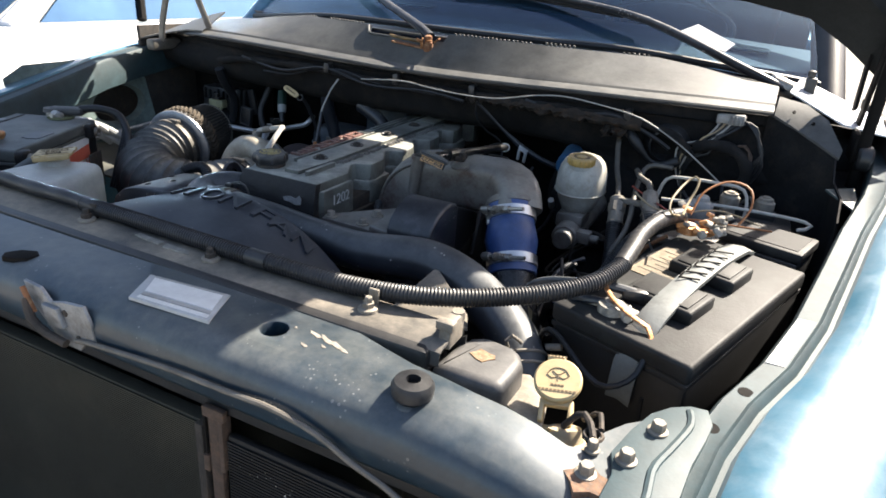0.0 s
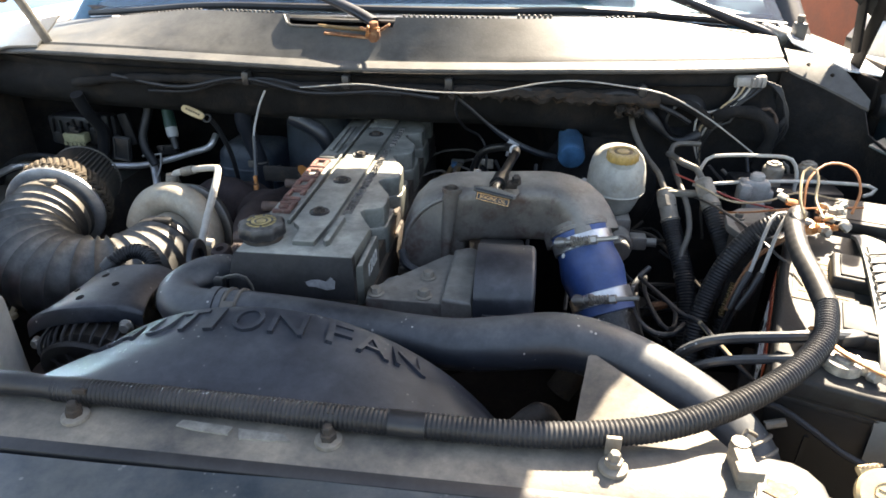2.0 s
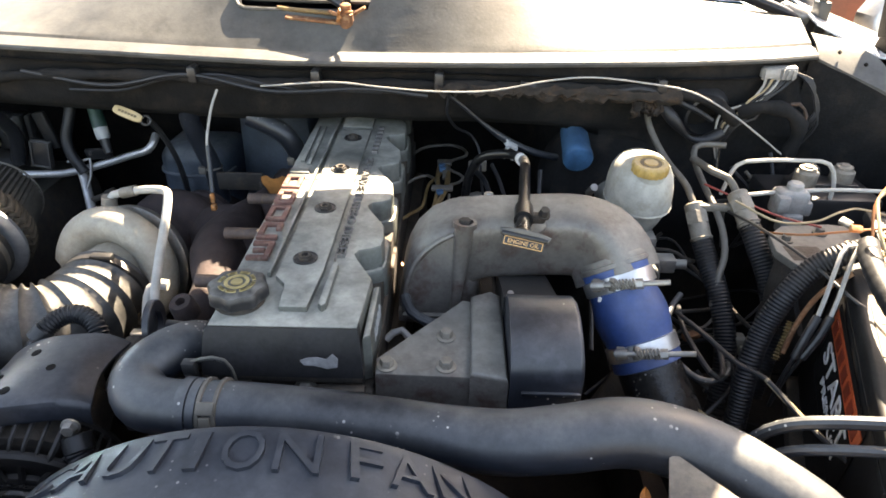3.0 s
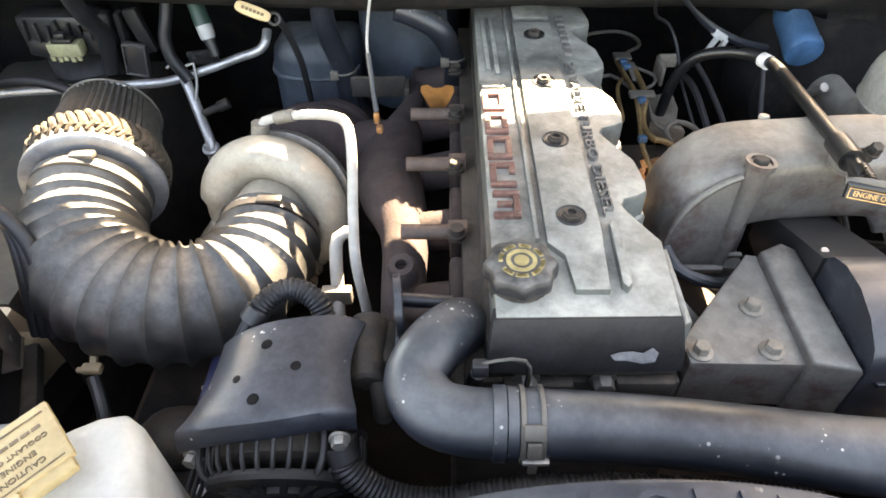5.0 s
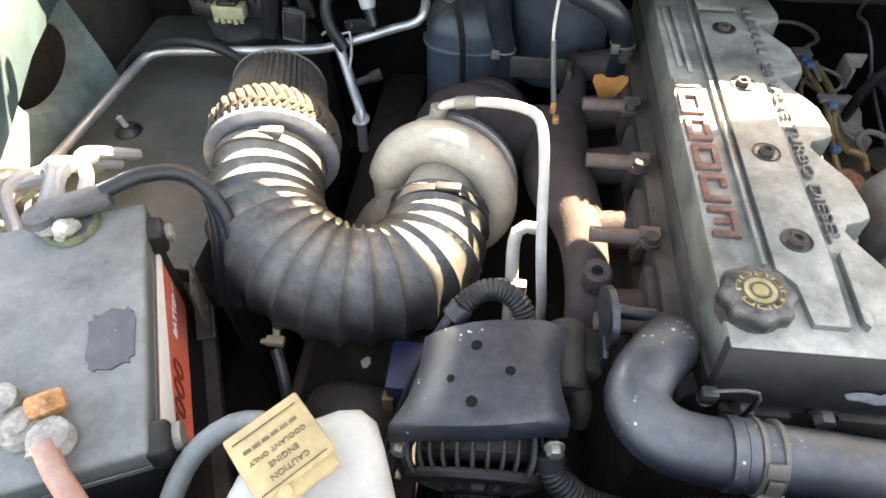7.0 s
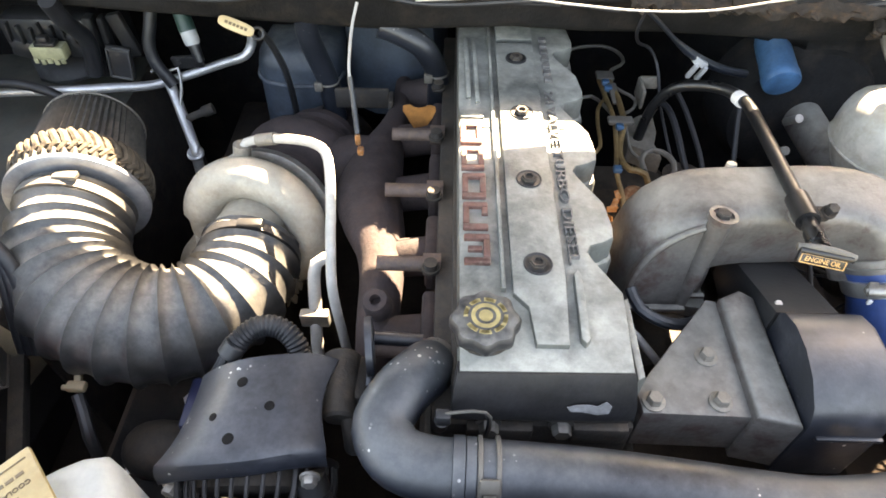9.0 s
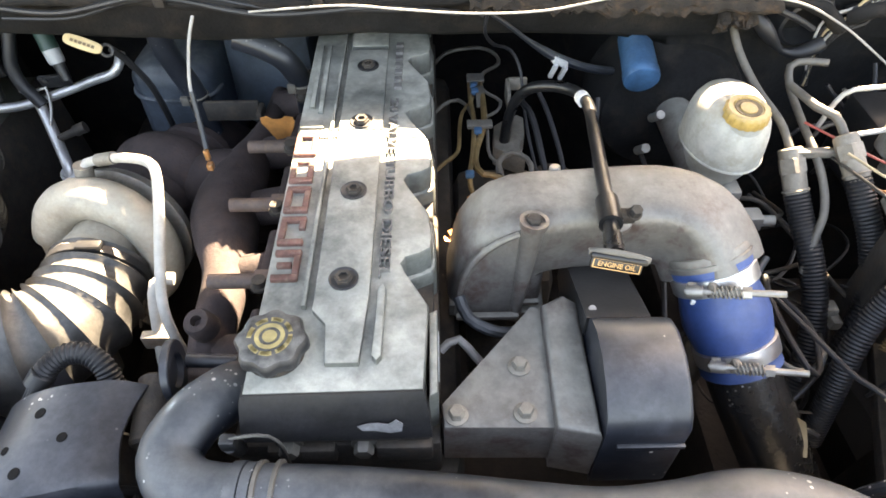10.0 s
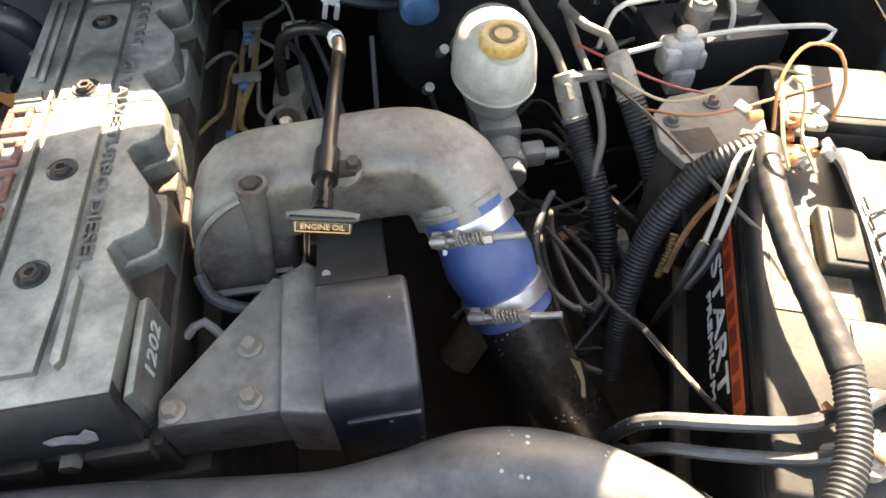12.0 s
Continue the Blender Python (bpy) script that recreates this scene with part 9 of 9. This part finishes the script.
part("frame", move(join(box(-0.016, 0, 0, 0.003, 0.005, 0.050, 0.001), box(0.016, 0, 0, 0.003, 0.005, 0.050, 0.001), box(0, 0, 0.024, 0.034, 0.005, 0.003, 0.001), box(0, 0, -0.024, 0.034, 0.005, 0.003, 0.001)), pose(-0.598, 0.468, 1.104, 0, 10, 0)), STRAPGREY, pl)
part("arm", box(-0.582, 0.485, 1.145, 0.022, 0.012, 0.07, 0.003, m=pose(0, 0, 0, 0, -12, 0)), BATTOP, rl)
gp.location += Vector((0.0, 0.008, 0.019))
eh = thing("elbow_hose", (-0.53, 0.46, 1.07), "black rubber hose dropping to the pale line", "hose")
part("hose", tube([(-0.530, 0.50, 1.20), (-0.537, 0.485, 1.165), (-0.545, 0.475, 1.135), (-0.541, 0.468, 1.108), (-0.528, 0.463, 1.086), (-0.520, 0.460, 1.074)], 0.0095, 14, step=0.008), RUBBER, eh)
part("foot", join(box(-0.497, 0.482, 1.103, 0.048, 0.008, 0.022, 0.003, m=pose(0, 0, 0, 10, -6, 0)), lathe((-0.508, 0.477, 1.106), (0, -1, 0.2), [(0, 0.004), (0.003, 0.0035)], 10)), PLASTIC, eh)
vh = thing("vacuum_hose", (-0.86, 0.42, 1.03), "black hose arching over the side tray", "hose")
part("hose", tube([(-0.875, 0.42, 1.030), (-0.850, 0.42, 1.065), (-0.803, 0.42, 1.090), (-0.748, 0.42, 1.097), (-0.698, 0.42, 1.085), (-0.672, 0.42, 1.060), (-0.664, 0.42, 1.028)], 0.0075, 12, step=0.01), RUBBER, vh)

# ---- fuel lines and plugs between the engine and the firewall ----
fi = thing("fuel_lines", (0.13, 0.30, 1.0), "bent steel fuel lines with blue clips", "fuel lines")
FUEL = (([(0.082, 0.50, 1.105), (0.10, 0.53, 1.108), (0.124, 0.541, 1.11), (0.16, 0.545, 1.11), (0.182, 0.525, 1.11), (0.184, 0.496, 1.11), (0.160, 0.47, 1.112), (0.152, 0.44, 1.115)], 0.0036, GRIMETUBE),
        ([(0.082, 0.368, 1.11), (0.10, 0.388, 1.114), (0.119, 0.394, 1.116), (0.132, 0.372, 1.118), (0.138, 0.33, 1.128)], 0.0034, GRIMETUBE),
        ([(0.082, 0.245, 1.108), (0.10, 0.262, 1.114), (0.115, 0.278, 1.116), (0.119, 0.33, 1.116), (0.124, 0.362, 1.118), (0.138, 0.39, 1.118), (0.143, 0.44, 1.114)], 0.0034, CLAY),
        ([(0.150, 0.43, 1.116), (0.160, 0.402, 1.122), (0.178, 0.382, 1.122), (0.172, 0.358, 1.122), (0.150, 0.335, 1.126)], 0.003, GRIMETUBE),
        ([(0.137, 0.44, 1.114), (0.136, 0.38, 1.124), (0.138, 0.325, 1.128), (0.134, 0.27, 1.122), (0.128, 0.222, 1.116), (0.134, 0.19, 1.10), (0.13, 0.15, 1.07)], 0.0042, CLAY),
        ([(0.152, 0.44, 1.114), (0.153, 0.38, 1.124), (0.151, 0.32, 1.127), (0.139, 0.275, 1.122), (0.137, 0.245, 1.12), (0.146, 0.230, 1.118), (0.165, 0.232, 1.112), (0.175, 0.225, 1.095)], 0.0055, CLAY),
        ([(0.156, 0.32, 1.118), (0.156, 0.277, 1.112), (0.168, 0.257, 1.11), (0.172, 0.235, 1.105)], 0.003, GRIMETUBE),
        ([(0.166, 0.238, 1.11), (0.168, 0.262, 1.112), (0.184, 0.277, 1.113), (0.202, 0.270, 1.112), (0.209, 0.248, 1.11), (0.20, 0.225, 1.10)], 0.0048, GRIMETUBE))
for pts, r_, m_ in FUEL:
    part("line", tube(pts, r_ * 0.78, 8), m_, fi)
part("clip", box(0.145, 0.316, 1.131, 0.034, 0.016, 0.006, 0.002), GRIMETUBE, fi)
part("clip", join(box(0.146, 0.446, 1.118, 0.026, 0.020, 0.006, 0.002), box(0.150, 0.39, 1.124, 0.012, 0.05, 0.004, 0.001)), GRIMETUBE, fi)
for bx, by, bz in ((0.142, 0.420, 1.123), (0.143, 0.402, 1.125), (0.128, 0.226, 1.122), (0.142, 0.303, 1.130)):
    part("blue_clip", box(bx, by, bz, 0.011, 0.010, 0.008, 0.002), BLUECLIP, fi)
part("cut_foil", join(*[box(0.100 + 0.004 * i, 0.135 + 0.009 * i, 1.10 + 0.004 * math.sin(i * 2.0), 0.012, 0.007, 0.002, 0.0, m=pose(0, 0, 0, 30 * i, 20, 40 * i)) for i in range(8)]), COPPER, fi)
part("rust_cap", lathe((0.155, 0.215, 1.075), (0.1, -0.2, 1), [(0, 0.018), (0.015, 0.017), (0.018, 0.012)], 20), RUST, fi)
pb = thing("pump_bracket", (0.2, 0.3, 1.0), "grey steel pump bracket behind the intake horn", "bracket")
part("plate", join(prism([(0.169, 0.368), (0.19, 0.386), (0.205, 0.394), (0.214, 0.387), (0.212, 0.35), (0.203, 0.322), (0.207, 0.292), (0.166, 0.318)], 1.06, 1.09, 0.003), box(0.205, 0.42, 1.125, 0.028, 0.006, 0.02, 0.002), box(0.190, 0.40, 1.12, 0.005, 0.04, 0.03, 0.002)), FERRULE, pb)
part("cable", tube([(0.20, 0.36, 1.14), (0.215, 0.33, 1.135), (0.225, 0.28, 1.11), (0.235, 0.22, 1.07), (0.24, 0.18, 1.0)], 0.0045, 8), RUBBER, pb)
part("cable", tube([(0.225, 0.37, 1.15), (0.24, 0.33, 1.13), (0.255, 0.26, 1.09), (0.26, 0.2, 1.02)], 0.0035, 8), RUBBER, pb)
pu = thing("injection_pump", (0.17, 0.25, 0.9), "grimy black injection pump low beside the engine", "pump")
part("body", join(box(0.17, 0.22, 0.98, 0.12, 0.22, 0.14, 0.02), cyl((0.17, 0.10, 0.98), (0.17, 0.0, 0.98), 0.05), cyl((0.25, 0.30, 0.90), (0.25, 0.30, 1.05), 0.03)), BLACKIRON, pu)
vc_ = thing("vacuum_hoses", (0.40, 0.30, 1.05), "thin black vacuum hoses beside the reservoir", "hoses")
for pts in ([(0.365, 0.30, 1.09), (0.37, 0.22, 1.08), (0.36, 0.14, 1.07), (0.35, 0.05, 1.03)], [(0.47, 0.10, 1.07), (0.46, 0.04, 1.075), (0.47, -0.03, 1.07), (0.49, -0.02, 1.06), (0.50, 0.03, 1.06), (0.48, 0.08, 1.06)], [(0.46, 0.11, 1.05), (0.45, 0.02, 1.05), (0.455, -0.06, 1.03), (0.48, -0.08, 1.02)], [(0.30, 0.33, 1.16), (0.295, 0.27, 1.10), (0.29, 0.20, 1.04)], [(0.62, 0.15, 1.13), (0.60, 0.08, 1.12), (0.58, 0.0, 1.10)]):
    part("hose", tube(pts, 0.0034, 8), RUBBER, vc_)
part("spark_fitting", join(cyl((0.385, 0.345, 1.115), (0.388, 0.325, 1.135), 0.006), cyl((0.36, 0.30, 1.095), (0.362, 0.28, 1.115), 0.006)), STEEL, vc_)

# thin lines and wires crowding the space below the reservoir and the refrigerant hoses
cw = thing("engine_bay_wires", (0.47, 0.10, 0.95), "loose black wires and thin brown tubes low in the bay", "wires")
for k in range(9):
    a = random.uniform(0, 6.28)
    c = Vector((0.45 + 0.022 * (k % 5) + random.uniform(-0.02, 0.02), 0.13 + random.uniform(-0.10, 0.10), 1.03 + random.uniform(-0.05, 0.04)))
    q = [c + Vector((0.055 * math.cos(a + s_ * 1.1) * (1 + 0.25 * s_), 0.075 * math.sin(a + s_ * 1.1), 0.03 * math.sin(s_ * 1.7 + k) - 0.012 * s_)) for s_ in range(5)]
    part("wire", tube(q, random.uniform(0.0018, 0.0034), 7), (RUBBER, PLASTIC, BLACKIRON, RUBBER, RUBBER)[k % 5], cw)
for k in range(9):
    x = 0.60 + 0.022 * k
    part("wire", tube([(x, 0.34 + random.uniform(-0.01, 0.02), 1.16 + random.uniform(-0.03, 0.03)), (x + random.uniform(-0.04, 0.04), 0.32, 1.14 + random.uniform(-0.02, 0.05)), (x + random.uniform(-0.04, 0.05), 0.30, 1.12), (x + random.uniform(-0.05, 0.05), 0.31, 1.04)], 0.0028, 7), (RUBBER, GRIMETUBE, PLASTIC)[k % 3], cw)
part("orange_plug", box(0.498, 0.10, 1.02, 0.026, 0.012, 0.010, 0.003, m=pose(0, 0, 0, 10, 0, 20)), RUST, cw)
part("grey_plug", join(box(0.545, 0.07, 1.035, 0.02, 0.018, 0.022, 0.003), box(0.552, 0.06, 1.03, 0.012, 0.02, 0.014, 0.002)), FERRULE, cw)
single("lower_hose", tube([(0.35, 0.02, 0.90), (0.40, 0.05, 0.97), (0.44, 0.09, 1.0), (0.48, 0.15, 0.98), (0.50, 0.22, 0.92)], 0.022, 14), BLACKIRON, "grimy black hose low beside the charge pipe", "hose")
